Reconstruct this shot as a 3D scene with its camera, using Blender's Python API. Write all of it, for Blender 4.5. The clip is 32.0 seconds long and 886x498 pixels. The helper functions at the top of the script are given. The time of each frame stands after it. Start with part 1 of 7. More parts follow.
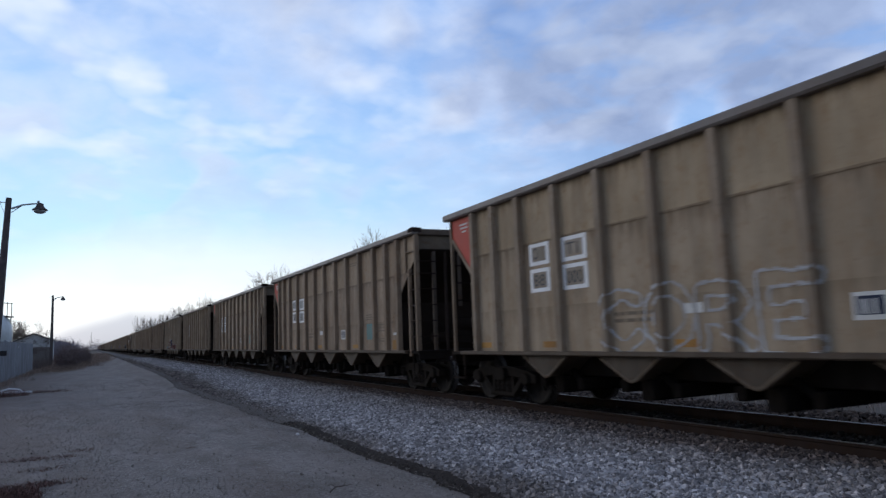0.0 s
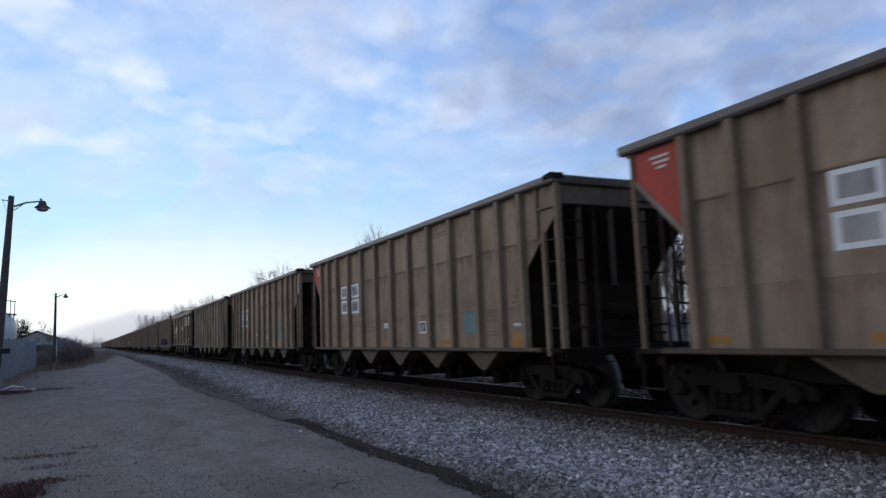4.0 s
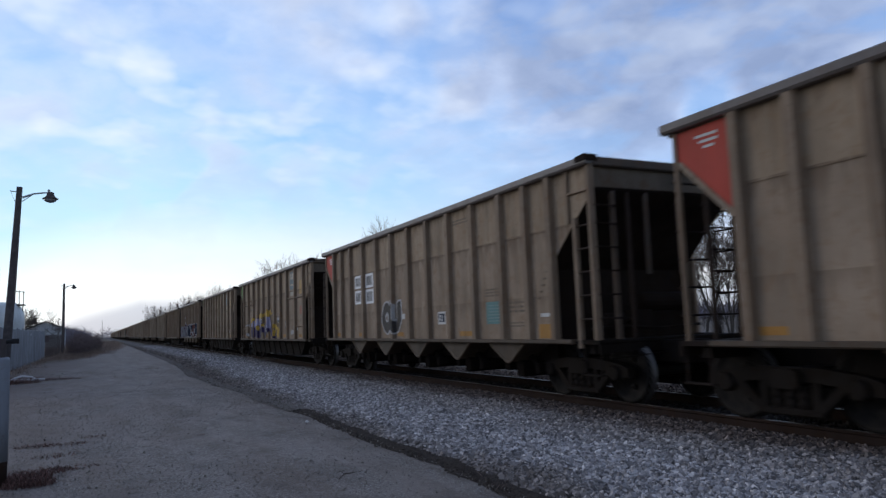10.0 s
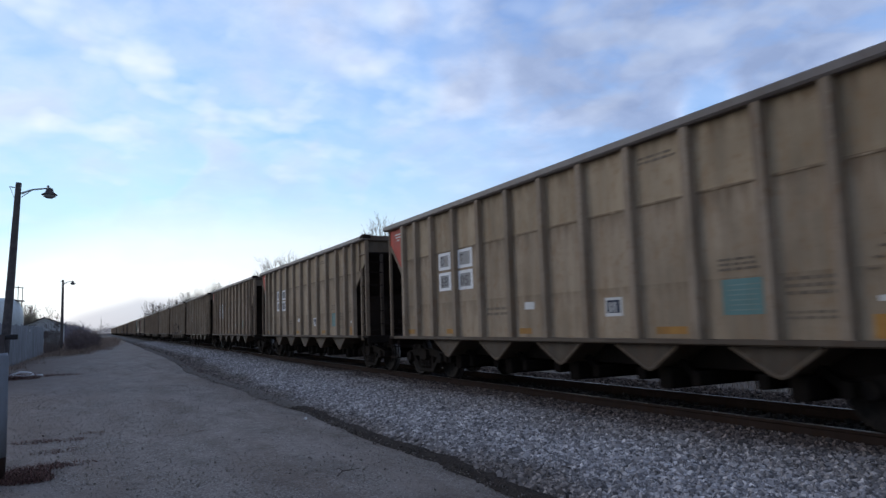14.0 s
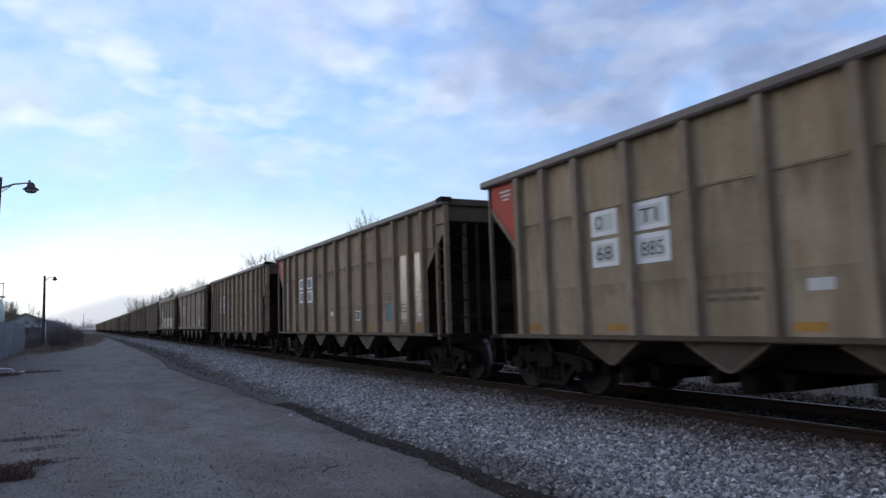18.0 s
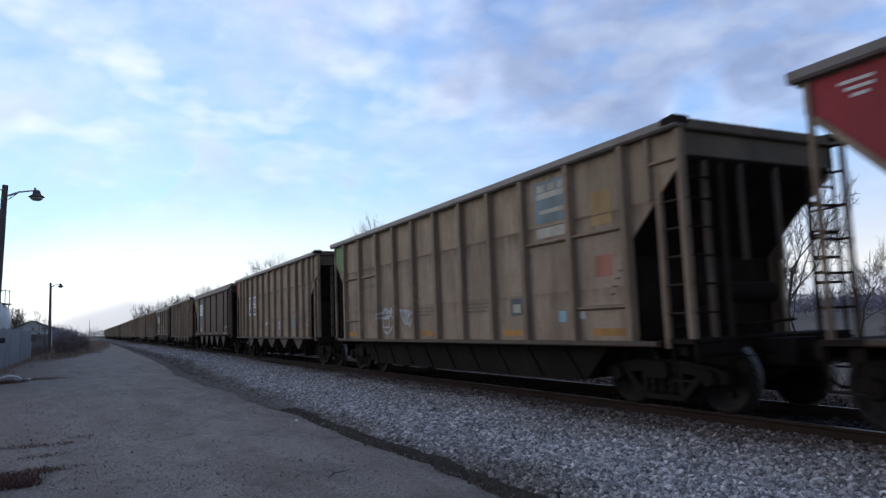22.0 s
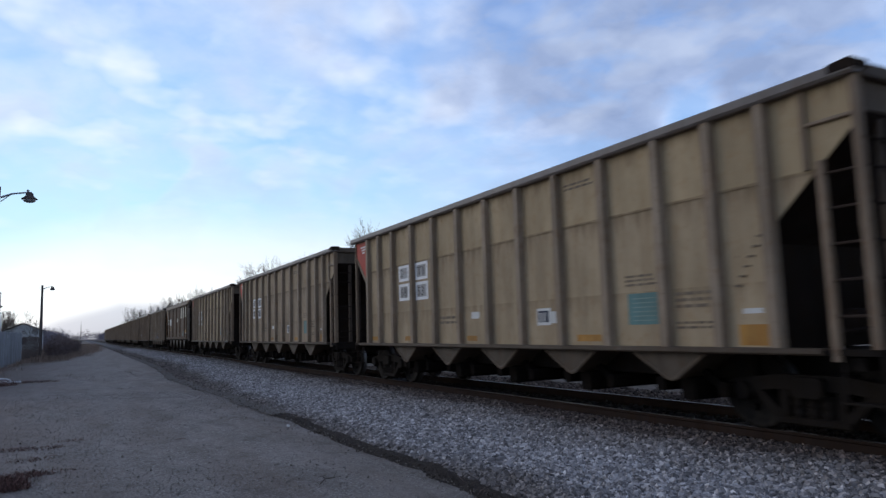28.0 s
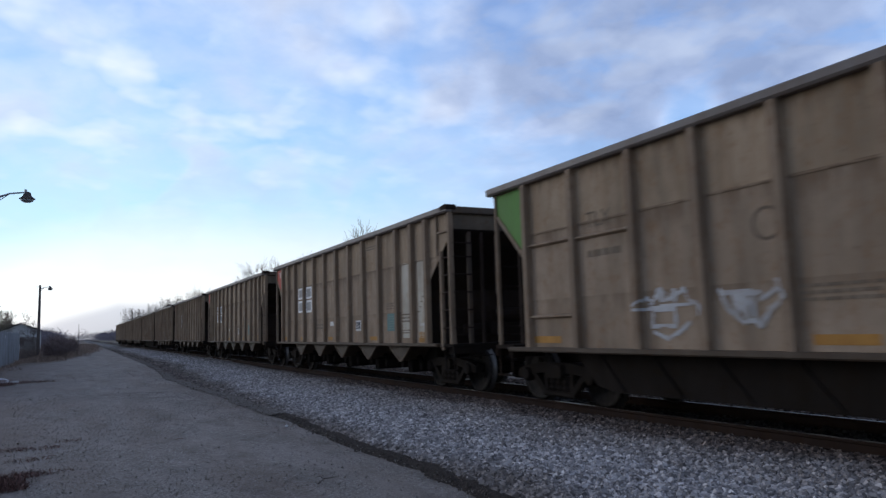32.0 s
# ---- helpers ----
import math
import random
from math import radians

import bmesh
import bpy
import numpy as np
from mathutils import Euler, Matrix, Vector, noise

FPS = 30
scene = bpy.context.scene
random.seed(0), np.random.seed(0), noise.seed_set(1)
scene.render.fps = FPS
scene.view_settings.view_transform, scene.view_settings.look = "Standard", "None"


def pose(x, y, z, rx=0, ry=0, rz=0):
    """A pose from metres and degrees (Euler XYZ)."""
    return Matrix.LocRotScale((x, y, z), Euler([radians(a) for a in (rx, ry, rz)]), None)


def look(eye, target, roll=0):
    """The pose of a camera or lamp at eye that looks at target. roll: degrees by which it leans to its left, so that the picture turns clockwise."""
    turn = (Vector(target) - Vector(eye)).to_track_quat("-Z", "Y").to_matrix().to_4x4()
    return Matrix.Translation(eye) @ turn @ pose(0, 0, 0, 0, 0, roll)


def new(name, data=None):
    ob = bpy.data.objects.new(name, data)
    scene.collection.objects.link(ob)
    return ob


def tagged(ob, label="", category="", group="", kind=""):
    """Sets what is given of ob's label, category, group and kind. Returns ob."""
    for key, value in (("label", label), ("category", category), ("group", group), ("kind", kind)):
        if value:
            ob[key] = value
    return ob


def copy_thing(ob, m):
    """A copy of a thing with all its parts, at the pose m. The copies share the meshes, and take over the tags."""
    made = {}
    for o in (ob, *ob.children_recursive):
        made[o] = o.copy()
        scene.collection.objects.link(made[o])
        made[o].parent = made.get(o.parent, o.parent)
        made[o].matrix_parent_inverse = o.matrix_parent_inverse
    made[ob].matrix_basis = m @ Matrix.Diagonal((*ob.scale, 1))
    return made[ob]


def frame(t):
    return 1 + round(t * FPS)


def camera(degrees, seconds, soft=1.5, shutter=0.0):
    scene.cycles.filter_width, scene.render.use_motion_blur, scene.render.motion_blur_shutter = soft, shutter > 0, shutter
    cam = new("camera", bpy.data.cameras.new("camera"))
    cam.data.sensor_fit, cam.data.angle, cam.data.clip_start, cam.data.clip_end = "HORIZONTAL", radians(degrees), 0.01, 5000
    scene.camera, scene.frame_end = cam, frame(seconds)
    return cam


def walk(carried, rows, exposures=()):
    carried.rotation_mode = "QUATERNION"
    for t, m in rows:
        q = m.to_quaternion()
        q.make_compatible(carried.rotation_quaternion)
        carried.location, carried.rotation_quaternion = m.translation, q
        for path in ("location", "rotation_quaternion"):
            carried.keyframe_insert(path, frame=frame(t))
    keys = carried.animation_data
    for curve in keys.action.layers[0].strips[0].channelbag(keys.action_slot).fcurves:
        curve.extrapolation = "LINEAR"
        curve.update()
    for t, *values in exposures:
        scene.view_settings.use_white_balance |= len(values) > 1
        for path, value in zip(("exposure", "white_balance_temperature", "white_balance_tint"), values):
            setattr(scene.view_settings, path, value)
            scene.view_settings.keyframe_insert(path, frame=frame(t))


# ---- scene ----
# World: y runs along the track away from the camera, x towards the track, z up; road level is z = 0.
EYE = (0.0, 0.0, 1.70)
RAIL_TOP = 0.35
TRACK_X = 8.37
PITCH = 16.18          # coupler to coupler
BODY = 14.56           # length of a car body
CARS = 54

cam = camera(64.69, 32.0, soft=1.35, shutter=0.13)
LOOKS = (
    (0, 97.066, 2.120, -26.540),
    (0.5, 97.033, 2.236, -26.610),
    (1, 97.018, 2.111, -26.658),
    (1.5, 96.954, 2.102, -26.643),
    (2, 96.887, 2.104, -26.633),
    (2.5, 96.841, 2.030, -26.570),
    (3, 96.812, 1.983, -26.551),
    (3.5, 96.834, 2.148, -26.504),
    (5.5, 96.721, 2.297, -25.934),
    (6, 96.623, 2.512, -25.926),
    (6.5, 96.499, 2.575, -25.963),
    (7, 96.369, 2.551, -26.002),
    (7.5, 96.275, 2.344, -25.979),
    (8, 96.279, 1.917, -25.947),
    (8.5, 96.255, 1.816, -25.946),
    (9, 96.263, 1.810, -25.916),
    (9.5, 96.256, 1.984, -25.886),
    (10, 96.143, 2.079, -25.863),
    (10.5, 96.011, 2.061, -25.919),
    (11, 95.874, 2.123, -25.932),
    (11.5, 95.737, 2.225, -25.869),
    (12, 95.684, 1.982, -25.814),
    (12.5, 95.693, 1.979, -25.755),
    (13, 95.808, 1.918, -25.786),
    (13.5, 95.873, 1.862, -25.847),
    (14, 95.944, 1.845, -25.951),
    (14.5, 95.919, 1.640, -26.133),
    (16.5, 95.538, 1.783, -26.629),
    (17, 95.556, 1.760, -26.740),
    (17.5, 95.593, 1.815, -26.886),
    (18, 95.637, 1.771, -27.111),
    (18.5, 95.587, 1.729, -27.215),
    (19, 95.503, 1.802, -27.311),
    (19.5, 95.509, 1.762, -27.390),
    (20, 95.523, 1.839, -27.284),
    (20.5, 95.667, 1.885, -27.153),
    (21, 95.799, 2.110, -26.970),
    (21.5, 95.941, 2.269, -26.819),
    (22, 95.989, 2.190, -26.705),
    (22.5, 96.131, 1.966, -26.605),
    (23, 96.236, 1.629, -26.598),
    (23.5, 96.280, 1.531, -26.552),
    (24, 96.236, 1.505, -26.530),
    (24.5, 96.174, 1.601, -26.528),
    (25, 96.053, 1.593, -26.567),
    (25.5, 96.052, 1.590, -26.633),
    (27.5, 96.482, 1.624, -27.094),
    (28, 96.470, 1.697, -27.241),
    (28.5, 96.426, 1.891, -27.353),
    (29, 96.425, 1.884, -27.462),
    (29.5, 96.387, 1.699, -27.525),
    (30, 96.410, 1.558, -27.470),
    (30.5, 96.403, 1.578, -27.430),
    (31, 96.473, 1.591, -27.411),
    (31.5, 96.456, 1.741, -27.398),
    (32, 96.462, 1.708, -27.380),
)
walk(cam, [(t, pose(*EYE, a, b, c)) for t, a, b, c in LOOKS],
     exposures=((0.0, 0.04), (6.0, 0.02), (10.0, 0.05), (13.5, 0.10), (18.0, 0.15), (22.0, 0.17), (25.0, 0.08), (28.0, 0.10), (32.0, 0.09)))


# ---- light ----
def node(nt, kind, **values):
    n = nt.nodes.new(kind)
    for key, v in values.items():
        n.inputs[key].default_value = v
    return n


def maths(nt, op, a, b=None, c=None, clamp=False):
    n = nt.nodes.new("ShaderNodeMath")
    n.operation, n.use_clamp = op, clamp
    for i, v in enumerate((a, b, c)):
        if v is None:
            continue
        if isinstance(v, (int, float)):
            n.inputs[i].default_value = v
        else:
            nt.links.new(v, n.inputs[i])
    return n.outputs[0]


def ramp(nt, fac, stops):
    n = nt.nodes.new("ShaderNodeValToRGB")
    e = n.color_ramp.elements
    while len(e) < len(stops):
        e.new(0.5)
    for el, (p, c) in zip(e, stops):
        el.position = p
        el.color = (*c, 1) if len(c) == 3 else c
    nt.links.new(fac, n.inputs[0])
    return n.outputs[0]


def mix(nt, fac, a, b, how="MIX"):
    n = nt.nodes.new("ShaderNodeMix")
    n.data_type, n.blend_type = "RGBA", how
    for i, v in ((0, fac), (6, a), (7, b)):
        if isinstance(v, (int, float)):
            n.inputs[i].default_value = v
        elif isinstance(v, tuple):
            n.inputs[i].default_value = (*v, 1)
        else:
            nt.links.new(v, n.inputs[i])
    return n.outputs[2]


SUN_ELEVATION, SUN_AZIMUTH = 9.0, -38.0   # degrees; the azimuth counts from the track's direction, minus is away from the track


CLOUDS = ((44, 24, 8, 0.10), (52, 20, 7, 0.12), (-4, 22, 10, 0.14), (1.5, 18, 4, 0.10), (-2, 15, 6, 0.08), (9, 17, 6, 0.08), (18, 24, 11, 0.15), (29, 24, 10, 0.16), (33, 16, 11, 0.19), (25, 19, 8, 0.14),
          (41, 20, 9, 0.20), (48, 22, 9, 0.30), (58, 23, 9, 0.36), (60, 18, 4, 0.14), (55, 17, 6, -0.08), (48, 15, 6, -0.08), (20, 11, 9, -0.20), (9, 13, 5, -0.12),
          (32, 10.5, 7, -0.10), (12, 7, 5, 0.22))


def make_world():
    w = bpy.data.worlds.new("dusk_sky")
    scene.world = w
    w.use_nodes = True
    nt = w.node_tree
    nt.nodes.clear()
    out = nt.nodes.new("ShaderNodeOutputWorld")
    bg = nt.nodes.new("ShaderNodeBackground")
    nt.links.new(bg.outputs[0], out.inputs[0])
    tc = nt.nodes.new("ShaderNodeTexCoord")
    sep = nt.nodes.new("ShaderNodeSeparateXYZ")
    nt.links.new(tc.outputs["Generated"], sep.inputs[0])
    x, y, z = sep.outputs
    up = maths(nt, "MAXIMUM", z, 0.0)
    # the clear evening sky
    sky = nt.nodes.new("ShaderNodeTexSky")
    sky.sky_type, sky.sun_disc = "NISHITA", False
    sky.sun_elevation, sky.sun_rotation = radians(SUN_ELEVATION), radians(SUN_AZIMUTH)
    sky.altitude, sky.air_density, sky.dust_density, sky.ozone_density = 200.0, 1.0, 0.6, 2.5
    clear = mix(nt, 1.0, sky.outputs[0], (0.105, 0.105, 0.105), "MULTIPLY")
    # brightness towards the sunset
    toward = maths(nt, "ADD", maths(nt, "MULTIPLY", x, -0.36), maths(nt, "MULTIPLY", y, 0.93))
    ragged = node(nt, "ShaderNodeTexNoise", Scale=7.0, Detail=3.0)
    nt.links.new(tc.outputs["Generated"], ragged.inputs["Vector"])
    bank = maths(nt, "MULTIPLY_ADD", ragged.outputs[0], 0.016, maths(nt, "SUBTRACT", up, 0.008))
    bank = maths(nt, "ADD", bank, maths(nt, "MULTIPLY", maths(nt, "MAXIMUM", maths(nt, "SUBTRACT", 0.045, x), 0.0), 0.30))
    bank = maths(nt, "ADD", bank, maths(nt, "MULTIPLY", maths(nt, "MAXIMUM", maths(nt, "SUBTRACT", x, 0.10), 0.0), 0.02))
    glow = ramp(nt, bank, [(0.0, (0.50, 0.54, 0.64)), (0.037, (0.60, 0.63, 0.73)), (0.050, (1.04, 1.06, 1.09)), (0.12, (0.90, 1.04, 1.11)),
                         (0.175, (0.52, 0.84, 1.04)), (0.26, (0.43, 0.71, 1.05)), (0.36, (0.36, 0.60, 1.0)), (0.5, (0.20, 0.39, 0.80)), (1.0, (0.13, 0.26, 0.56))])
    dusk = ramp(nt, up, [(0.0, (0.46, 0.50, 0.60)), (0.035, (0.60, 0.64, 0.74)), (0.055, (0.78, 0.79, 0.82)), (0.10, (0.62, 0.68, 0.80)), (0.2, (0.34, 0.53, 0.85)), (0.42, (0.135, 0.31, 0.72)), (1.0, (0.13, 0.25, 0.54))])
    west = maths(nt, "MULTIPLY_ADD", toward, 1.9, -0.95, clamp=True)
    base = mix(nt, west, dusk, glow)
    base = mix(nt, 0.12, base, clear)
    # broken cloud sheets seen in perspective
    zz = maths(nt, "ADD", up, 0.26)
    flat = nt.nodes.new("ShaderNodeCombineXYZ")
    nt.links.new(maths(nt, "DIVIDE", x, zz), flat.inputs[0])
    nt.links.new(maths(nt, "DIVIDE", y, zz), flat.inputs[1])
    mp = node(nt, "ShaderNodeMapping")
    mp.vector_type = "TEXTURE"
    mp.inputs["Rotation"].default_value = (0, 0, radians(118))
    mp.inputs["Scale"].default_value = (0.95, 0.82, 1.0)
    mp.inputs["Location"].default_value = (3.1, 0.7, 0)
    nt.links.new(flat.outputs[0], mp.inputs[0])
    big = node(nt, "ShaderNodeTexNoise", Scale=1.05, Detail=5.0, Roughness=0.50, Distortion=0.1)
    nt.links.new(mp.outputs[0], big.inputs["Vector"])
    fine = node(nt, "ShaderNodeTexNoise", Scale=3.3, Detail=6.0, Roughness=0.55, Distortion=0.1)
    nt.links.new(mp.outputs[0], fine.inputs["Vector"])
    cover = maths(nt, "ADD", maths(nt, "MULTIPLY", big.outputs[0], 0.6), maths(nt, "MULTIPLY", fine.outputs[0], 0.4))
    cover = maths(nt, "MULTIPLY_ADD", up, 0.16, maths(nt, "SUBTRACT", cover, 0.035))
    mask = ramp(nt, cover, [(0.36, (0, 0, 0)), (0.56, (1, 1, 1))])
    body = ramp(nt, up, [(0.0, (0.58, 0.61, 0.70)), (0.10, (0.88, 0.90, 0.98)), (0.22, (0.68, 0.80, 1.0)), (0.34, (0.51, 0.625, 0.92)), (0.5, (0.43, 0.55, 0.87)), (1.0, (0.28, 0.33, 0.46))])
    lit = ramp(nt, fine.outputs[0], [(0.36, (0.83, 0.84, 0.88)), (0.50, (1.0, 1.0, 1.0)), (0.66, (1.28, 1.29, 1.26))])
    cloud = mix(nt, 1.0, body, lit, "MULTIPLY")
    east = maths(nt, "MULTIPLY_ADD", west, 0.50, 0.62)
    cl = nt.nodes.new("ShaderNodeVectorMath")
    cl.operation = "SCALE"
    nt.links.new(cloud, cl.inputs[0])
    nt.links.new(east, cl.inputs["Scale"])
    layer = ramp(nt, up, [(0.0, (0.1, 0.1, 0.1)), (0.055, (0.1, 0.1, 0.1)), (0.10, (0.30, 0.30, 0.30)), (0.17, (0.22, 0.22, 0.22)), (0.28, (0.84, 0.84, 0.84)), (0.4, (0.95, 0.95, 0.95)), (1.0, (0.95, 0.95, 0.95))])
    thin = maths(nt, "MULTIPLY", mask, layer)
    full = mix(nt, thin, base, cl.outputs[0])
    # the sheet over the track: where its thick and thin parts lie (azimuth, elevation, reach in degrees, thickness)
    warp = node(nt, "ShaderNodeTexNoise", Scale=5.0, Detail=2.0, Roughness=0.5)
    nt.links.new(tc.outputs["Generated"], warp.inputs["Vector"])
    off = nt.nodes.new("ShaderNodeVectorMath")
    off.operation = "MULTIPLY_ADD"
    off.inputs[1].default_value = (0.12, 0.12, 0.10)
    nt.links.new(warp.outputs["Color"], off.inputs[0])
    back = nt.nodes.new("ShaderNodeVectorMath")
    back.operation = "ADD"
    back.inputs[1].default_value = (-0.06, -0.06, -0.05)
    nt.links.new(tc.outputs["Generated"], back.inputs[0])
    nt.links.new(back.outputs[0], off.inputs[2])

    def cap(azimuth, elevation, reach, vec, inner=0.1):
        a, e = radians(azimuth), radians(elevation)
        dot = nt.nodes.new("ShaderNodeVectorMath")
        dot.operation = "DOT_PRODUCT"
        dot.inputs[1].default_value = (math.sin(a) * math.cos(e), math.cos(a) * math.cos(e), math.sin(e))
        nt.links.new(vec, dot.inputs[0])
        r = node(nt, "ShaderNodeMapRange")
        r.interpolation_type = "SMOOTHSTEP"
        r.inputs["From Min"].default_value = math.cos(radians(reach))
        r.inputs["From Max"].default_value = math.cos(radians(reach * inner))
        nt.links.new(dot.outputs["Value"], r.inputs["Value"])
        return r.outputs[0]
    thick = None
    for azimuth, elevation, reach, weight in CLOUDS:
        bit = maths(nt, "MULTIPLY", cap(azimuth, elevation, reach * 1.25, off.outputs[0], 0.0), weight)
        thick = bit if thick is None else maths(nt, "ADD", thick, bit)
    mottle = node(nt, "ShaderNodeTexNoise", Scale=7.5, Detail=4.0, Roughness=0.5, Distortion=0.25)
    nt.links.new(flat.outputs[0], mottle.inputs["Vector"])
    thick = maths(nt, "ADD", thick, maths(nt, "MULTIPLY_ADD", big.outputs[0], 0.50, 0.06))
    thick = maths(nt, "ADD", thick, maths(nt, "MULTIPLY_ADD", fine.outputs[0], 0.46, -0.23))
    thick = maths(nt, "ADD", thick, maths(nt, "MULTIPLY_ADD", mottle.outputs[0], 0.56, -0.28))
    veil = ramp(nt, thick, [(0.10, (0, 0, 0)), (0.30, (0.40, 0.40, 0.40)), (0.50, (0.80, 0.80, 0.80)), (0.75, (1, 1, 1))])
    low = ramp(nt, up, [(0.05, (0.0, 0.0, 0.0)), (0.10, (0.22, 0.22, 0.22)), (0.17, (0.35, 0.35, 0.35)), (0.23, (0.8, 0.8, 0.8)), (0.28, (1, 1, 1))])
    veil = maths(nt, "MULTIPLY", veil, low)
    soft = maths(nt, "ADD", thick, maths(nt, "MULTIPLY_ADD", fine.outputs[0], -0.30, 0.15))
    sheet = ramp(nt, soft, [(0.15, (0.485, 0.64, 0.89)), (0.34, (0.485, 0.605, 0.84)), (0.52, (0.42, 0.522, 0.752)), (0.74, (0.340, 0.430, 0.650)), (1.0, (0.28, 0.362, 0.565))])
    # torn edges and folds in the sheet, and blue breaks through it away from the sunset
    fold = node(nt, "ShaderNodeTexNoise", Scale=6.5, Detail=6.0, Roughness=0.54, Distortion=0.35)
    nt.links.new(flat.outputs[0], fold.inputs["Vector"])
    sheet = mix(nt, 1.0, sheet, ramp(nt, fold.outputs[0], [(0.34, (0.86, 0.88, 0.91)), (0.50, (1.0, 1.0, 1.0)), (0.66, (1.15, 1.13, 1.09))]), "MULTIPLY")
    gaps = node(nt, "ShaderNodeTexNoise", Scale=4.2, Detail=5.0, Roughness=0.52, Distortion=0.3)
    nt.links.new(mp.outputs[0], gaps.inputs["Vector"])
    rift = maths(nt, "MULTIPLY", ramp(nt, gaps.outputs[0], [(0.48, (0, 0, 0)), (0.64, (1, 1, 1))]), maths(nt, "MULTIPLY_ADD", west, -0.65, 0.60))
    veil = maths(nt, "MULTIPLY", veil, maths(nt, "SUBTRACT", 1.0, rift))
    sheet = mix(nt, maths(nt, "MULTIPLY", west, 0.55), sheet, (0.80, 0.86, 0.94))
    tuft = node(nt, "ShaderNodeTexNoise", Scale=5.0, Detail=3.0, Roughness=0.45)
    nt.links.new(flat.outputs[0], tuft.inputs["Vector"])
    bright = ramp(nt, tuft.outputs[0], [(0.52, (0, 0, 0)), (0.70, (0.85, 0.85, 0.85))])
    bright = maths(nt, "MULTIPLY", bright, maths(nt, "MULTIPLY_ADD", west, 0.9, 0.25))
    above = mix(nt, veil, base, sheet)
    above = mix(nt, maths(nt, "MULTIPLY", bright, low), above, (0.74, 0.81, 0.92))
    full = mix(nt, cap(28, 10, 62, tc.outputs["Generated"], 0.75), full, above)
    nt.links.new(full, bg.inputs[0])
    bg.inputs[1].default_value = 1.16


make_world()
sun = new("sun", bpy.data.lights.new("sun", "SUN"))
sun.data.energy, sun.data.angle, sun.data.color = 0.55, radians(24), (1.0, 0.90, 0.80)
sa, se = radians(SUN_AZIMUTH), radians(SUN_ELEVATION + 5)
sun.matrix_world = look((math.sin(sa) * 60, math.cos(sa) * 60, 60 * math.tan(se)), (0, 0, 0))


# ---- materials ----
def material(name, build):
    m = bpy.data.materials.new(name)
    m.use_nodes = True
    nt = m.node_tree
    nt.nodes.clear()
    out = nt.nodes.new("ShaderNodeOutputMaterial")
    bsdf = nt.nodes.new("ShaderNodeBsdfPrincipled")
    nt.links.new(bsdf.outputs[0], out.inputs[0])
    build(nt, bsdf)
    return m


def coords(nt, scale=(1, 1, 1), randomised=False, kind="Object"):
    tc = nt.nodes.new("ShaderNodeTexCoord")
    mp = nt.nodes.new("ShaderNodeMapping")
    mp.inputs["Scale"].default_value = scale
    nt.links.new(tc.outputs[kind], mp.inputs[0])
    if randomised:
        info = nt.nodes.new("ShaderNodeObjectInfo")
        nt.links.new(maths(nt, "MULTIPLY", info.outputs["Random"], 60.0), mp.inputs["Location"])
    return mp.outputs[0]


def noise_at(nt, vec, scale, detail=4.0, rough=0.55):
    n = node(nt, "ShaderNodeTexNoise", Scale=scale, Detail=detail, Roughness=rough)
    nt.links.new(vec, n.inputs["Vector"])
    return n.outputs[0]


def bump(nt, bsdf, height, strength=0.3, distance=0.02):
    b = node(nt, "ShaderNodeBump", Strength=strength, Distance=distance)
    nt.links.new(height, b.inputs["Height"])
    nt.links.new(b.outputs[0], bsdf.inputs["Normal"])


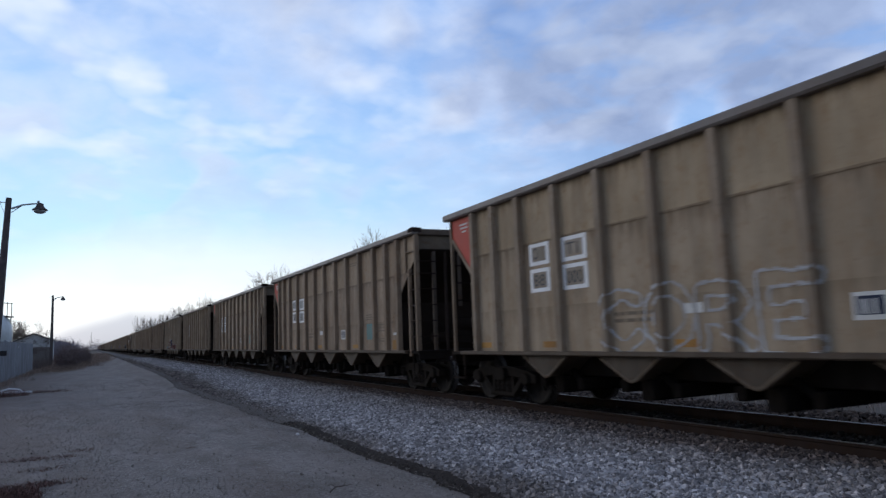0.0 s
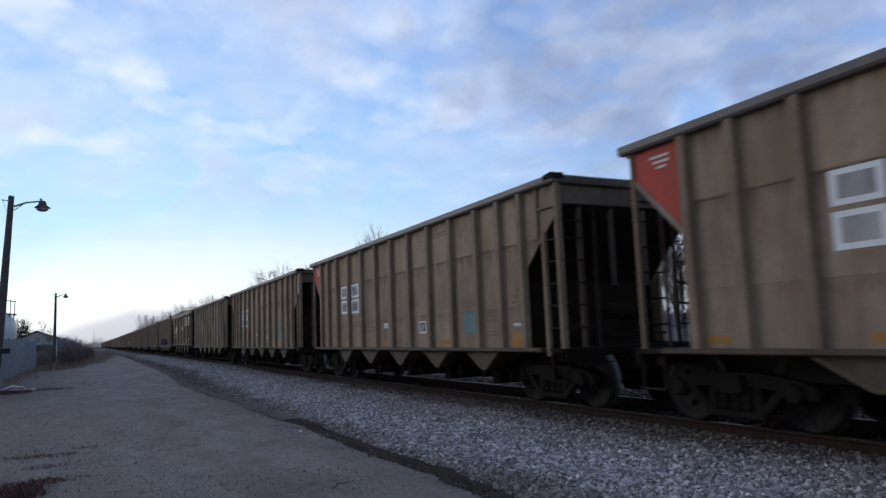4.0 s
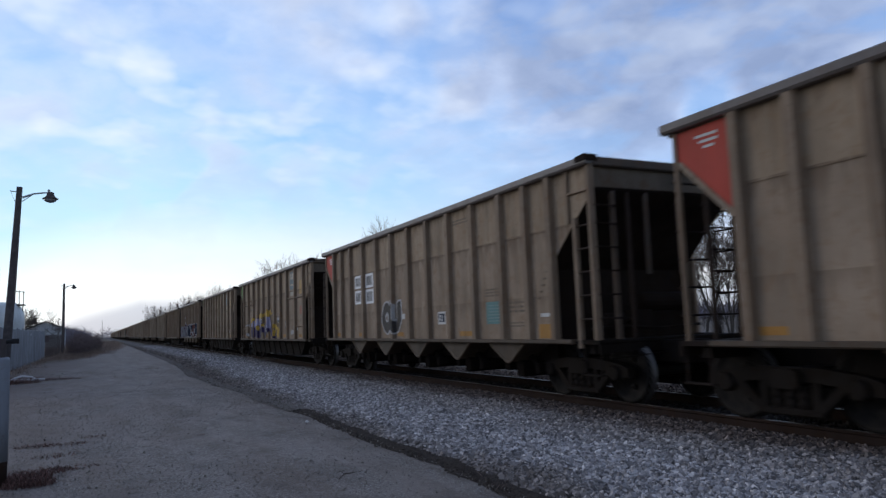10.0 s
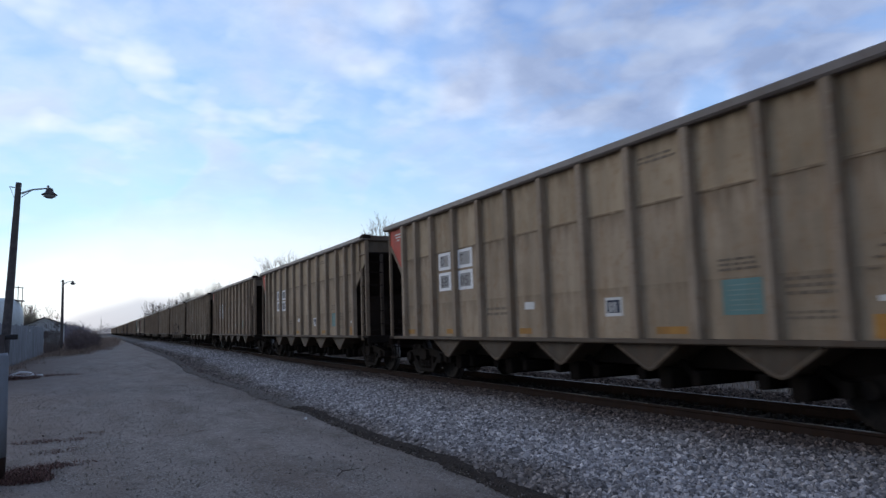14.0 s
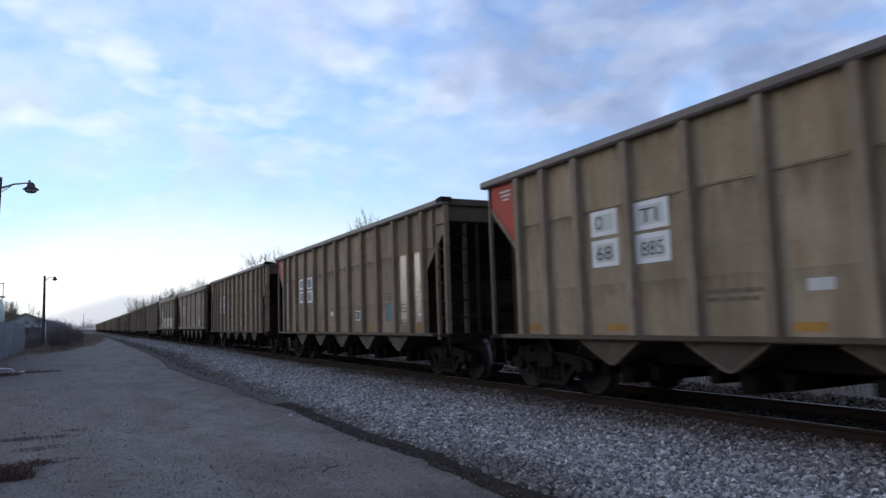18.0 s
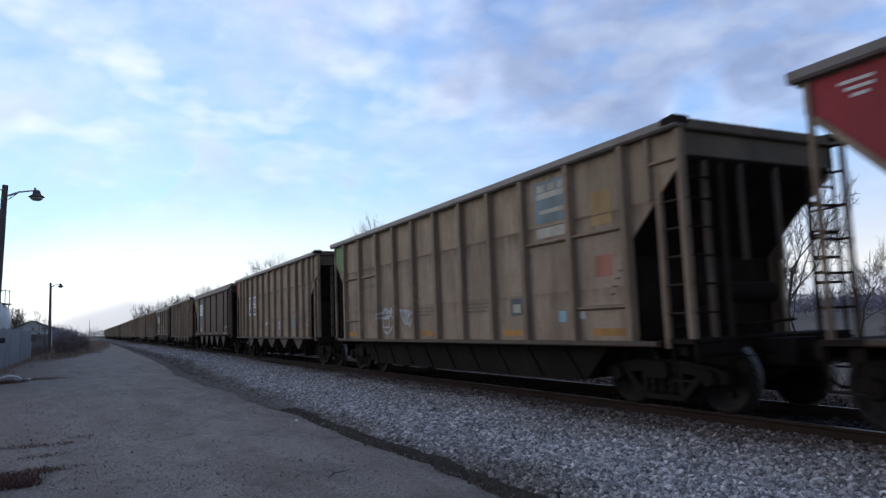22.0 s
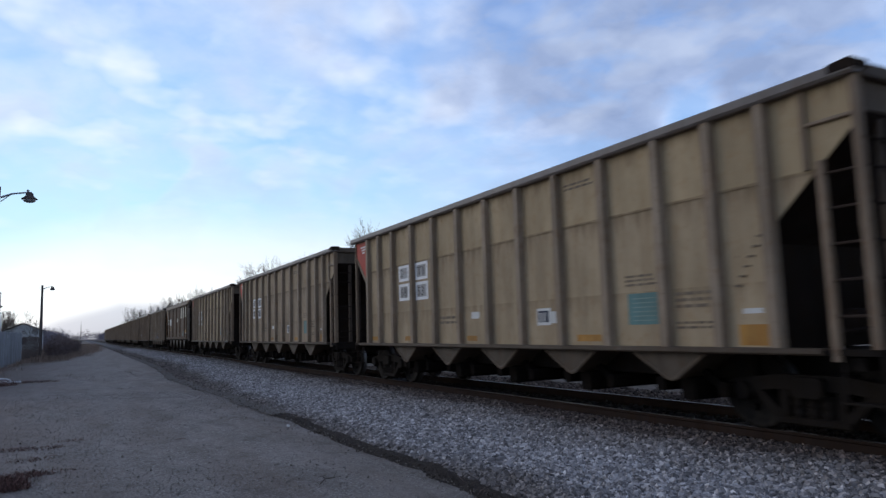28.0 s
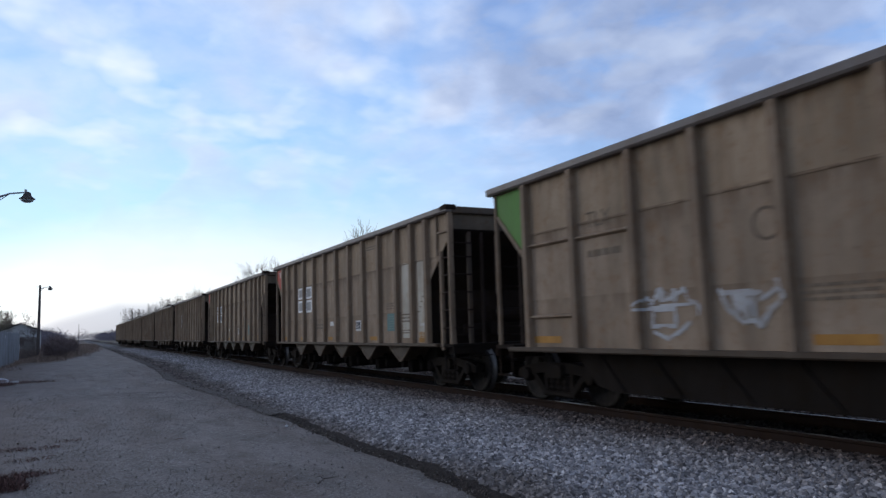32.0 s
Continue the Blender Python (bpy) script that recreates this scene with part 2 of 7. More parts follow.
def paint(name, colour, dirt=(0.045, 0.032, 0.022), wear=0.45, rough=0.6, metal=0.0, gloss=0.14, drips=""):
    """Weathered paint with dust, rain streaks, rust stains and chips."""
    def build(nt, bsdf):
        v = coords(nt, randomised=True)
        streak = noise_at(nt, coords(nt, (1.0, 1.5, 0.20), True), 1.5, 6.0, 0.60)
        thin = noise_at(nt, coords(nt, (1.0, 2.6, 0.34), True), 2.0, 6.0, 0.7)
        blot = noise_at(nt, v, 0.8, 6.0, 0.62)
        rust = noise_at(nt, v, 5.5, 8.0, 0.72)
        grain = noise_at(nt, v, 17.0, 4.0, 0.65)
        f1 = ramp(nt, streak, [(0.42, (0, 0, 0)), (0.68, (1, 1, 1))])
        f2 = ramp(nt, blot, [(0.44, (0, 0, 0)), (0.60, (1, 1, 1))])
        f3 = ramp(nt, rust, [(0.52, (0, 0, 0)), (0.66, (1, 1, 1))])
        f4 = ramp(nt, grain, [(0.62, (0, 0, 0)), (0.72, (1, 1, 1))])
        f5 = ramp(nt, thin, [(0.50, (0, 0, 0)), (0.62, (1, 1, 1))])
        light = tuple(min(1.0, a * 1.38 + min(0.014, 0.1 * a)) for a in colour)
        warm = (colour[0] * 0.72 + min(0.02, colour[0] * 0.3), colour[1] * 0.58 + min(0.006, colour[1] * 0.2), colour[2] * 0.45)
        c = mix(nt, maths(nt, "MULTIPLY", f2, 1.1 * wear), colour, light)
        c = mix(nt, maths(nt, "MULTIPLY", f1, 0.70 * wear), c, dirt)
        c = mix(nt, maths(nt, "MULTIPLY", f5, 0.42 * wear), c, warm)
        c = mix(nt, maths(nt, "MULTIPLY", f3, 0.9 * wear), c, warm)
        c = mix(nt, maths(nt, "MULTIPLY", f4, 0.7 * wear), c, tuple(min(a * 0.8, b) for a, b in zip(colour, (0.065, 0.034, 0.020))))
        if drips:
            # rust along the lapped joint and under the top chord, running down in thin uneven streaks
            tc = nt.nodes.new("ShaderNodeTexCoord")
            sp = nt.nodes.new("ShaderNodeSeparateXYZ")
            nt.links.new(tc.outputs["Object"], sp.inputs[0])
            if drips == "lapped":
                # the upper strake was renewed and has kept a yellower coat
                upper = maths(nt, "MULTIPLY", maths(nt, "GREATER_THAN", sp.outputs[2], 2.88), 0.8)
                c = mix(nt, upper, c, mix(nt, 1.0, c, (1.10, 1.09, 1.03), "MULTIPLY"))
            run = noise_at(nt, coords(nt, (1.0, 3.2, 0.22), True), 2.2, 6.0, 0.7)
            for z, length in ((2.885, 0.55), (3.77, 0.45), (1.75, 0.5)) if drips == "lapped" else ((3.57, 0.8),):
                below = maths(nt, "MULTIPLY_ADD", maths(nt, "SUBTRACT", sp.outputs[2], z), 1.0 / length, 1.0)
                above = maths(nt, "LESS_THAN", sp.outputs[2], z + 0.02)
                m = maths(nt, "MULTIPLY", maths(nt, "MAXIMUM", below, 0.0), above)
                k = ramp(nt, maths(nt, "MULTIPLY_ADD", m, 0.26, maths(nt, "SUBTRACT", run, 0.22)), [(0.42, (0, 0, 0)), (0.56, (1, 1, 1))])
                k = maths(nt, "MULTIPLY", maths(nt, "MULTIPLY", k, m), 0.62 if z > 2 else 0.35)
                c = mix(nt, k, c, (colour[0] * 0.40, colour[1] * 0.34, colour[2] * 0.30))
            line = maths(nt, "SUBTRACT", 1.0, maths(nt, "MULTIPLY", maths(nt, "ABSOLUTE", maths(nt, "SUBTRACT", sp.outputs[2], 2.872)), 34.0), clamp=True)
            spot = ramp(nt, noise_at(nt, coords(nt, (1.0, 1.0, 1.0), True), 9.0, 4.0, 0.6), [(0.38, (0.25, 0.25, 0.25)), (0.6, (1, 1, 1))])
            c = mix(nt, maths(nt, "MULTIPLY", maths(nt, "MULTIPLY", line, spot), 0.42 if drips == "lapped" else 0.0), c, (0.075, 0.050, 0.032))
        nt.links.new(c, bsdf.inputs["Base Color"])
        nt.links.new(maths(nt, "MULTIPLY_ADD", blot, 0.30, rough - 0.15), bsdf.inputs["Roughness"])
        bsdf.inputs["Metallic"].default_value = metal
        bsdf.inputs["Specular IOR Level"].default_value = gloss
        bump(nt, bsdf, noise_at(nt, v, 2.0, 7.0, 0.6), 0.30, 0.03)
    return material(name, build)


def rough_stuff(name, a, b, scale, rough=0.9, relief=0.4, distance=0.03, second=None, kind="Object", island=False, dusty=False):
    def build(nt, bsdf):
        v = coords(nt, kind=kind)
        n1, n2 = noise_at(nt, v, scale, 8.0, 0.65), noise_at(nt, v, scale * 0.06, 4.0, 0.6)
        c = mix(nt, ramp(nt, n1, [(0.32, (0, 0, 0)), (0.68, (1, 1, 1))]), a, b)
        if second:
            c = mix(nt, maths(nt, "MULTIPLY", ramp(nt, n2, [(0.46, (0, 0, 0)), (0.66, (1, 1, 1))]), 0.75), c, second)
        if island:
            geo = nt.nodes.new("ShaderNodeNewGeometry")
            c = mix(nt, 1.0, c, ramp(nt, geo.outputs["Random Per Island"], [(0.0, (0.34, 0.33, 0.335)), (0.3, (0.70, 0.68, 0.685)), (0.6, (1.04, 1.01, 1.01)), (0.85, (1.42, 1.38, 1.38)), (1.0, (2.0, 1.95, 1.95))]), "MULTIPLY")
        nt.links.new(c, bsdf.inputs["Base Color"])
        bsdf.inputs["Roughness"].default_value = rough
        bsdf.inputs["Specular IOR Level"].default_value = 0.15
        if dusty:
            # old brown dust near the rails, with the train's shade in the darkest tones; cleaner stone on the outer
            # shoulder
            sx = nt.nodes.new("ShaderNodeSeparateXYZ")
            nt.links.new(v, sx.inputs[0])
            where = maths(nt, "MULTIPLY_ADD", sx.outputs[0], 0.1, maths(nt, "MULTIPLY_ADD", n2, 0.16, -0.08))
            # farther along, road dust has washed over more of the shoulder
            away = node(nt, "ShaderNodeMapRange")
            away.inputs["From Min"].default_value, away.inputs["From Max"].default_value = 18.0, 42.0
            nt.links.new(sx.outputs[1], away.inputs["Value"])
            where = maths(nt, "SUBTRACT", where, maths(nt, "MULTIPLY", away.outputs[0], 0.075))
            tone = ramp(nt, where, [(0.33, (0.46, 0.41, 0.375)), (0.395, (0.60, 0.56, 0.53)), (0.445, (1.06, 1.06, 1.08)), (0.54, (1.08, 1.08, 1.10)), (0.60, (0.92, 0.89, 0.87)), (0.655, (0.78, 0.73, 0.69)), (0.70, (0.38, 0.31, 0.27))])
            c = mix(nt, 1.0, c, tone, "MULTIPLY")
            nt.links.new(c, bsdf.inputs["Base Color"])
        if relief:
            bump(nt, bsdf, n1, relief, distance)
    return material(name, build)


TAN = paint("tan_paint", (0.250, 0.188, 0.131), wear=0.6, gloss=0.06, drips="lapped")
TAN_LIGHT = paint("pale_tan_paint", (0.305, 0.240, 0.172), wear=0.6, gloss=0.06, drips="lapped")
TAN_OLIVE = paint("olive_tan_paint", (0.284, 0.219, 0.147), wear=0.55, gloss=0.06, drips="lapped")
TAN_CLEAN = paint("washed_tan_paint", (0.328, 0.250, 0.154), wear=0.42, gloss=0.06, drips="lapped")
TAN_DARK = paint("dull_tan_paint", (0.196, 0.150, 0.097), wear=0.65, gloss=0.06, drips="lapped")
TAN_CHORD = paint("grey_tan_chord", (0.128, 0.111, 0.099), wear=0.5, rough=0.5, gloss=0.25)
RUST_BROWN = paint("dark_rust_brown_paint", (0.070, 0.041, 0.026), wear=0.6, gloss=0.05, drips="plain")
COAL_BROWN = paint("coal_dusted_brown_paint", (0.059, 0.036, 0.026), wear=0.6, gloss=0.05, drips="plain")
TAN_BROWN = paint("tan_brown_paint", (0.118, 0.082, 0.051), wear=0.6, drips="plain")
TAUPE = paint("taupe_paint", (0.190, 0.146, 0.103), wear=0.55, gloss=0.06, drips="plain")
SMOKE_BROWN = paint("smoky_brown_chord_paint", (0.070, 0.047, 0.035), wear=0.6, drips="plain")
GREY_BROWN = paint("grey_brown_paint", (0.090, 0.068, 0.050), wear=0.6, drips="plain")
# End steel: coal grime, and the recess's shade put into the same colour.
END_GRIME_SHADE = paint("grimed_shaded_end_steel", (0.022, 0.016, 0.013), dirt=(0.010, 0.008, 0.007), wear=0.7, rough=0.8, gloss=0.03)
# Sooty underframe, its colour lowered further to hold the shade beneath the car.
UNDER = paint("sooty_shaded_underframe", (0.016, 0.013, 0.011), dirt=(0.008, 0.007, 0.006), wear=0.7, rough=0.8, gloss=0.02)
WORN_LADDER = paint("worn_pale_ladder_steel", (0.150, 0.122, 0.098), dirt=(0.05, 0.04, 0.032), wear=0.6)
# Door gear: the deepest shade between the bays, put into the sooty colour.
SOOT_SHADE = paint("sooty_shaded_door_gear", (0.009, 0.0075, 0.0065), dirt=(0.005, 0.0045, 0.004), wear=0.6, rough=0.85, gloss=0.01)
# Trucks: grime plus the car's shade over them, in one dark colour.
TRUCK = paint("grimy_shaded_cast_steel", (0.015, 0.012, 0.010), dirt=(0.008, 0.007, 0.006), wear=0.6, rough=0.7, gloss=0.03)


def wheel_steel(nt, bsdf):
    """Plate with soot and under-car shade in its colour, and a polished tread."""
    tc = nt.nodes.new("ShaderNodeTexCoord")
    sp = nt.nodes.new("ShaderNodeSeparateXYZ")
    nt.links.new(tc.outputs["Object"], sp.inputs[0])
    r2 = maths(nt, "ADD", maths(nt, "MULTIPLY", sp.outputs[1], sp.outputs[1]), maths(nt, "MULTIPLY", sp.outputs[2], sp.outputs[2]))
    n = noise_at(nt, tc.outputs["Object"], 9.0, 5.0, 0.6)
    worn = maths(nt, "GREATER_THAN", maths(nt, "SQRT", r2), 0.480)
    c = mix(nt, ramp(nt, n, [(0.35, (0, 0, 0)), (0.65, (1, 1, 1))]), (0.009, 0.008, 0.007), (0.021, 0.017, 0.014))
    nt.links.new(mix(nt, worn, c, (0.14, 0.136, 0.132)), bsdf.inputs["Base Color"])
    nt.links.new(maths(nt, "MULTIPLY", worn, 0.9), bsdf.inputs["Metallic"])
    nt.links.new(maths(nt, "MULTIPLY_ADD", worn, -0.18, 0.68), bsdf.inputs["Roughness"])
    bsdf.inputs["Specular IOR Level"].default_value = 0.08


WHEEL = material("worn_wheel_steel", wheel_steel)
RED = paint("faded_red_paint", (0.40, 0.055, 0.035), wear=0.3)
MAROON = paint("maroon_paint", (0.24, 0.03, 0.035), wear=0.3)
PINK = paint("dull_pink_paint", (0.26, 0.085, 0.085), wear=0.4)
GREEN = paint("faded_green_paint", (0.085, 0.20, 0.045), wear=0.3)
TEAL = paint("faded_teal_paint", (0.100, 0.190, 0.178), wear=0.3)
ORANGE_BROWN = paint("orange_brown_paint", (0.17, 0.088, 0.038), wear=0.6)
PANEL_TAN = paint("tan_showing_through_panel", (0.255, 0.215, 0.165), wear=0.5)
WHITE = paint("dirty_white_paint", (0.55, 0.54, 0.50), wear=0.25)
BRIGHT_WHITE = paint("white_panel_paint", (0.72, 0.71, 0.68), wear=0.15)
CREAM = paint("cream_paint", (0.36, 0.33, 0.265), dirt=(0.14, 0.115, 0.085), wear=0.6)
BLACK = paint("black_paint", (0.02, 0.02, 0.022), wear=0.2)
MARK = paint("dark_stencil_paint", (0.075, 0.072, 0.070), wear=0.3)
ORANGE = paint("orange_yellow_paint", (0.33, 0.165, 0.040), wear=0.6)
YELLOW = paint("dull_yellow_paint", (0.45, 0.29, 0.05), wear=0.3)
SILVER = paint("bare_patch_metal", (0.235, 0.215, 0.195), dirt=(0.15, 0.105, 0.07), wear=0.6, rough=0.36, metal=0.8, gloss=0.5)
CYAN = paint("light_blue_paint", (0.20, 0.33, 0.37), wear=0.5)
BLUE = paint("bright_blue_paint", (0.03, 0.20, 0.62), wear=0.2)
PURPLE = paint("violet_spray_paint", (0.115, 0.105, 0.225), wear=0.5)
DEEP_VIOLET = paint("deep_violet_spray_paint", (0.038, 0.028, 0.075), wear=0.4)
LILAC = paint("lilac_spray_paint", (0.27, 0.26, 0.38), wear=0.5)
DULL_BLACK = paint("dusty_black_spray_paint", (0.030, 0.028, 0.028), dirt=(0.10, 0.08, 0.055), wear=0.55)
NAVY = paint("navy_spray_paint", (0.020, 0.027, 0.048), dirt=(0.06, 0.04, 0.03), wear=0.25)
GREY_SPRAY = paint("grey_spray_paint", (0.22, 0.23, 0.24), wear=0.3)
PALE_SPRAY = paint("pale_spray_paint", (0.37, 0.37, 0.365), dirt=(0.13, 0.11, 0.085), wear=0.6)
RED_SPRAY = paint("brick_red_spray_paint", (0.125, 0.048, 0.040), wear=0.5)
PLUM = paint("plum_spray_paint", (0.075, 0.036, 0.065), wear=0.4)
LOGO_BLUE = paint("faded_logo_blue", (0.135, 0.185, 0.195), wear=0.6)
FADED_RED = paint("sun_faded_red", (0.29, 0.115, 0.075), wear=0.5)
FADED_ORANGE = paint("sun_faded_orange", (0.31, 0.195, 0.075), wear=0.6)
PANEL_GREY = paint("weathered_panel_grey", (0.31, 0.305, 0.29), wear=0.5)
GREY_PATCH = paint("grey_overpaint", (0.075, 0.085, 0.085), wear=0.3)

RAIL_STEEL = paint("rusty_rail_steel", (0.030, 0.020, 0.016), dirt=(0.014, 0.010, 0.009), wear=0.6, rough=0.8, gloss=0.03)


def polished(nt, bsdf):
    nt.links.new(ramp(nt, noise_at(nt, coords(nt), 7.0), [(0.3, (0.075, 0.066, 0.062)), (0.7, (0.13, 0.12, 0.115))]), bsdf.inputs["Base Color"])
    bsdf.inputs["Metallic"].default_value, bsdf.inputs["Roughness"].default_value = 1.0, 0.42


ROAD_GRAVEL = rough_stuff("road_gravel", (0.135, 0.120, 0.106), (0.27, 0.245, 0.222), 30.0, relief=0)
BUSH = rough_stuff("tangled_bush_twigs", (0.105, 0.080, 0.076), (0.195, 0.152, 0.142), 5.0, relief=0)

RAIL_HEAD = material("polished_rail_head", polished)
TIE_WOOD = rough_stuff("oiled_tie_wood", (0.050, 0.044, 0.038), (0.115, 0.100, 0.086), 14.0)
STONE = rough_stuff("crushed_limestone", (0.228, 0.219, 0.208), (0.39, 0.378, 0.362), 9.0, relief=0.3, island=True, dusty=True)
# The bed's dark tones stand in for shade in the gaps between stones.
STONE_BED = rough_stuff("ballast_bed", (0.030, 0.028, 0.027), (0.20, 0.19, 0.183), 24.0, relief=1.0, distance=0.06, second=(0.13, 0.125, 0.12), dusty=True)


def asphalt(nt, bsdf):
    v = coords(nt)
    fine, mid, wide, speck = noise_at(nt, v, 27.0, 7.0, 0.78), noise_at(nt, v, 7.0, 6.0, 0.65), noise_at(nt, v, 0.45, 5.0, 0.6), noise_at(nt, v, 46.0, 3.0, 0.6)
    c = mix(nt, ramp(nt, fine, [(0.40, (0, 0, 0)), (0.60, (1, 1, 1))]), (0.082, 0.070, 0.060), (0.345, 0.308, 0.275))
    c = mix(nt, maths(nt, "MULTIPLY", ramp(nt, mid, [(0.42, (0, 0, 0)), (0.68, (1, 1, 1))]), 0.75), c, (0.140, 0.113, 0.093))
    c = mix(nt, maths(nt, "MULTIPLY", ramp(nt, wide, [(0.40, (0, 0, 0)), (0.64, (1, 1, 1))]), 0.5), c, (0.250, 0.222, 0.196))
    c = mix(nt, maths(nt, "MULTIPLY", ramp(nt, speck, [(0.58, (0, 0, 0)), (0.66, (1, 1, 1))]), 0.75), c, (0.48, 0.47, 0.46))
    stain = noise_at(nt, coords(nt, (1.0, 0.6, 1.0)), 1.5, 7.0, 0.68)
    c = mix(nt, maths(nt, "MULTIPLY", ramp(nt, stain, [(0.50, (0, 0, 0)), (0.64, (1, 1, 1))]), 0.55), c, (0.098, 0.080, 0.070))
    pale = noise_at(nt, coords(nt, (1.3, 0.5, 1.0)), 0.9, 7.0, 0.66)
    c = mix(nt, maths(nt, "MULTIPLY", ramp(nt, pale, [(0.48, (0, 0, 0)), (0.64, (1, 1, 1))]), 0.50), c, (0.32, 0.283, 0.256))
    rut = noise_at(nt, coords(nt, (1.0, 0.16, 1.0)), 1.1, 5.0, 0.6)
    c = mix(nt, maths(nt, "MULTIPLY", ramp(nt, rut, [(0.46, (0, 0, 0)), (0.62, (1, 1, 1))]), 0.42), c, (0.165, 0.128, 0.104))
    nt.links.new(c, bsdf.inputs["Base Color"])
    # brown dirt worn over the side away from the track
    sp = nt.nodes.new("ShaderNodeSeparateXYZ")
    nt.links.new(v, sp.inputs[0])
    side = maths(nt, "MULTIPLY_ADD", sp.outputs[0], -0.28, maths(nt, "MULTIPLY_ADD", wide, 1.8, -0.70), clamp=True)
    c = mix(nt, maths(nt, "MULTIPLY", side, 0.8), c, mix(nt, ramp(nt, fine, [(0.35, (0, 0, 0)), (0.65, (1, 1, 1))]), (0.105, 0.080, 0.066), (0.245, 0.196, 0.168)))
    nt.links.new(c, bsdf.inputs["Base Color"])
    bsdf.inputs["Roughness"].default_value = 0.92
    bsdf.inputs["Specular IOR Level"].default_value = 0.15
    bump(nt, bsdf, maths(nt, "ADD", fine, maths(nt, "MULTIPLY", mid, 2.0)), 0.9, 0.018)


ASPHALT = material("old_gravelly_asphalt", asphalt)
VERGE_GRIT = rough_stuff("verge_crumbs", (0.030, 0.024, 0.020), (0.075, 0.064, 0.056), 30.0, relief=0)
DIRT = rough_stuff("dark_damp_dirt", (0.019, 0.0145, 0.012), (0.056, 0.044, 0.036), 26.0, relief=0.8, distance=0.04)
GRASSLAND = rough_stuff("dormant_grassland", (0.105, 0.080, 0.062), (0.18, 0.142, 0.112), 3.0, relief=0.5, distance=0.1, second=(0.10, 0.095, 0.07))
DRY_GRASS = rough_stuff("dry_grass", (0.190, 0.145, 0.112), (0.34, 0.268, 0.212), 5.0, relief=0, island=True)
RED_GRASS = rough_stuff("reddish_dead_grass", (0.085, 0.046, 0.040), (0.17, 0.105, 0.088), 5.0, relief=0, island=True)
WEED = rough_stuff("dead_weed_stalks", (0.105, 0.078, 0.070), (0.19, 0.145, 0.128), 5.0, relief=0, island=True)
BARK = rough_stuff("grey_bark", (0.050, 0.044, 0.038), (0.105, 0.092, 0.080), 9.0, relief=0.6)
TWIG = rough_stuff("twig_bark", (0.062, 0.051, 0.045), (0.115, 0.095, 0.083), 5.0, relief=0)
POLE_WOOD = rough_stuff("weathered_pole_wood", (0.055, 0.048, 0.048), (0.10, 0.088, 0.085), 6.0, relief=0.5)
GALV = paint("galvanised_steel", (0.30, 0.32, 0.34), wear=0.3, rough=0.45, metal=0.5)
FENCE_BLUE = paint("pale_blue_sheet_metal", (0.235, 0.252, 0.270), wear=0.55, rough=0.5)
FENCE_WOOD = rough_stuff("brown_fence_boards", (0.060, 0.046, 0.042), (0.115, 0.090, 0.080), 8.0)
TANK_WHITE = paint("white_tank_paint", (0.50, 0.54, 0.53), wear=0.3, rough=0.4, gloss=0.5)
SIDING = paint("grey_white_siding", (0.44, 0.46, 0.47), wear=0.25)
SHINGLE = rough_stuff("dark_shingles", (0.045, 0.048, 0.055), (0.085, 0.088, 0.095), 10.0)
GLASS_DARK = paint("dark_window_glass", (0.03, 0.035, 0.04), wear=0.1, rough=0.12, gloss=0.5)
PVC = paint("white_plastic", (0.66, 0.66, 0.67), wear=0.25)
POST_PAINT = paint("pale_blue_white_paint", (0.205, 0.225, 0.25), dirt=(0.10, 0.09, 0.08), wear=0.4)
# Haze over the distant woods is put into this pale bluish colour.
FAR_WOOD = rough_stuff("far_bare_woods", (0.145, 0.130, 0.150), (0.22, 0.200, 0.225), 0.5, relief=0)
LENS = paint("lamp_refractor", (0.20, 0.21, 0.22), wear=0.2, rough=0.25, gloss=0.5)
# Rib tans sit below the sheet tans, with the flanks' shade in the colour.
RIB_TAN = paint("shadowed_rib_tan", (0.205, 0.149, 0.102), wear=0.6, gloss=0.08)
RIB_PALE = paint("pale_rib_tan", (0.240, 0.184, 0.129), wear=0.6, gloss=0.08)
# Ballast between the rails: the shade under the train is in its dark colour.
SHADED_STONE = rough_stuff("shaded_ballast", (0.022, 0.021, 0.020), (0.055, 0.053, 0.051), 9.0, relief=0.3, island=True)
FAINT = paint("faint_stencil_paint", (0.140, 0.110, 0.078), wear=0.5)
TEAL_LINE = paint("pale_teal_writing", (0.16, 0.23, 0.21), wear=0.5)
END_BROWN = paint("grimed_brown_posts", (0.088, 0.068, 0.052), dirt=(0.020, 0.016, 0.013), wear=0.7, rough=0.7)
# These two browns carry the ends' shade in their colour, besides the dirt.
END_DARK = paint("shaded_sooty_end_steel", (0.036, 0.026, 0.021), dirt=(0.016, 0.013, 0.011), wear=0.7, rough=0.75, gloss=0.06)
END_HEAD = paint("shaded_grimed_end_plate", (0.105, 0.082, 0.058), dirt=(0.030, 0.024, 0.019), wear=0.7, rough=0.7)


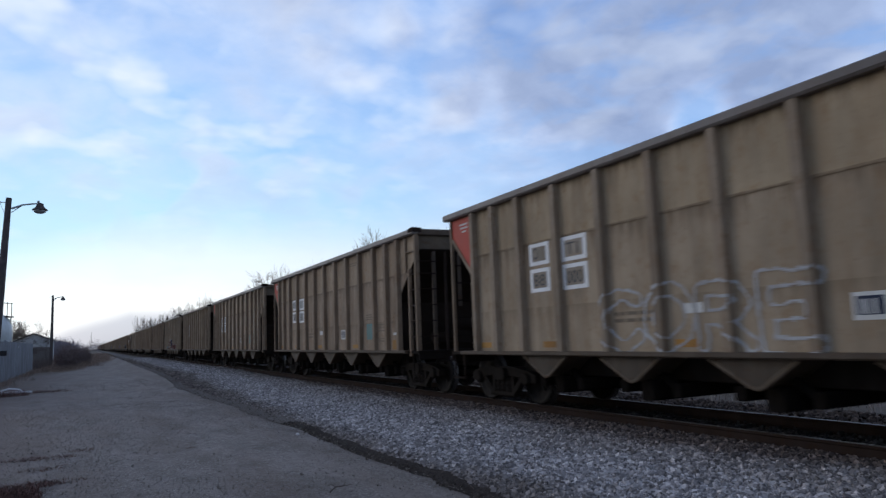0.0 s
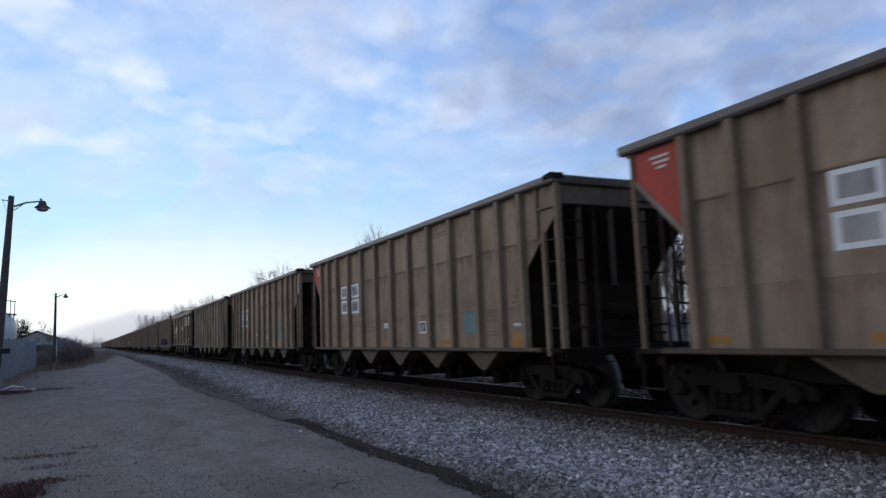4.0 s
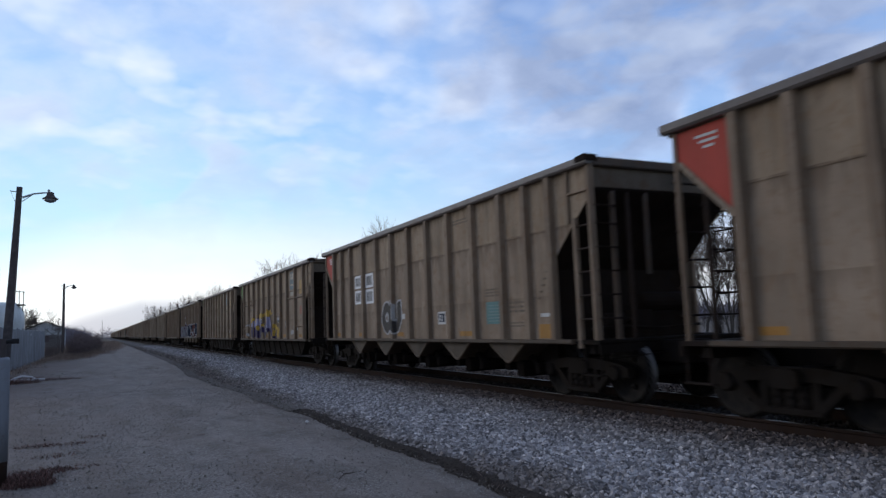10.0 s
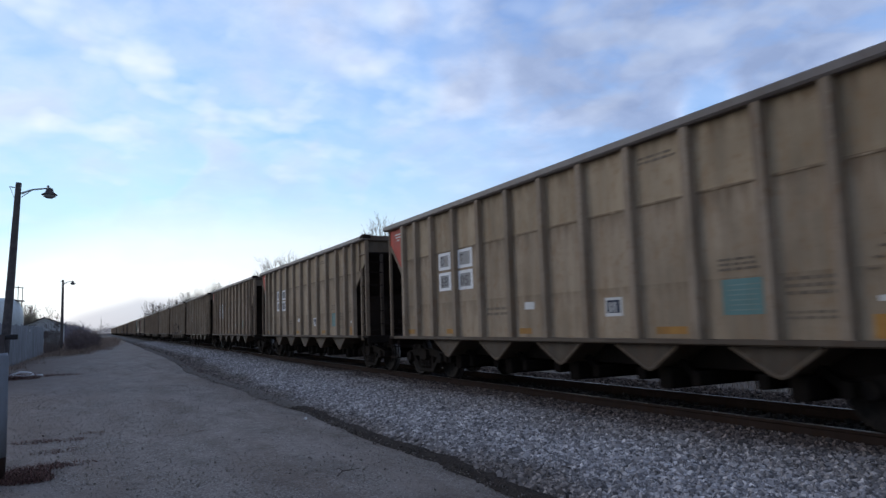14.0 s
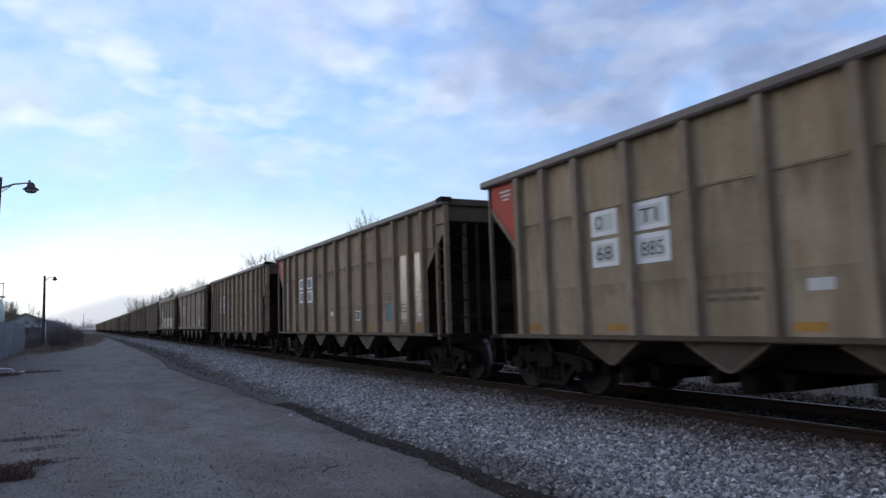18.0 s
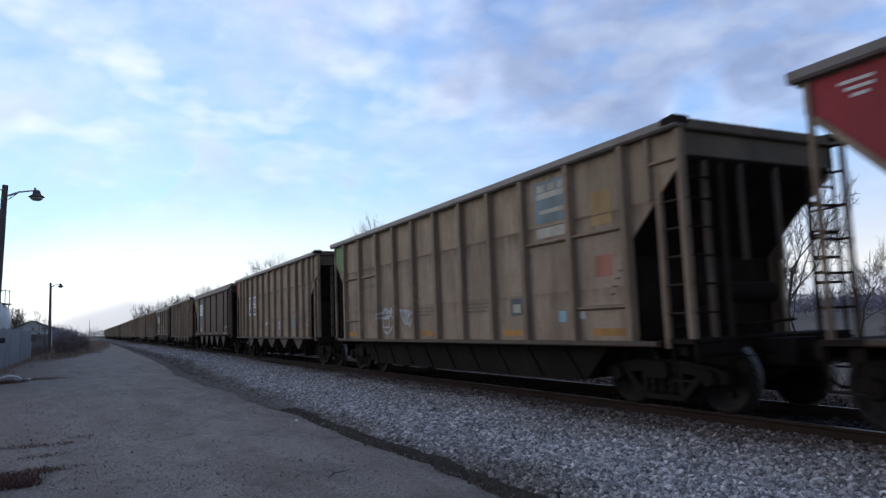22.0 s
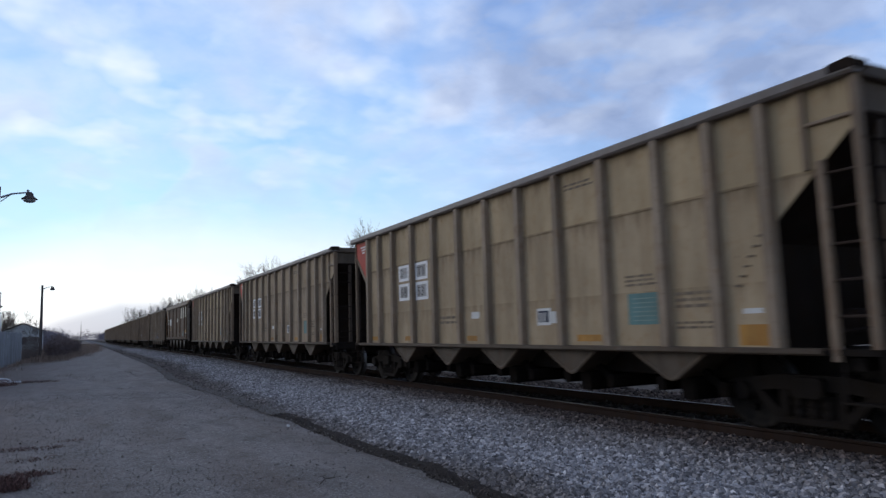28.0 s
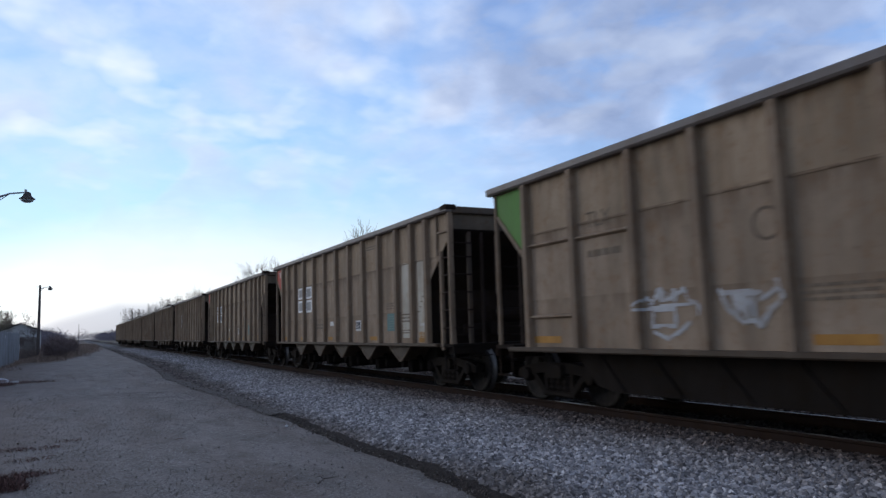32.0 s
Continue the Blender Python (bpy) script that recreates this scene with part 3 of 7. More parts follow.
# ---- mesh tools ----
class Shape:
    """Collects vertices and faces."""
    def __init__(self):
        self.v, self.f = [], []

    def add(self, verts, faces):
        n = len(self.v)
        self.v += [tuple(p) for p in verts]
        self.f += [tuple(i + n for i in f) for f in faces]
        return self

    def box(self, x0, x1, y0, y1, z0, z1, ch=0.0):
        """A box; ch cuts the edges that run along its longest side."""
        if ch <= 0:
            v = [(x, y, z) for x in (x0, x1) for y in (y0, y1) for z in (z0, z1)]
            return self.add(v, [(0, 1, 3, 2), (4, 6, 7, 5), (0, 4, 5, 1), (2, 3, 7, 6), (0, 2, 6, 4), (1, 5, 7, 3)])
        d = (x1 - x0, y1 - y0, z1 - z0)
        ax = d.index(max(d))
        lo, hi = (x0, y0, z0), (x1, y1, z1)
        a, b = (ax + 1) % 3, (ax + 2) % 3
        ring = [(lo[a] + ch, lo[b]), (hi[a] - ch, lo[b]), (hi[a], lo[b] + ch), (hi[a], hi[b] - ch),
                (hi[a] - ch, hi[b]), (lo[a] + ch, hi[b]), (lo[a], hi[b] - ch), (lo[a], lo[b] + ch)]
        v = []
        for e in (lo[ax], hi[ax]):
            for p, q in ring:
                c = [0, 0, 0]
                c[ax], c[a], c[b] = e, p, q
                v.append(c)
        f = [tuple(range(7, -1, -1)), tuple(range(8, 16))] + [(i, (i + 1) % 8, 8 + (i + 1) % 8, 8 + i) for i in range(8)]
        return self.add(v, f)

    def prism(self, poly, axis, lo, hi):
        """Extrudes a polygon given in the two other axes (in cyclic order) along an axis."""
        a, b = (axis + 1) % 3, (axis + 2) % 3
        v = []
        for e in (lo, hi):
            for p, q in poly:
                c = [0, 0, 0]
                c[axis], c[a], c[b] = e, p, q
                v.append(c)
        n = len(poly)
        return self.add(v, [tuple(range(n - 1, -1, -1)), tuple(range(n, 2 * n))] + [(i, (i + 1) % n, n + (i + 1) % n, n + i) for i in range(n)])

    def tube(self, path, radii, sides=8, cap=True):
        path = [Vector(p) for p in path]
        if isinstance(radii, (int, float)):
            radii = [radii] * len(path)
        v, f = [], []
        for i, p in enumerate(path):
            t = (path[min(i + 1, len(path) - 1)] - path[max(i - 1, 0)]).normalized()
            u = t.orthogonal().normalized() if i == 0 else (u - t * u.dot(t)).normalized()
            w = t.cross(u)
            for k in range(sides):
                a = 2 * math.pi * k / sides
                v.append(p + (u * math.cos(a) + w * math.sin(a)) * radii[i])
        for i in range(len(path) - 1):
            for k in range(sides):
                k2 = (k + 1) % sides
                f.append((i * sides + k, i * sides + k2, (i + 1) * sides + k2, (i + 1) * sides + k))
        if cap:
            f.append(tuple(range(sides - 1, -1, -1)))
            f.append(tuple(range((len(path) - 1) * sides, len(path) * sides)))
        return self.add(v, f)

    def lathe(self, profile, axis, centre, sides=24):
        """Turns (distance along the axis, radius) pairs about an axis through centre."""
        a, b = (axis + 1) % 3, (axis + 2) % 3
        v, f = [], []
        for d, r in profile:
            for k in range(sides):
                t = 2 * math.pi * k / sides
                c = list(centre)
                c[axis] += d
                c[a] += r * math.cos(t)
                c[b] += r * math.sin(t)
                v.append(c)
        for i in range(len(profile) - 1):
            for k in range(sides):
                k2 = (k + 1) % sides
                f.append((i * sides + k, i * sides + k2, (i + 1) * sides + k2, (i + 1) * sides + k))
        f.append(tuple(range(sides - 1, -1, -1)))
        f.append(tuple(range((len(profile) - 1) * sides, len(profile) * sides)))
        return self.add(v, f)

    def mesh(self, name, smooth=False):
        me = bpy.data.meshes.new(name)
        me.from_pydata(self.v, [], self.f)
        me.validate()
        bm = bmesh.new()
        bm.from_mesh(me)
        bmesh.ops.recalc_face_normals(bm, faces=bm.faces)
        bm.to_mesh(me)
        bm.free()
        if smooth:
            me.polygons.foreach_set("use_smooth", [True] * len(me.polygons))
        me.materials.append(None)
        return me


def raw_mesh(name, verts, faces, mat):
    me = bpy.data.meshes.new(name)
    me.from_pydata(verts, [], faces)
    me.materials.append(mat)
    return me


def clothe(ob, mat):
    ob.material_slots[0].link = "OBJECT"
    ob.material_slots[0].material = mat
    return ob


def part(name, mesh, mat, parent, label="", at=None):
    """Links a mesh as one object under a thing or a part."""
    if isinstance(mesh, Shape):
        mesh = mesh.mesh(name)
    ob = clothe(new(name, mesh), mat)
    ob.parent = parent
    if at is not None:
        ob.matrix_basis = at
    if label:
        tagged(ob, label)
    return ob


def thing(name, label, category, group="", at=None, kind=""):
    ob = new(name)
    if at is not None:
        ob.matrix_basis = at
    return tagged(ob, label, category, group, kind)


def solid(name, mesh, mat, label, category, group="", kind="", at=None):
    if isinstance(mesh, Shape):
        mesh = mesh.mesh(name)
    ob = clothe(new(name, mesh), mat)
    if at is not None:
        ob.matrix_basis = at
    return tagged(ob, label, category, group, kind)


MESHES = {}


def cached(key, build, smooth=False):
    if key not in MESHES:
        MESHES[key] = build().mesh(key, smooth)
    return MESHES[key]


rng = np.random.default_rng(7)


# ---- ground, road, track ----
def wave(y, seed=0.0):
    return 0.13 * math.sin(y * 0.55 + seed) + 0.08 * math.sin(y * 1.31 + 2 * seed) + 0.05 * math.sin(y * 3.3 + seed)


EDGE = ((-40, 3.8), (6, 3.84), (9, 3.90), (12.5, 3.87), (15, 3.89), (17, 3.82), (21, 3.76), (24, 3.64), (30, 3.46), (34, 3.62), (38, 3.85), (52, 4.1), (700, 4.2))
LEFT = ((-40, -9), (52, -9), (58, -3.1), (63, -1.4), (88, 0.4), (114, 2.2), (150, 3.0), (205, 3.3), (700, 3.5))


def along(table, y):
    for (a, p), (b, q) in zip(table, table[1:]):
        if y <= b:
            return p + (q - p) * max(0.0, (y - a) / (b - a))
    return table[-1][1]


def road_edge(y):
    """Where the road meets the dirt at the foot of the ballast."""
    return along(EDGE, y) + 0.35 * wave(y * 1.7, 1.0)


def make_ground():
    s = Shape()
    xs = [-2500, -400, -60, -20, -8, 0, 4, 8, 14, 30, 80, 400, 2500]
    ys = [-2500, -300, -60, 0, 40, 90, 160, 260, 500, 1200, 2600]
    v = [(x, y, -0.06 + (0.0 if x > -25 or y < 30 else 0.25 * min(1, (abs(x) - 25) / 40))) for y in ys for x in xs]
    n = len(xs)
    s.add(v, [(j * n + i, j * n + i + 1, (j + 1) * n + i + 1, (j + 1) * n + i) for j in range(len(ys) - 1) for i in range(n - 1)])
    solid("ground", s, GRASSLAND, "flat dormant brownish grassland reaching the horizon", "ground", kind="structure")
    # worn road of old asphalt and gravel, with an uneven surface
    ys = [-900, -400, -200, -100, -50, -25] + [-14 + 0.5 * i for i in range(120)] + [46 + 4 * i for i in range(30)] + [170 + 25 * i for i in range(16)]
    verts, faces = [], []
    cols = 15
    for y in ys:
        left = along(LEFT, y) + 0.5 * wave(y * 0.6, 4.0)
        right = road_edge(y)
        for i in range(cols):
            f = i / (cols - 1)
            x = left + (right - left) * f
            z = 0.03 * noise.noise((x * 0.35, y * 0.25, 0.3)) + 0.010 * noise.noise((x * 1.7, y * 1.3, 2.0))
            verts.append((x, y, z - (0.05 if i in (0, cols - 1) else 0)))
    for j in range(len(ys) - 1):
        for i in range(cols - 1):
            a = j * cols + i
            faces.append((a, a + 1, a + cols + 1, a + cols))
    me = raw_mesh("road", verts, faces, ASPHALT)
    me.polygons.foreach_set("use_smooth", [True] * len(faces))
    tagged(new("road", me), "worn grey asphalt and gravel road beside the track", "road", kind="structure")
    # strip of dark dirt between road and ballast
    verts, faces = [], []
    for y in ys:
        e = road_edge(y)
        fade = min(1.0, max(0.0, (y - 14 - 4 * noise.noise((0, y * 0.3, 9.0))) / 6)) * 0.08
        for dx, dz in ((-0.20, -0.035 - fade), (-0.09, 0.012 - fade), (0.04, 0.020 - fade), (0.14, 0.0 - fade), (0.5, -0.09 - fade)):
            verts.append((e + dx + 0.06 * noise.noise((dx * 3, y * 1.9, 1.0)), y, dz + 0.02 * noise.noise((dx * 4, y * 2.3, 5.0))))
    for j in range(len(ys) - 1):
        for i in range(4):
            a = j * 5 + i
            faces.append((a, a + 1, a + 6, a + 5))
    tagged(new("dirt_verge", raw_mesh("dirt_verge", verts, faces, DIRT)), "strip of dark damp dirt along the road's edge", "dirt", kind="structure")


BED = [(0.02, -0.012), (0.32, 0.035), (1.1, 0.09), (1.9, 0.135), (2.6, 0.165), (3.3, 0.175), (4.6, 0.165), (5.6, 0.165), (6.6, 0.17), (7.6, 0.12), (8.8, -0.05)]


def bed_height(x, y):
    d = x - road_edge(y)
    for (a, za), (b, zb) in zip(BED, BED[1:]):
        if a <= d <= b:
            return za + (zb - za) * (d - a) / (b - a)
    return -0.05


def verge_height(x, y):
    return max(0.008, bed_height(x, y))


def make_ballast():
    ys = [-900, -500, -250, -120, -60] + [-30 + 1.0 * i for i in range(90)] + [60 + 8 * i for i in range(20)] + [220 + 40 * i for i in range(20)]
    verts, faces = [], []
    n = len(BED)
    for y in ys:
        for d, z in BED:
            x = road_edge(y) + d
            verts.append((x, y, z - 0.025 + 0.02 * noise.noise((x * 1.5, y * 1.5, 0))))
    for j in range(len(ys) - 1):
        for i in range(n - 1):
            a = j * n + i
            faces.append((a, a + 1, a + n + 1, a + n))
    tagged(new("ballast_bed", raw_mesh("ballast_bed", verts, faces, STONE_BED)), "grey crushed stone bed under the track", "ballast", kind="structure")
    # loose stones, each a rough broken polyhedron
    cube = np.array([(x, y, z) for x in (-1, 1) for y in (-1, 1) for z in (-1, 1)]) / 1.45
    tri = np.array([(0, 1, 3), (0, 3, 2), (4, 6, 7), (4, 7, 5), (0, 4, 5), (0, 5, 1), (2, 3, 7), (2, 7, 6), (0, 2, 6), (0, 6, 4), (1, 5, 7), (1, 7, 3)])

    def stones(name, count, y0, y1, x0, x1, size, label, height=bed_height, mat=STONE, power=1.0):
        y = y0 + (y1 - y0) * rng.random(count) ** power
        x = x0 + (x1 - x0) * rng.random(count)
        if height in (bed_height, verge_height):
            x = x + np.array([road_edge(b) for b in y])
        z = np.array([height(a, b) for a, b in zip(x, y)])
        r = size * np.exp(rng.normal(0, 0.16, count))
        stretch = rng.uniform(0.76, 1.14, (count, 1, 3))
        shape = cube[None] * stretch * rng.uniform(0.80, 1.18, (count, 8, 1))
        q = rng.normal(size=(count, 4))
        q /= np.linalg.norm(q, axis=1)[:, None]
        w, a, b, c = q.T
        rot = np.stack([np.stack([1 - 2 * (b * b + c * c), 2 * (a * b - c * w), 2 * (a * c + b * w)], -1),
                        np.stack([2 * (a * b + c * w), 1 - 2 * (a * a + c * c), 2 * (b * c - a * w)], -1),
                        np.stack([2 * (a * c - b * w), 2 * (b * c + a * w), 1 - 2 * (a * a + b * b)], -1)], 1)
        pts = np.einsum("nij,nkj->nki", rot, shape) * r[:, None, None] + np.stack([x, y, z + r * rng.uniform(0.05, 0.75, count)], -1)[:, None]
        faces = (tri[None] + 8 * np.arange(count)[:, None, None]).reshape(-1, 3)
        me = bpy.data.meshes.new(name)
        me.vertices.add(count * 8)
        me.vertices.foreach_set("co", pts.astype(np.float32).ravel())
        me.loops.add(faces.size)
        me.loops.foreach_set("vertex_index", faces.astype(np.int32).ravel())
        me.polygons.add(len(faces))
        me.polygons.foreach_set("loop_start", np.arange(0, faces.size, 3, dtype=np.int32))
        me.update(calc_edges=True)
        me.shade_flat()
        me.materials.append(mat)
        tagged(new(name, me), label, "stones", kind="stuff")

    stones("ballast_stones", 60000, 3.2, 15.0, 0.03, 3.75, 0.0285, "loose angular grey limestone ballast beside the rails", power=1.15)
    stones("ballast_stones", 15000, -7.0, 3.2, 0.03, 3.75, 0.033, "loose grey ballast back along the track")
    stones("ballast_stones", 66000, 15.0, 42.0, 0.05, 3.75, 0.029, "loose grey limestone ballast further along the track", power=1.4)
    stones("ballast_stones", 26000, 40.0, 110.0, 0.1, 3.75, 0.055, "grey ballast in the distance", power=1.6)
    stones("ballast_stones", 6000, 3.2, 26.0, 4.0, 5.8, 0.030, "stones between the rails, coloured dark for shade", mat=SHADED_STONE)
    stones("ballast_stones", 8000, 3.2, 40.0, 5.9, 8.4, 0.040, "grey ballast stones beyond the track")
    stones("verge_grit", 2600, 2.0, 44.0, -0.30, 0.16, 0.012, "dark crumbs and small stones in the dirt verge", height=verge_height, mat=VERGE_GRIT)
    stones("verge_gravel", 9000, 15.0, 80.0, -0.30, 0.55, 0.022, "dusty gravel where the road runs out into the ballast", height=verge_height, mat=ROAD_GRAVEL, power=1.3)
    stones("road_grit", 16000, 2.5, 24.0, -2.8, 3.75, 0.0065, "scattered grit and pebbles on the road", height=lambda a, b: 0.006, mat=ROAD_GRAVEL, power=1.3)
    stones("road_grit", 1900, 3.0, 40.0, -3.4, 3.7, 0.012, "larger loose stones on the road", height=lambda a, b: 0.006, mat=ROAD_GRAVEL)
    stones("road_clods", 46, 3.5, 40.0, -3.0, 2.2, 0.013, "dark crumbs of dirt and leaf litter on the road", height=lambda a, b: 0.004, mat=DIRT)


def make_track():
    track = thing("railway_track", "straight railway track of rusty rails on dark ties", "track", kind="structure")
    prof = [(-0.069, 0), (0.069, 0), (0.069, 0.012), (0.012, 0.035), (0.010, 0.125), (0.034, 0.138), (0.036, 0.168), (-0.036, 0.168), (-0.034, 0.138), (-0.010, 0.125), (-0.012, 0.035), (-0.069, 0.012)]
    for side in (-1, 1):
        x = TRACK_X + side * 0.7535
        s = Shape()
        ys = [-900, -300, -120, 0, 40, 120, 300, 950]
        for a, b in zip(ys, ys[1:]):
            s.prism([(RAIL_TOP - 0.174 + z, x + d) for d, z in prof], 1, a, b)
        rail = part("rail", s, RAIL_STEEL, track, "rusty steel rail with a polished head")
        part("rail_head", Shape().box(x - 0.031, x + 0.031, -900, 950, RAIL_TOP - 0.006, RAIL_TOP, 0.002), RAIL_HEAD, rail, "polished running surface")
    tie = Shape().box(-1.3, 1.3, -0.115, 0.115, -0.18, 0.0, 0.012).mesh("tie")
    plate = Shape().box(-0.18, 0.18, -0.095, 0.095, 0.0, 0.02, 0.004).mesh("tie_plate")
    for i in range(90):
        y = -8 + 0.53 * i + rng.normal(0, 0.015)
        t = part("tie", tie, TIE_WOOD, track, at=pose(TRACK_X + rng.normal(0, 0.03), y, RAIL_TOP - 0.174, 0, 0, rng.normal(0, 0.6)))
        part("tie_plate", plate, RAIL_STEEL, t, at=pose(-0.7535, 0, -0.018))
    far = Shape()
    for i in range(420):
        y = 39.8 + 0.53 * i if i < 220 else -8.53 - 0.53 * (i - 220)
        far.box(TRACK_X - 1.3, TRACK_X + 1.3, y - 0.11, y + 0.11, RAIL_TOP - 0.35, RAIL_TOP - 0.174)
    tagged(part("ties_beyond", far, TIE_WOOD, track), kind="stuff")


make_ground()
make_ballast()
make_track()


# ---- the coal train ----
HALF = BODY / 2
SHEET = 1.525     # side sheet, from the track's centre
RIBS = {"ribbed": [0, 1.12, -1.12, 2.24, -2.24, 3.36, -3.36, 4.48, -4.48, 5.36, -5.36, 6.13, -6.13],
        "ledged": [0, 1.2, -1.2, 2.36, -2.36, 3.52, -3.52, 4.85, -4.85, 6.13, -6.13],
        "smooth": [0, 2.3, -2.3, 4.85, -4.85, -6.12]}
RIB_HALF = {"ribbed": 0.085, "ledged": 0.075, "smooth": 0.04}
RIB_OUT = {"ribbed": 0.10, "ledged": 0.105, "smooth": 0.055}
SILL = {"ribbed": (0.955, 1.03), "ledged": (0.91, 0.99), "smooth": (1.05, 1.14)}


def side_sheet(kind, sgn):
    """A side sheet, cut away under the end slopes."""
    s = Shape()
    z0 = SILL[kind][1] - 0.03
    if kind == "smooth":
        poly = [(-6.15, z0), (6.15, z0), (6.15, 3.60), (-6.15, 3.60)]
    else:
        w = 6.20 if sgn < 0 else 6.06
        poly = [(-w, z0), (w, z0), (w, 2.48), (7.08, 3.34), (7.14, 3.80), (-7.20, 3.80), (-7.17, 3.28), (-w, 2.42)]
    return s.prism(poly, 0, *sorted((sgn * SHEET, sgn * (SHEET - 0.02))))


END_W = SHEET - 0.022


def head_plate(e):
    """Upright plate across the top of the end."""
    return Shape().box(-END_W, END_W, *sorted((e * 7.20, e * 7.16)), 3.42, 3.78)


def slope_sheet(e):
    """The sloping end sheet that carries the coal down to the bays."""
    w, y0, y1, hz = END_W, e * 7.18, e * 4.9, 3.42
    v = [(-w, y0, hz), (w, y0, hz), (w, y1, 1.15), (-w, y1, 1.15), (-w, y0, hz - 0.03), (w, y0, hz - 0.03), (w, y1 + e * 0.03, 1.12), (-w, y1 + e * 0.03, 1.12)]
    return Shape().add(v, [(0, 1, 2, 3), (7, 6, 5, 4), (0, 4, 5, 1), (1, 5, 6, 2), (2, 6, 7, 3), (3, 7, 4, 0)])


def cross_web(e):
    """Upright web across the car above the truck."""
    return Shape().box(-END_W, END_W, *sorted((e * 6.0, e * 5.96)), 1.0, 2.2)


END_POSTS = ((-1.05, 1.02, 3.45, 0.045), (-0.74, 1.02, 3.45, 0.03), (-0.36, 2.05, 3.45, 0.04), (0.36, 2.05, 3.45, 0.04), (1.05, 1.02, 3.45, 0.022))
FAR_END_POSTS = ((-1.05, 1.02, 3.45, 0.020), (1.05, 1.02, 3.45, 0.018))


def head_post(z0, z1, half):
    return Shape().box(-half, half, -0.035, 0.035, z0, z1, 0.01)


def end_ladder():
    """Round grab rungs between the corner post and the first end post."""
    s = Shape()
    for z in (1.35, 1.72, 2.09, 2.46, 2.83, 3.12):
        s.tube([(0.0, 0.05, z), (0.02, -0.035, z), (0.46, -0.035, z), (0.48, 0.05, z)], 0.015, 6)
    return s


def end_gear(e):
    """Air reservoir, brake cylinder and rods under the slope of an end."""
    s = Shape().lathe([(-0.55, 0.05), (-0.52, 0.14), (-0.46, 0.17), (0.46, 0.17), (0.52, 0.14), (0.55, 0.05)], 0, (0.45, e * 6.45, 1.62), 14)
    s.lathe([(-0.30, 0.06), (-0.28, 0.12), (0.10, 0.12), (0.12, 0.05), (0.34, 0.03)], 0, (-0.55, e * 6.50, 1.32), 12)
    s.tube([(-1.2, e * 6.62, 1.18), (-0.6, e * 6.60, 1.22), (0.2, e * 6.66, 1.16), (1.2, e * 6.62, 1.20)], 0.025, 6)
    s.tube([(-0.9, e * 6.9, 1.05), (-0.9, e * 6.86, 1.6), (-0.7, e * 6.6, 2.0)], 0.02, 6)
    s.box(-0.25, 0.15, *sorted((e * 6.30, e * 6.60)), 1.0, 1.48, 0.02)
    return s


def top_chord(kind):
    s = Shape()
    for sgn in (-1, 1):
        if kind == "smooth":
            s.prism([(3.575, sgn * 1.60), (3.60, sgn * 1.625), (3.66, sgn * 1.625), (3.88, sgn * 1.545), (3.91, sgn * 1.50), (3.86, sgn * 1.47), (3.58, sgn * 1.53)], 1, -6.30, HALF)
            # the rest tapers back into the rounded end
            rows = ((-6.30, 1.0), (-6.55, 0.86), (-6.85, 0.55), (-7.05, 0.25), (-7.24, 0.1))
            v = []
            for y, f in rows:
                v += [(sgn * (1.505 + 0.12 * f), y, 3.86 - 0.28 * f), (sgn * (1.505 + 0.04 * f), y, 3.895 + 0.012 * (1 - f)), (sgn * 1.42, y, 3.89), (sgn * 1.45, y, 3.60)]
            n = len(rows)
            f = [(4 * i + a, 4 * i + (a + 1) % 4, 4 * i + 4 + (a + 1) % 4, 4 * i + 4 + a) for i in range(n - 1) for a in range(4)]
            s.add(v, f + [(0, 1, 2, 3), (4 * n - 1, 4 * n - 2, 4 * n - 3, 4 * n - 4)])
        else:
            s.prism([(3.765, sgn * 1.54), (3.765, sgn * 1.63), (3.795, sgn * 1.655), (3.88, sgn * 1.655), (3.90, sgn * 1.63), (3.90, sgn * 1.49), (3.80, sgn * 1.49)], 1, -HALF, HALF)
    return s


def end_chord(e):
    """Coal-blackened beam across the top of the end."""
    return Shape().box(-1.498, 1.498, *sorted((e * HALF, e * (HALF - 0.12))), 3.74, 3.89, 0.02)


def corner_sheet(kind):
    """Gusset sheet at the far upper corner, on the camera's side, where it is painted in another colour."""
    x0, x1 = -(SHEET + 0.006), -(SHEET + 0.002)
    if kind == "smooth":
        return Shape().prism([(6.32, 3.58), (7.18, 3.58), (7.18, 3.30), (6.98, 3.20), (6.76, 3.00), (6.55, 2.74), (6.44, 2.45), (6.32, 2.45)], 0, x0, x1)
    return Shape().prism([(6.22, 3.75), (7.13, 3.75), (7.08, 3.34), (6.22, 2.51)], 0, x0, x1)


def corner_flange():
    """Bolted strip along the sloping edge of the corner sheet."""
    s = Shape().prism([(6.26, 2.60), (7.04, 3.36), (7.09, 3.36), (7.06, 3.28), (6.30, 2.52), (6.24, 2.52)], 0, -(SHEET + 0.022), -(SHEET + 0.008))
    for i in range(9):
        f = (i + 0.5) / 9
        y, z = 6.28 + 0.76 * f, 2.56 + 0.75 * f
        s.box(-(SHEET + 0.034), -(SHEET + 0.020), y - 0.018, y + 0.018, z - 0.016, z + 0.020)
    return s


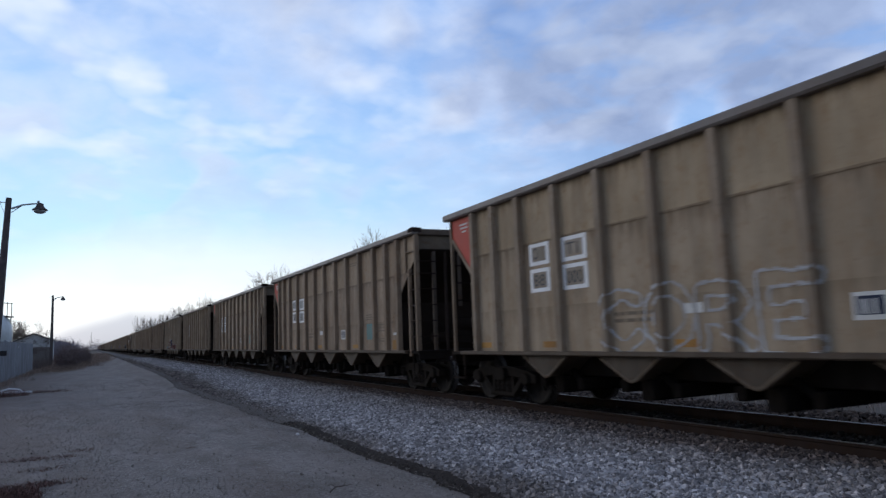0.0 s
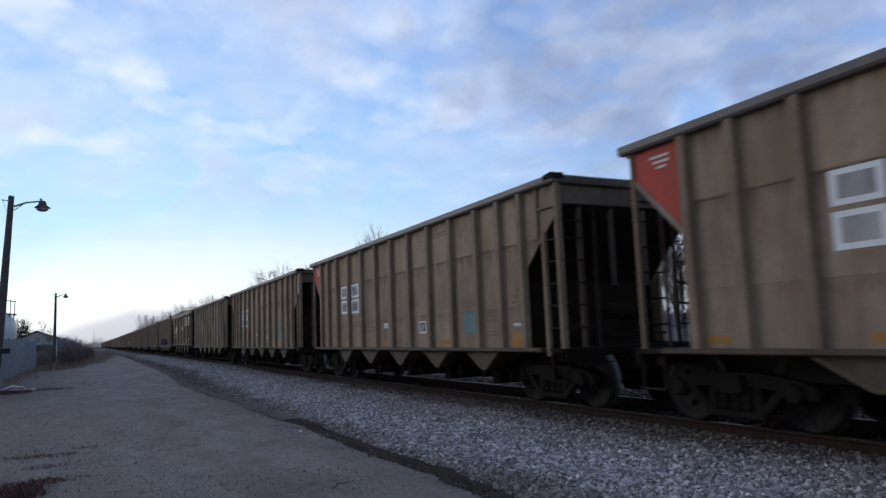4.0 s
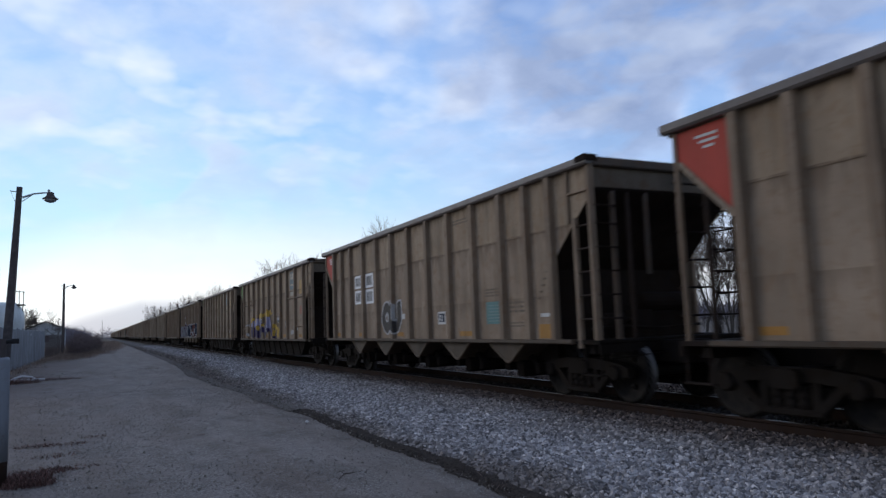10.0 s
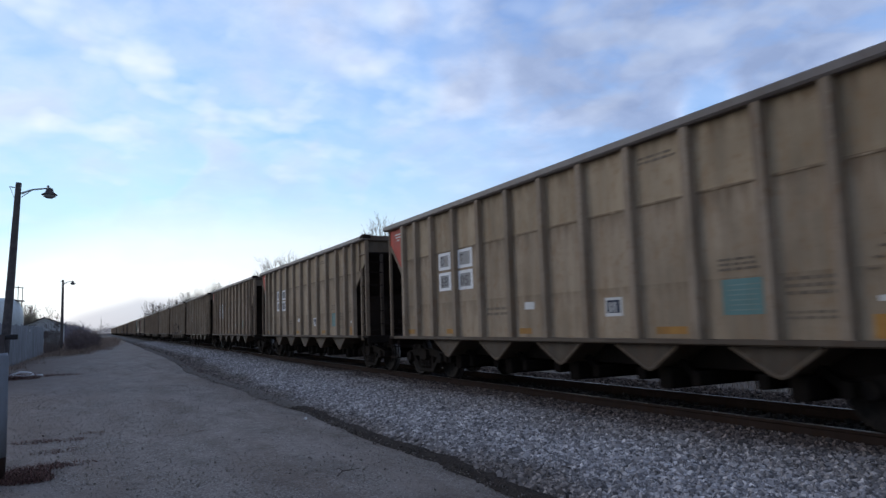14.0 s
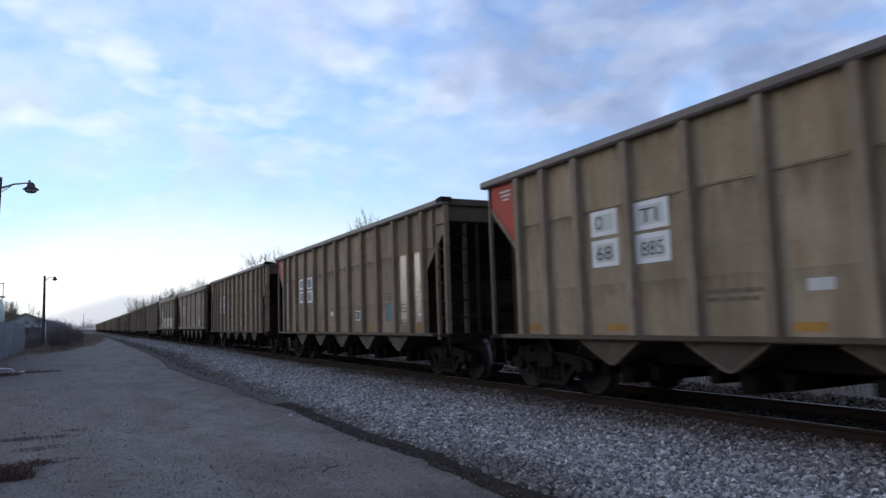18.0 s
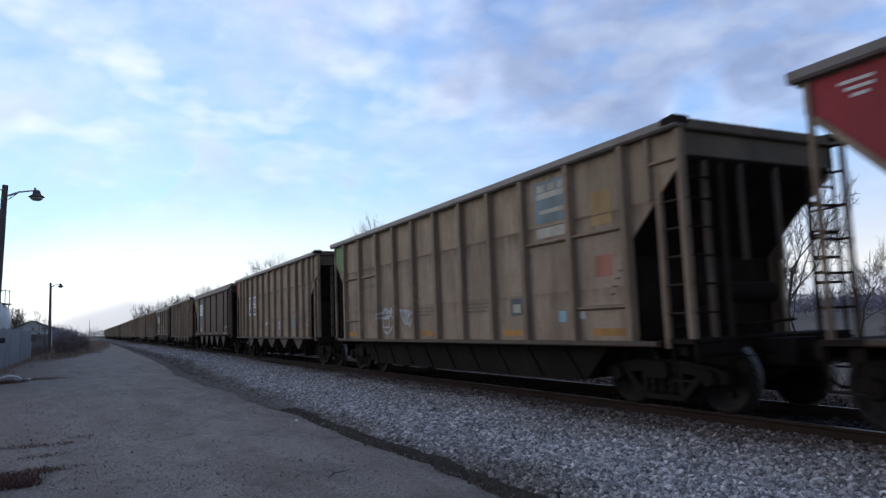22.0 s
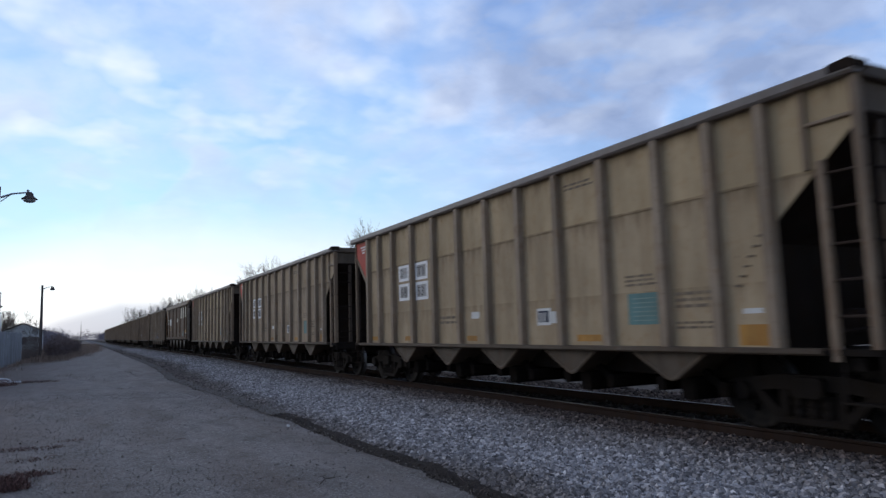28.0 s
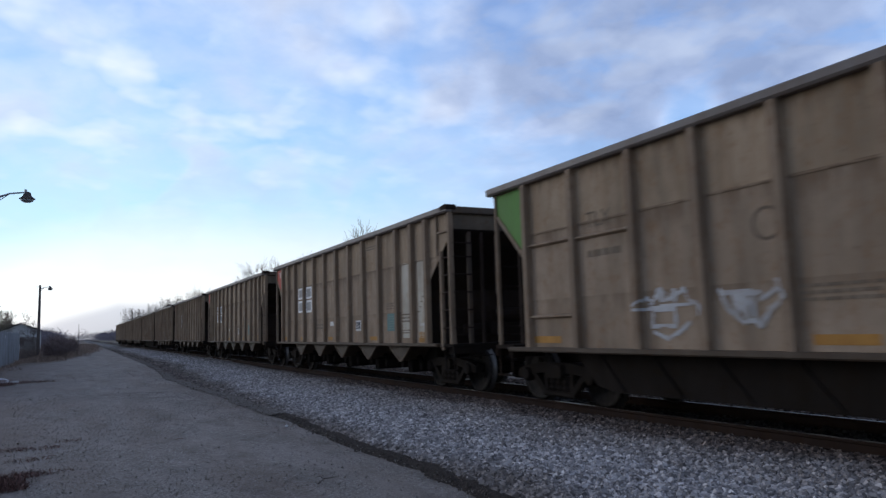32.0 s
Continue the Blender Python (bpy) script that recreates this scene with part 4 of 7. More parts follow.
def gusset(e, sgn):
    s = Shape()
    poly = [(6.15, 3.58), (7.18, 3.58), (7.18, 3.30), (6.98, 3.20), (6.76, 3.00), (6.55, 2.74), (6.40, 2.40), (6.24, 2.2), (6.20, 1.10), (6.15, 1.10)]
    if e < 0 and sgn < 0:
        poly = [(6.15, 3.80), (6.7, 3.86), (7.22, 3.87), (7.22, 3.02), (6.98, 2.72), (6.72, 2.30), (6.52, 2.05), (6.32, 1.98), (6.26, 1.06), (6.15, 1.06)]
    s.prism([(e * a, b) for a, b in poly], 0, *sorted((sgn * SHEET, sgn * (SHEET - 0.02))))
    return s


def rib(kind):
    h, out = RIB_HALF[kind], RIB_OUT[kind]
    top = 3.765 if kind != "smooth" else 3.575
    z0 = SILL[kind][1]
    if kind == "smooth":
        return Shape().box(-(SHEET + out), -SHEET + 0.004, -h, h, z0, top, 0.01)
    s = Shape()
    s.prism([(-SHEET + 0.004, -h), (-SHEET + 0.004, h), (-(SHEET + out * 0.93), h * 0.80), (-(SHEET + out), h * 0.68), (-(SHEET + out), -h * 0.68), (-(SHEET + out * 0.93), -h * 0.80)], 2, z0, top)
    return s


def end_rib():
    """Thin stiffener beside the near end."""
    return Shape().box(-(SHEET + 0.05), -SHEET + 0.004, -6.66, -6.60, 2.90, 3.765, 0.01).box(-(SHEET + 0.05), -SHEET + 0.004, -7.15, -6.67, 3.36, 3.40, 0.01)


def sill(kind):
    z0, z1 = SILL[kind]
    s = Shape()
    L2 = 6.68 if kind != "smooth" else 7.0
    if kind == "smooth":
        s.prism([(z0, -1.60), (z0 + 0.02, -1.63), (z1, -1.63), (z1, -1.50), (z0, -1.50)], 1, -L2, L2)
    else:
        s.prism([(z0, -1.56), (z0, -1.64), (z0 + 0.02, -1.665), (z1, -1.665), (z1, -1.50), (z1 - 0.03, -1.50), (z1 - 0.03, -1.60)], 1, -L2, L2)
    return s


def side_strip():
    """Lower skirting plate of the smooth cars."""
    return Shape().box(-1.61, -1.520, -6.6, 6.6, 1.142, 1.30, 0.01)


def seam():
    """Lapped sheet joint with bolts along the side."""
    s = Shape().box(-(SHEET + 0.009), -SHEET + 0.002, -6.2, 6.2, 2.868, 2.892, 0.003)
    return s


def rib_bolts(kind):
    """Bolt heads down the flank of every rib."""
    s = Shape()
    for y in RIBS[kind]:
        n = 7 if int(abs(y) * 10) % 3 else 4
        for i in range(n):
            z = 3.60 - 0.16 * i
            b = y - RIB_HALF[kind] * 0.55
            s.box(-(SHEET + RIB_OUT[kind] * 0.9 + 0.014), -SHEET - 0.03, b - 0.012, b + 0.010, z - 0.011, z + 0.011)
    return s


def ledge(y0, y1, z):
    return Shape().prism([(z - 0.05, -SHEET), (z - 0.02, -(SHEET + 0.07)), (z, -(SHEET + 0.07)), (z + 0.03, -SHEET)], 1, y0, y1)


def bay(kind, y):
    """One discharge bay: its two triangular side plates and the sloping doors between them."""
    s = Shape()
    z0 = SILL[kind][0]
    up, down, zb, a = (0.70, 0.58, 0.60, y - 0.27) if kind != "smooth" else (0.90, 0.60, 0.44, y - 0.40)
    for sgn in (-1, 1):
        s.prism([(a + up, z0), (a + 0.10, zb + 0.04), (a, zb), (a - 0.10, zb + 0.04), (a - down, z0)], 0, *sorted((sgn * 1.50, sgn * 1.47)))
    v = [(-1.47, a + up, z0), (1.47, a + up, z0), (1.47, a, zb), (-1.47, a, zb), (-1.47, a - down, z0), (1.47, a - down, z0)]
    s.add(v, [(0, 1, 2, 3), (3, 2, 5, 4)])
    return s


def bay_rim(kind):
    """Worn flange round the V of a bay's side plate."""
    z0 = SILL[kind][0]
    up, down, zb = (0.68, 0.56, 0.60) if kind != "smooth" else (0.88, 0.58, 0.44)
    s = Shape()
    s.tube([(-1.50, up, z0 - 0.015), (-1.50, 0.09, zb + 0.025), (-1.50, 0.0, zb), (-1.50, -0.09, zb + 0.03), (-1.50, -down, z0 - 0.015)], 0.026, 6)
    return s


def door_gear():
    """Latch beam and door hangers behind a bay."""
    s = Shape().box(-1.25, 1.25, -0.62, -0.48, 0.40, 0.58, 0.02).box(-1.25, 1.25, 0.42, 0.58, 0.42, 0.60, 0.02)
    s.box(-1.28, 1.28, -0.14, 0.10, 0.33, 0.62, 0.03)
    for x in (-1.1, -0.35, 0.35, 1.1):
        s.prism([(-0.62, 0.45), (-0.50, 0.42), (0.1, 0.80), (0.1, 0.92)], 0, x - 0.04, x + 0.04)
    return s


def skirt():
    """The dark trough under the ledged cars, with slanting stiffeners."""
    s = Shape()
    s.prism([(-5.3, 0.90), (5.3, 0.90), (4.75, 0.40), (4.3, 0.33), (-4.3, 0.33), (-4.75, 0.40)], 0, -1.30, 1.30)
    for i in range(9):
        y = -4.4 + 1.1 * i
        s.prism([(y + 0.25, 0.90), (y + 0.31, 0.90), (y - 0.19, 0.36), (y - 0.25, 0.36)], 0, -1.335, -1.295)
    return s


def centre_beam():
    s = Shape().box(-0.33, 0.33, -7.75, 7.75, 0.62, 0.98, 0.03)
    s.box(-1.45, 1.45, -7.0, -6.85, 0.80, 0.93).box(-1.45, 1.45, 6.85, 7.0, 0.80, 0.93)
    # Wide filler box, added to close the view and darken between the bays.
    s.box(-0.95, 0.95, -5.3, 5.3, 0.60, 0.95, 0.02)
    s.tube([(0.62, -6.2, 0.74), (0.62, 6.2, 0.74)], 0.04, 6)
    s.box(0.5, 1.0, -5.6, -4.9, 1.25, 1.6, 0.03)
    return s


def platform(e):
    """End platform with its step and uncoupling rod."""
    s = Shape().box(-1.56, 1.56, *sorted((e * 6.66, e * 7.26)), 0.955, 1.02, 0.015)
    s.box(-1.56, 1.56, *sorted((e * 7.23, e * 7.28)), 0.82, 0.955)
    for x in (-1.5, 1.5):
        for y in (6.80, 7.20):
            s.box(x - 0.012, x + 0.012, *sorted((e * y, e * (y + 0.03))), 0.48, 0.96)
        s.box(x - 0.05, x + 0.05, *sorted((e * 6.78, e * 7.25)), 0.47, 0.495)
    s.tube([(-1.45, e * 7.34, 0.74), (-0.3, e * 7.40, 0.80), (0, e * 7.5, 0.80)], 0.013, 5)
    return s


def corner_post(kind, top=3.40):
    z0, z1 = 1.02, top if kind != "smooth" else 3.3
    s = Shape().box(-0.055, 0.055, -0.06, 0.06, z0, z1, 0.014)
    return s


def rung():
    return Shape().tube([(0, -0.23, 0), (0, 0.23, 0)], 0.016, 6, cap=False)


def coupler(e):
    s = Shape().box(-0.10, 0.10, *sorted((e * 7.45, e * 7.92)), 0.72, 0.90, 0.03)
    s.box(-0.16, 0.14, *sorted((e * 7.86, e * 8.08)), 0.68, 0.94, 0.05)
    s.tube([(0.3, e * 7.4, 0.75), (0.34, e * 7.65, 0.45), (0.2, e * 7.95, 0.33), (0.05, e * 8.08, 0.36)], 0.022, 6)
    return s


def side_frame():
    """Cast truck side frame: an arched beam with pedestals, a spring window and its springs."""
    s = Shape()
    top = [(-1.18, 0.56), (-0.98, 0.63), (-0.42, 0.70), (0.42, 0.70), (0.98, 0.63), (1.18, 0.56)]
    low = [(1.18, 0.42), (0.98, 0.42), (0.80, 0.48), (0.42, 0.53), (-0.42, 0.53), (-0.80, 0.48), (-0.98, 0.42), (-1.18, 0.42)]
    s.prism(top + low, 0, -0.07, 0.07)
    for e in (-1, 1):
        s.prism([(e * 0.78, 0.50), (e * 0.64, 0.50), (e * 0.30, 0.20), (e * 0.42, 0.16)], 0, -0.06, 0.06)
        s.prism([(e * 0.40, 0.60), (e * 0.30, 0.60), (e * 0.30, 0.18), (e * 0.40, 0.18)], 0, -0.05, 0.05)
        s.lathe([(-0.10, 0.0), (-0.10, 0.10), (-0.07, 0.125), (0.02, 0.13)], 0, (-0.03, e * 0.89, 0.483), 12)
    s.box(-0.07, 0.07, -0.44, 0.44, 0.13, 0.22, 0.02)
    for y in (-0.18, 0.0, 0.18):
        s.lathe([(0.0, 0.07), (0.05, 0.085), (0.10, 0.07), (0.15, 0.085), (0.20, 0.07), (0.26, 0.085)], 2, (0, y, 0.22), 10)
    return s


def bolster():
    s = Shape().box(-1.15, 1.15, -0.2, 0.2, 0.45, 0.68, 0.04)
    s.lathe([(0.0, 0.2), (0.08, 0.2)], 2, (0, 0, 0.66), 14)
    for e in (-1, 1):
        s.tube([(-0.9, e * 0.42, 0.36), (0.9, e * 0.42, 0.36)], 0.04, 6)
        for x in (-0.7, 0.7):
            s.box(x - 0.06, x + 0.06, *sorted((e * 0.40, e * 0.47)), 0.25, 0.52)
    return s


def wheelset():
    """Two flanged wheels on an axle; the plate has lightening hollows so that its turning can be seen."""
    s = Shape()
    for sgn in (-1, 1):
        prof = [(-0.02, 0.10), (-0.02, 0.13), (0.03, 0.30), (0.02, 0.39), (0.065, 0.42), (0.065, 0.478), (0.0, 0.483), (-0.06, 0.485), (-0.068, 0.508), (-0.085, 0.508), (-0.09, 0.42), (-0.03, 0.39), (-0.02, 0.30), (-0.07, 0.13), (-0.07, 0.10)]
        s.lathe([(sgn * d, r) for d, r in prof], 0, (sgn * 0.755, 0, 0), 28)
        for k in range(3):
            t = 2 * math.pi * k / 3
            c = (sgn * 0.80, 0.24 * math.cos(t), 0.24 * math.sin(t))
            s.box(c[0] - 0.02, c[0] + 0.02, c[1] - 0.035, c[1] + 0.035, c[2] - 0.035, c[2] + 0.035)
    s.lathe([(-1.05, 0.07), (-0.9, 0.08), (-0.6, 0.085), (0.6, 0.085), (0.9, 0.08), (1.05, 0.07)], 0, (0, 0, 0), 12)
    return s


LEAD, TRAIL = [], []       # wheelsets by their place in the truck


def truck(car, e):
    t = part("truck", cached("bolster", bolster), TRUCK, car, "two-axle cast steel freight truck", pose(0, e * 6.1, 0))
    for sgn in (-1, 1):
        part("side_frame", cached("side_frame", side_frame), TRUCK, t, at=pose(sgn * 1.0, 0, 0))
    for y, group in ((0.89, LEAD), (-0.89, TRAIL)):
        w = part("wheelset", cached("wheelset", wheelset, True), WHEEL, t, at=pose(0, y, 0.483))
        group.append(w)
    return t


def patch(car, a0, a1, z0, z1, mat, name="panel", label="", lift=0.004, base=SHEET):
    """A flat painted or plated patch on the side; a counts from the far end of the body towards the near end."""
    key = "patch %.2f %.2f %.2f %.2f %.3f %.3f" % (a0, a1, z0, z1, lift, base)
    x = -(base + lift)
    return part(name, cached(key, lambda: Shape().box(x, -base + 0.001, HALF - a1, HALF - a0, z0, z1)), mat, car, label)


TEXTS = {}


def lettering(car, text, a, z, height, mat, width=None, base=SHEET, lift=0.008):
    """Built-in font letters on the side, starting a from the far end."""
    if text not in TEXTS:
        cu = bpy.data.curves.new("letters", "FONT")
        cu.body, cu.size, cu.extrude = text, 1.0, 0.0
        cu.resolution_u = 3
        ob = new("letters", cu)
        bpy.context.view_layer.update()
        me = bpy.data.meshes.new_from_object(ob.evaluated_get(bpy.context.evaluated_depsgraph_get()))
        bpy.data.objects.remove(ob)
        me.materials.clear()
        me.materials.append(None)
        xs = [v.co.x for v in me.vertices]
        TEXTS[text] = (me, min(xs), max(xs))
    me, lo, hi = TEXTS[text]
    sy = height / 0.70
    sx = sy if width is None else width / (hi - lo)
    m = Matrix(((0, 0, -1, -(base + lift)), (-sx, 0, 0, HALF - a + lo * sx), (0, sy, 0, z), (0, 0, 0, 1)))
    return part("lettering", me, mat, car, at=m)


def bars(car, a0, a1, z0, z1, rows, mat=FAINT, base=SHEET):
    """Lines of stencilled writing too small to read."""
    s = Shape()
    step = (z1 - z0) / rows
    r = random.Random(int(a0 * 97 + z0 * 31))
    for i in range(rows):
        z = z0 + step * (i + 0.25)
        a = a0
        while a < a1 - 0.06:
            w = r.uniform(0.06, 0.22)
            e = min(a1, a + w)
            s.box(-(base + 0.007), -base - 0.004, HALF - e, HALF - a, z, z + step * 0.5)
            a = e + 0.04
    return tagged(part("stencil_writing", s, mat, car), kind="stuff")


# hand-drawn strokes for sprayed letters, in a unit box
STROKES = {}
STROKES["C"] = [[(0.9, 0.85), (0.5, 1), (0.12, 0.75), (0.1, 0.25), (0.5, 0), (0.9, 0.18)]]
STROKES["8"] = [[(0.5, 0.52), (0.2, 0.75), (0.5, 1), (0.8, 0.75), (0.5, 0.52), (0.12, 0.25), (0.5, 0), (0.88, 0.25), (0.5, 0.52)]]
STROKES["H"] = [[(0.1, 0), (0.1, 1)], [(0.9, 0), (0.9, 1)], [(0.1, 0.5), (0.9, 0.5)]]
STROKES["E"] = [[(0.9, 0.02), (0.15, 0), (0.1, 1), (0.9, 0.98)], [(0.12, 0.5), (0.7, 0.5)]]
STROKES["V"] = [[(0.05, 1), (0.5, 0), (0.95, 1)]]
STROKES["R"] = [[(0.1, 0), (0.1, 1), (0.75, 0.95), (0.85, 0.72), (0.7, 0.5), (0.15, 0.46)], [(0.45, 0.46), (0.95, 0)]]
STROKES["W"] = [[(0.0, 1), (0.25, 0), (0.5, 0.7), (0.75, 0), (1, 1)]]
STROKES["K"] = [[(0.12, 0), (0.12, 1)], [(0.9, 1), (0.2, 0.48), (0.92, 0)]]
STROKES["S"] = [[(0.88, 0.85), (0.5, 1), (0.15, 0.8), (0.3, 0.55), (0.75, 0.45), (0.88, 0.2), (0.5, 0), (0.1, 0.14)]]
STROKES["M"] = [[(0.05, 0), (0.12, 1), (0.5, 0.35), (0.88, 1), (0.95, 0)]]
STROKES["T"] = [[(0.0, 0.97), (1.0, 1)], [(0.5, 0.97), (0.5, 0)]]
STROKES["I"] = [[(0.5, 0), (0.5, 1)]]
STROKES["O"] = [[(0.5, 0), (0.12, 0.25), (0.1, 0.7), (0.5, 1), (0.88, 0.75), (0.9, 0.28), (0.5, 0)]]
STROKES["A"] = [[(0.05, 0), (0.5, 1), (0.95, 0)], [(0.25, 0.35), (0.75, 0.35)]]
STROKES["n"] = [[(0.08, 0), (0.10, 0.62), (0.30, 0.95), (0.62, 0.97), (0.88, 0.65), (0.92, 0)]]
STROKES["u"] = [[(0.05, 1), (0.12, 0.35), (0.38, 0.02), (0.70, 0.08), (0.90, 0.4), (0.95, 1)]]
STROKES["j"] = [[(0.0, 0.15), (0.3, 0.0), (0.5, 0.3), (0.45, 0.75), (0.7, 1.0), (1.1, 0.85), (1.25, 0.5)], [(0.1, 0.9), (0.45, 0.75), (0.85, 0.35)]]
STROKES["^"] = [[(0.5, 0), (0.5, 1)], [(0.05, 0.55), (0.5, 1), (0.95, 0.55)]]
STROKES["~"] = [[(0.0, 0.3), (0.2, 0.8), (0.4, 0.2), (0.6, 0.85), (0.8, 0.15), (1.0, 0.7)]]
STROKES["_"] = [[(0.0, 0.15), (0.12, 0.6), (0.45, 1.0), (0.75, 0.75), (1.0, 0.2), (0.5, 0.1), (0.0, 0.15)], [(0.2, 0.4), (0.8, 0.4)]]
STROKES["b"] = [[(0.08, 0.95), (0.15, 0.1), (0.55, 0.0), (0.9, 0.25), (0.75, 0.55), (0.3, 0.55)], [(0.3, 0.55), (0.8, 0.7), (0.75, 0.95), (0.08, 0.95)]]
STROKES["J"] = [[(0.1, 1.0), (0.8, 0.97), (0.78, 0.3), (0.55, 0.05), (0.1, 0.12)]]
STROKES["m"] = [[(0, 0), (0, 0.65), (0.1, 0.72)], [(0, 0.14), (0.13, 0.16)], [(0.2, 0.7), (0.37, 0.85), (0.7, 1.0), (0.83, 1.0), (1.0, 0.88)], [(0.1, 0.45), (0.19, 0.42), (0.25, 0.1)],
                [(0.32, 0.6), (0.28, 0.5), (0.36, 0.42)], [(0.58, 0.9), (0.54, 0.7), (0.6, 0.4), (0.66, 0.08)], [(0.44, 0.35), (0.55, 0.0)], [(0.74, 1.0), (0.81, 0.8), (0.8, 0.65)],
                [(0.7, 0.52), (0.87, 0.5)], [(0.8, 0.3), (0.97, 0.0)]]
STROKES["c"] = [[(0, 0.95), (0.35, 1.0), (0.9, 0.9)], [(0, 0.3), (0.35, 0.1), (1.0, 0.0), (1.0, 0.12)]]
STROKES["w"] = [[(0.0, 0.70), (0.15, 0.85), (0.25, 0.75), (0.35, 1.0), (0.45, 0.78), (0.6, 0.85), (0.72, 0.98), (0.78, 0.75), (1.0, 0.6), (0.98, 0.45)], [(0.0, 0.6), (0.8, 0.68)],
                [(0.22, 0.25), (0.25, 0.58), (0.58, 0.6), (0.58, 0.25), (0.22, 0.25)], [(0.25, 0.12), (0.45, 0.0), (0.62, 0.12), (0.78, 0.3)]]
STROKES["v"] = [[(0.0, 0.85), (0.12, 0.4), (0.35, 0.1), (0.52, 0.15), (0.58, 0.0), (0.75, 0.4), (1.0, 0.65), (0.85, 1.0)], [(0.05, 0.8), (0.6, 0.75)], [(0.2, 0.75), (0.25, 0.3)], [(0.35, 0.75), (0.4, 0.2)], [(0.5, 0.75), (0.5, 0.25)], [(0.62, 0.6), (0.9, 0.85)]]
STROKES["@"] = [[(0.5, 0.45), (0.65, 0.6), (0.45, 0.75), (0.25, 0.5), (0.5, 0.2), (0.85, 0.4), (0.8, 0.85), (0.4, 1.0), (0.05, 0.75), (0.05, 0.2), (0.4, 0.0)]]


def curved(p):
    """A smooth curve through a few points."""
    line = []
    for i in range(len(p) - 1):
        a, b, c, d = p[max(i - 1, 0)], p[i], p[i + 1], p[min(i + 2, len(p) - 1)]
        for k in range(5):
            t = k / 5
            line.append(tuple(0.5 * (2 * b[j] + (c[j] - a[j]) * t + (2 * a[j] - 5 * b[j] + 4 * c[j] - d[j]) * t * t + (3 * b[j] - a[j] - 3 * c[j] + d[j]) * t ** 3) for j in (0, 1)))
    line.append(p[-1])
    return line


def paint_lift(car):
    """Height of a new coat of paint above those already on the car."""
    coats = sum(1 for c in car.children if c.name.startswith(("graffiti", "overpaint.", "overpaint")))
    return 0.010 + 0.0022 * coats


def scrawl(r):
    """A tangle of sprayed curves that spells nothing."""
    out = []
    for _ in range(r.randint(1, 2)):
        p = [(r.uniform(0.0, 1.0), r.uniform(0.0, 1.0)) for _ in range(r.randint(4, 5))]
        out.append([tuple(min(1.0, max(0.0, v)) for v in q) for q in curved(p)])
    return out


def graffiti(car, kind, text, a0, a1, z0, z1, layers, cell=0.02, gap=0.0, lean=0.0, seed=1, rough=1.0, label="sprayed graffiti lettering"):
    """Spray paint laid over sheet and ribs alike. layers: (reach from the stroke in metres, paint), innermost first."""
    r = random.Random(seed)
    reach = max(w for w, _ in layers)
    n = len(text)
    step = (a1 - a0) / n
    segs = []
    for i, ch in enumerate(text):
        up, sq = r.uniform(-0.05, 0.05), r.uniform(0.9, 1.06)
        for line in STROKES.get(ch) or scrawl(r):
            pts = []
            for px, py in line:
                pts.append((a0 + step * (i + 0.08 + gap + px * (0.84 - 2 * gap)) + lean * py, z0 + reach + (py * sq + up) * (z1 - z0 - 2 * reach)))
            if ch in "nujOSC~@8":
                pts = curved(pts)
            segs += list(zip(pts, pts[1:]))
    S = np.array(segs)
    na, nz = int((a1 - a0 + 0.6) / cell), int((z1 - z0) / cell)
    A, Z = np.meshgrid(a0 - 0.3 + (np.arange(na) + 0.5) * cell, z0 + (np.arange(nz) + 0.5) * cell, indexing="ij")
    dist = np.full(A.shape, 1e9)
    for (pa, pz), (qa, qz) in S:
        da, dz = qa - pa, qz - pz
        t = np.clip(((A - pa) * da + (Z - pz) * dz) / max(da * da + dz * dz, 1e-9), 0, 1)
        dist = np.minimum(dist, (A - pa - t * da) ** 2 + (Z - pz - t * dz) ** 2)
    dist = np.sqrt(dist) + rough * (np.sin(A * 9 + seed) * np.sin(Z * 11) + 0.5 * np.sin(A * 23 + 2 * seed) * np.sin(Z * 27 + seed)) * min(0.02, 0.4 * reach)
    inner = -1e9
    jobs = []
    lift = paint_lift(car)
    out = RIB_OUT[kind]
    half = RIB_HALF[kind]
    ribs = RIBS[kind]

    def depth(y):
        for c in ribs:
            b = abs(y - c)
            if b < half * 0.78:
                return SHEET + out
            if b < half:
                return SHEET + out * (half - b) / (half * 0.22)
        return SHEET
    for w, mat in layers:
        chosen = (dist < w) & (dist >= inner)
        inner = w
        if mat is None:
            continue
        if isinstance(mat, tuple):
            # two paints, changing over at a height with a ragged border
            low, high, level = mat
            border = Z < level + 0.07 * np.sin(A * 7 + seed) + 0.04 * np.sin(A * 19)
            jobs.append((chosen & border, low))
            jobs.append((chosen & ~border, high))
        else:
            jobs.append((chosen, mat))
    for chosen, mat in jobs:
        ii, jj = np.nonzero(chosen)
        s = Shape()
        index = {}
        faces = []

        def vert(i, j):
            k = (i, j)
            if k not in index:
                a = a0 - 0.3 + i * cell
                index[k] = len(index)
                s.v.append((-(depth(HALF - a) + lift), HALF - a, z0 + j * cell))
            return index[k]
        for i, j in zip(ii.tolist(), jj.tolist()):
            faces.append((vert(i, j), vert(i, j + 1), vert(i + 1, j + 1), vert(i + 1, j)))
        s.f = faces
        if faces:
            tagged(part("graffiti", s, mat, car), label, kind="stuff")


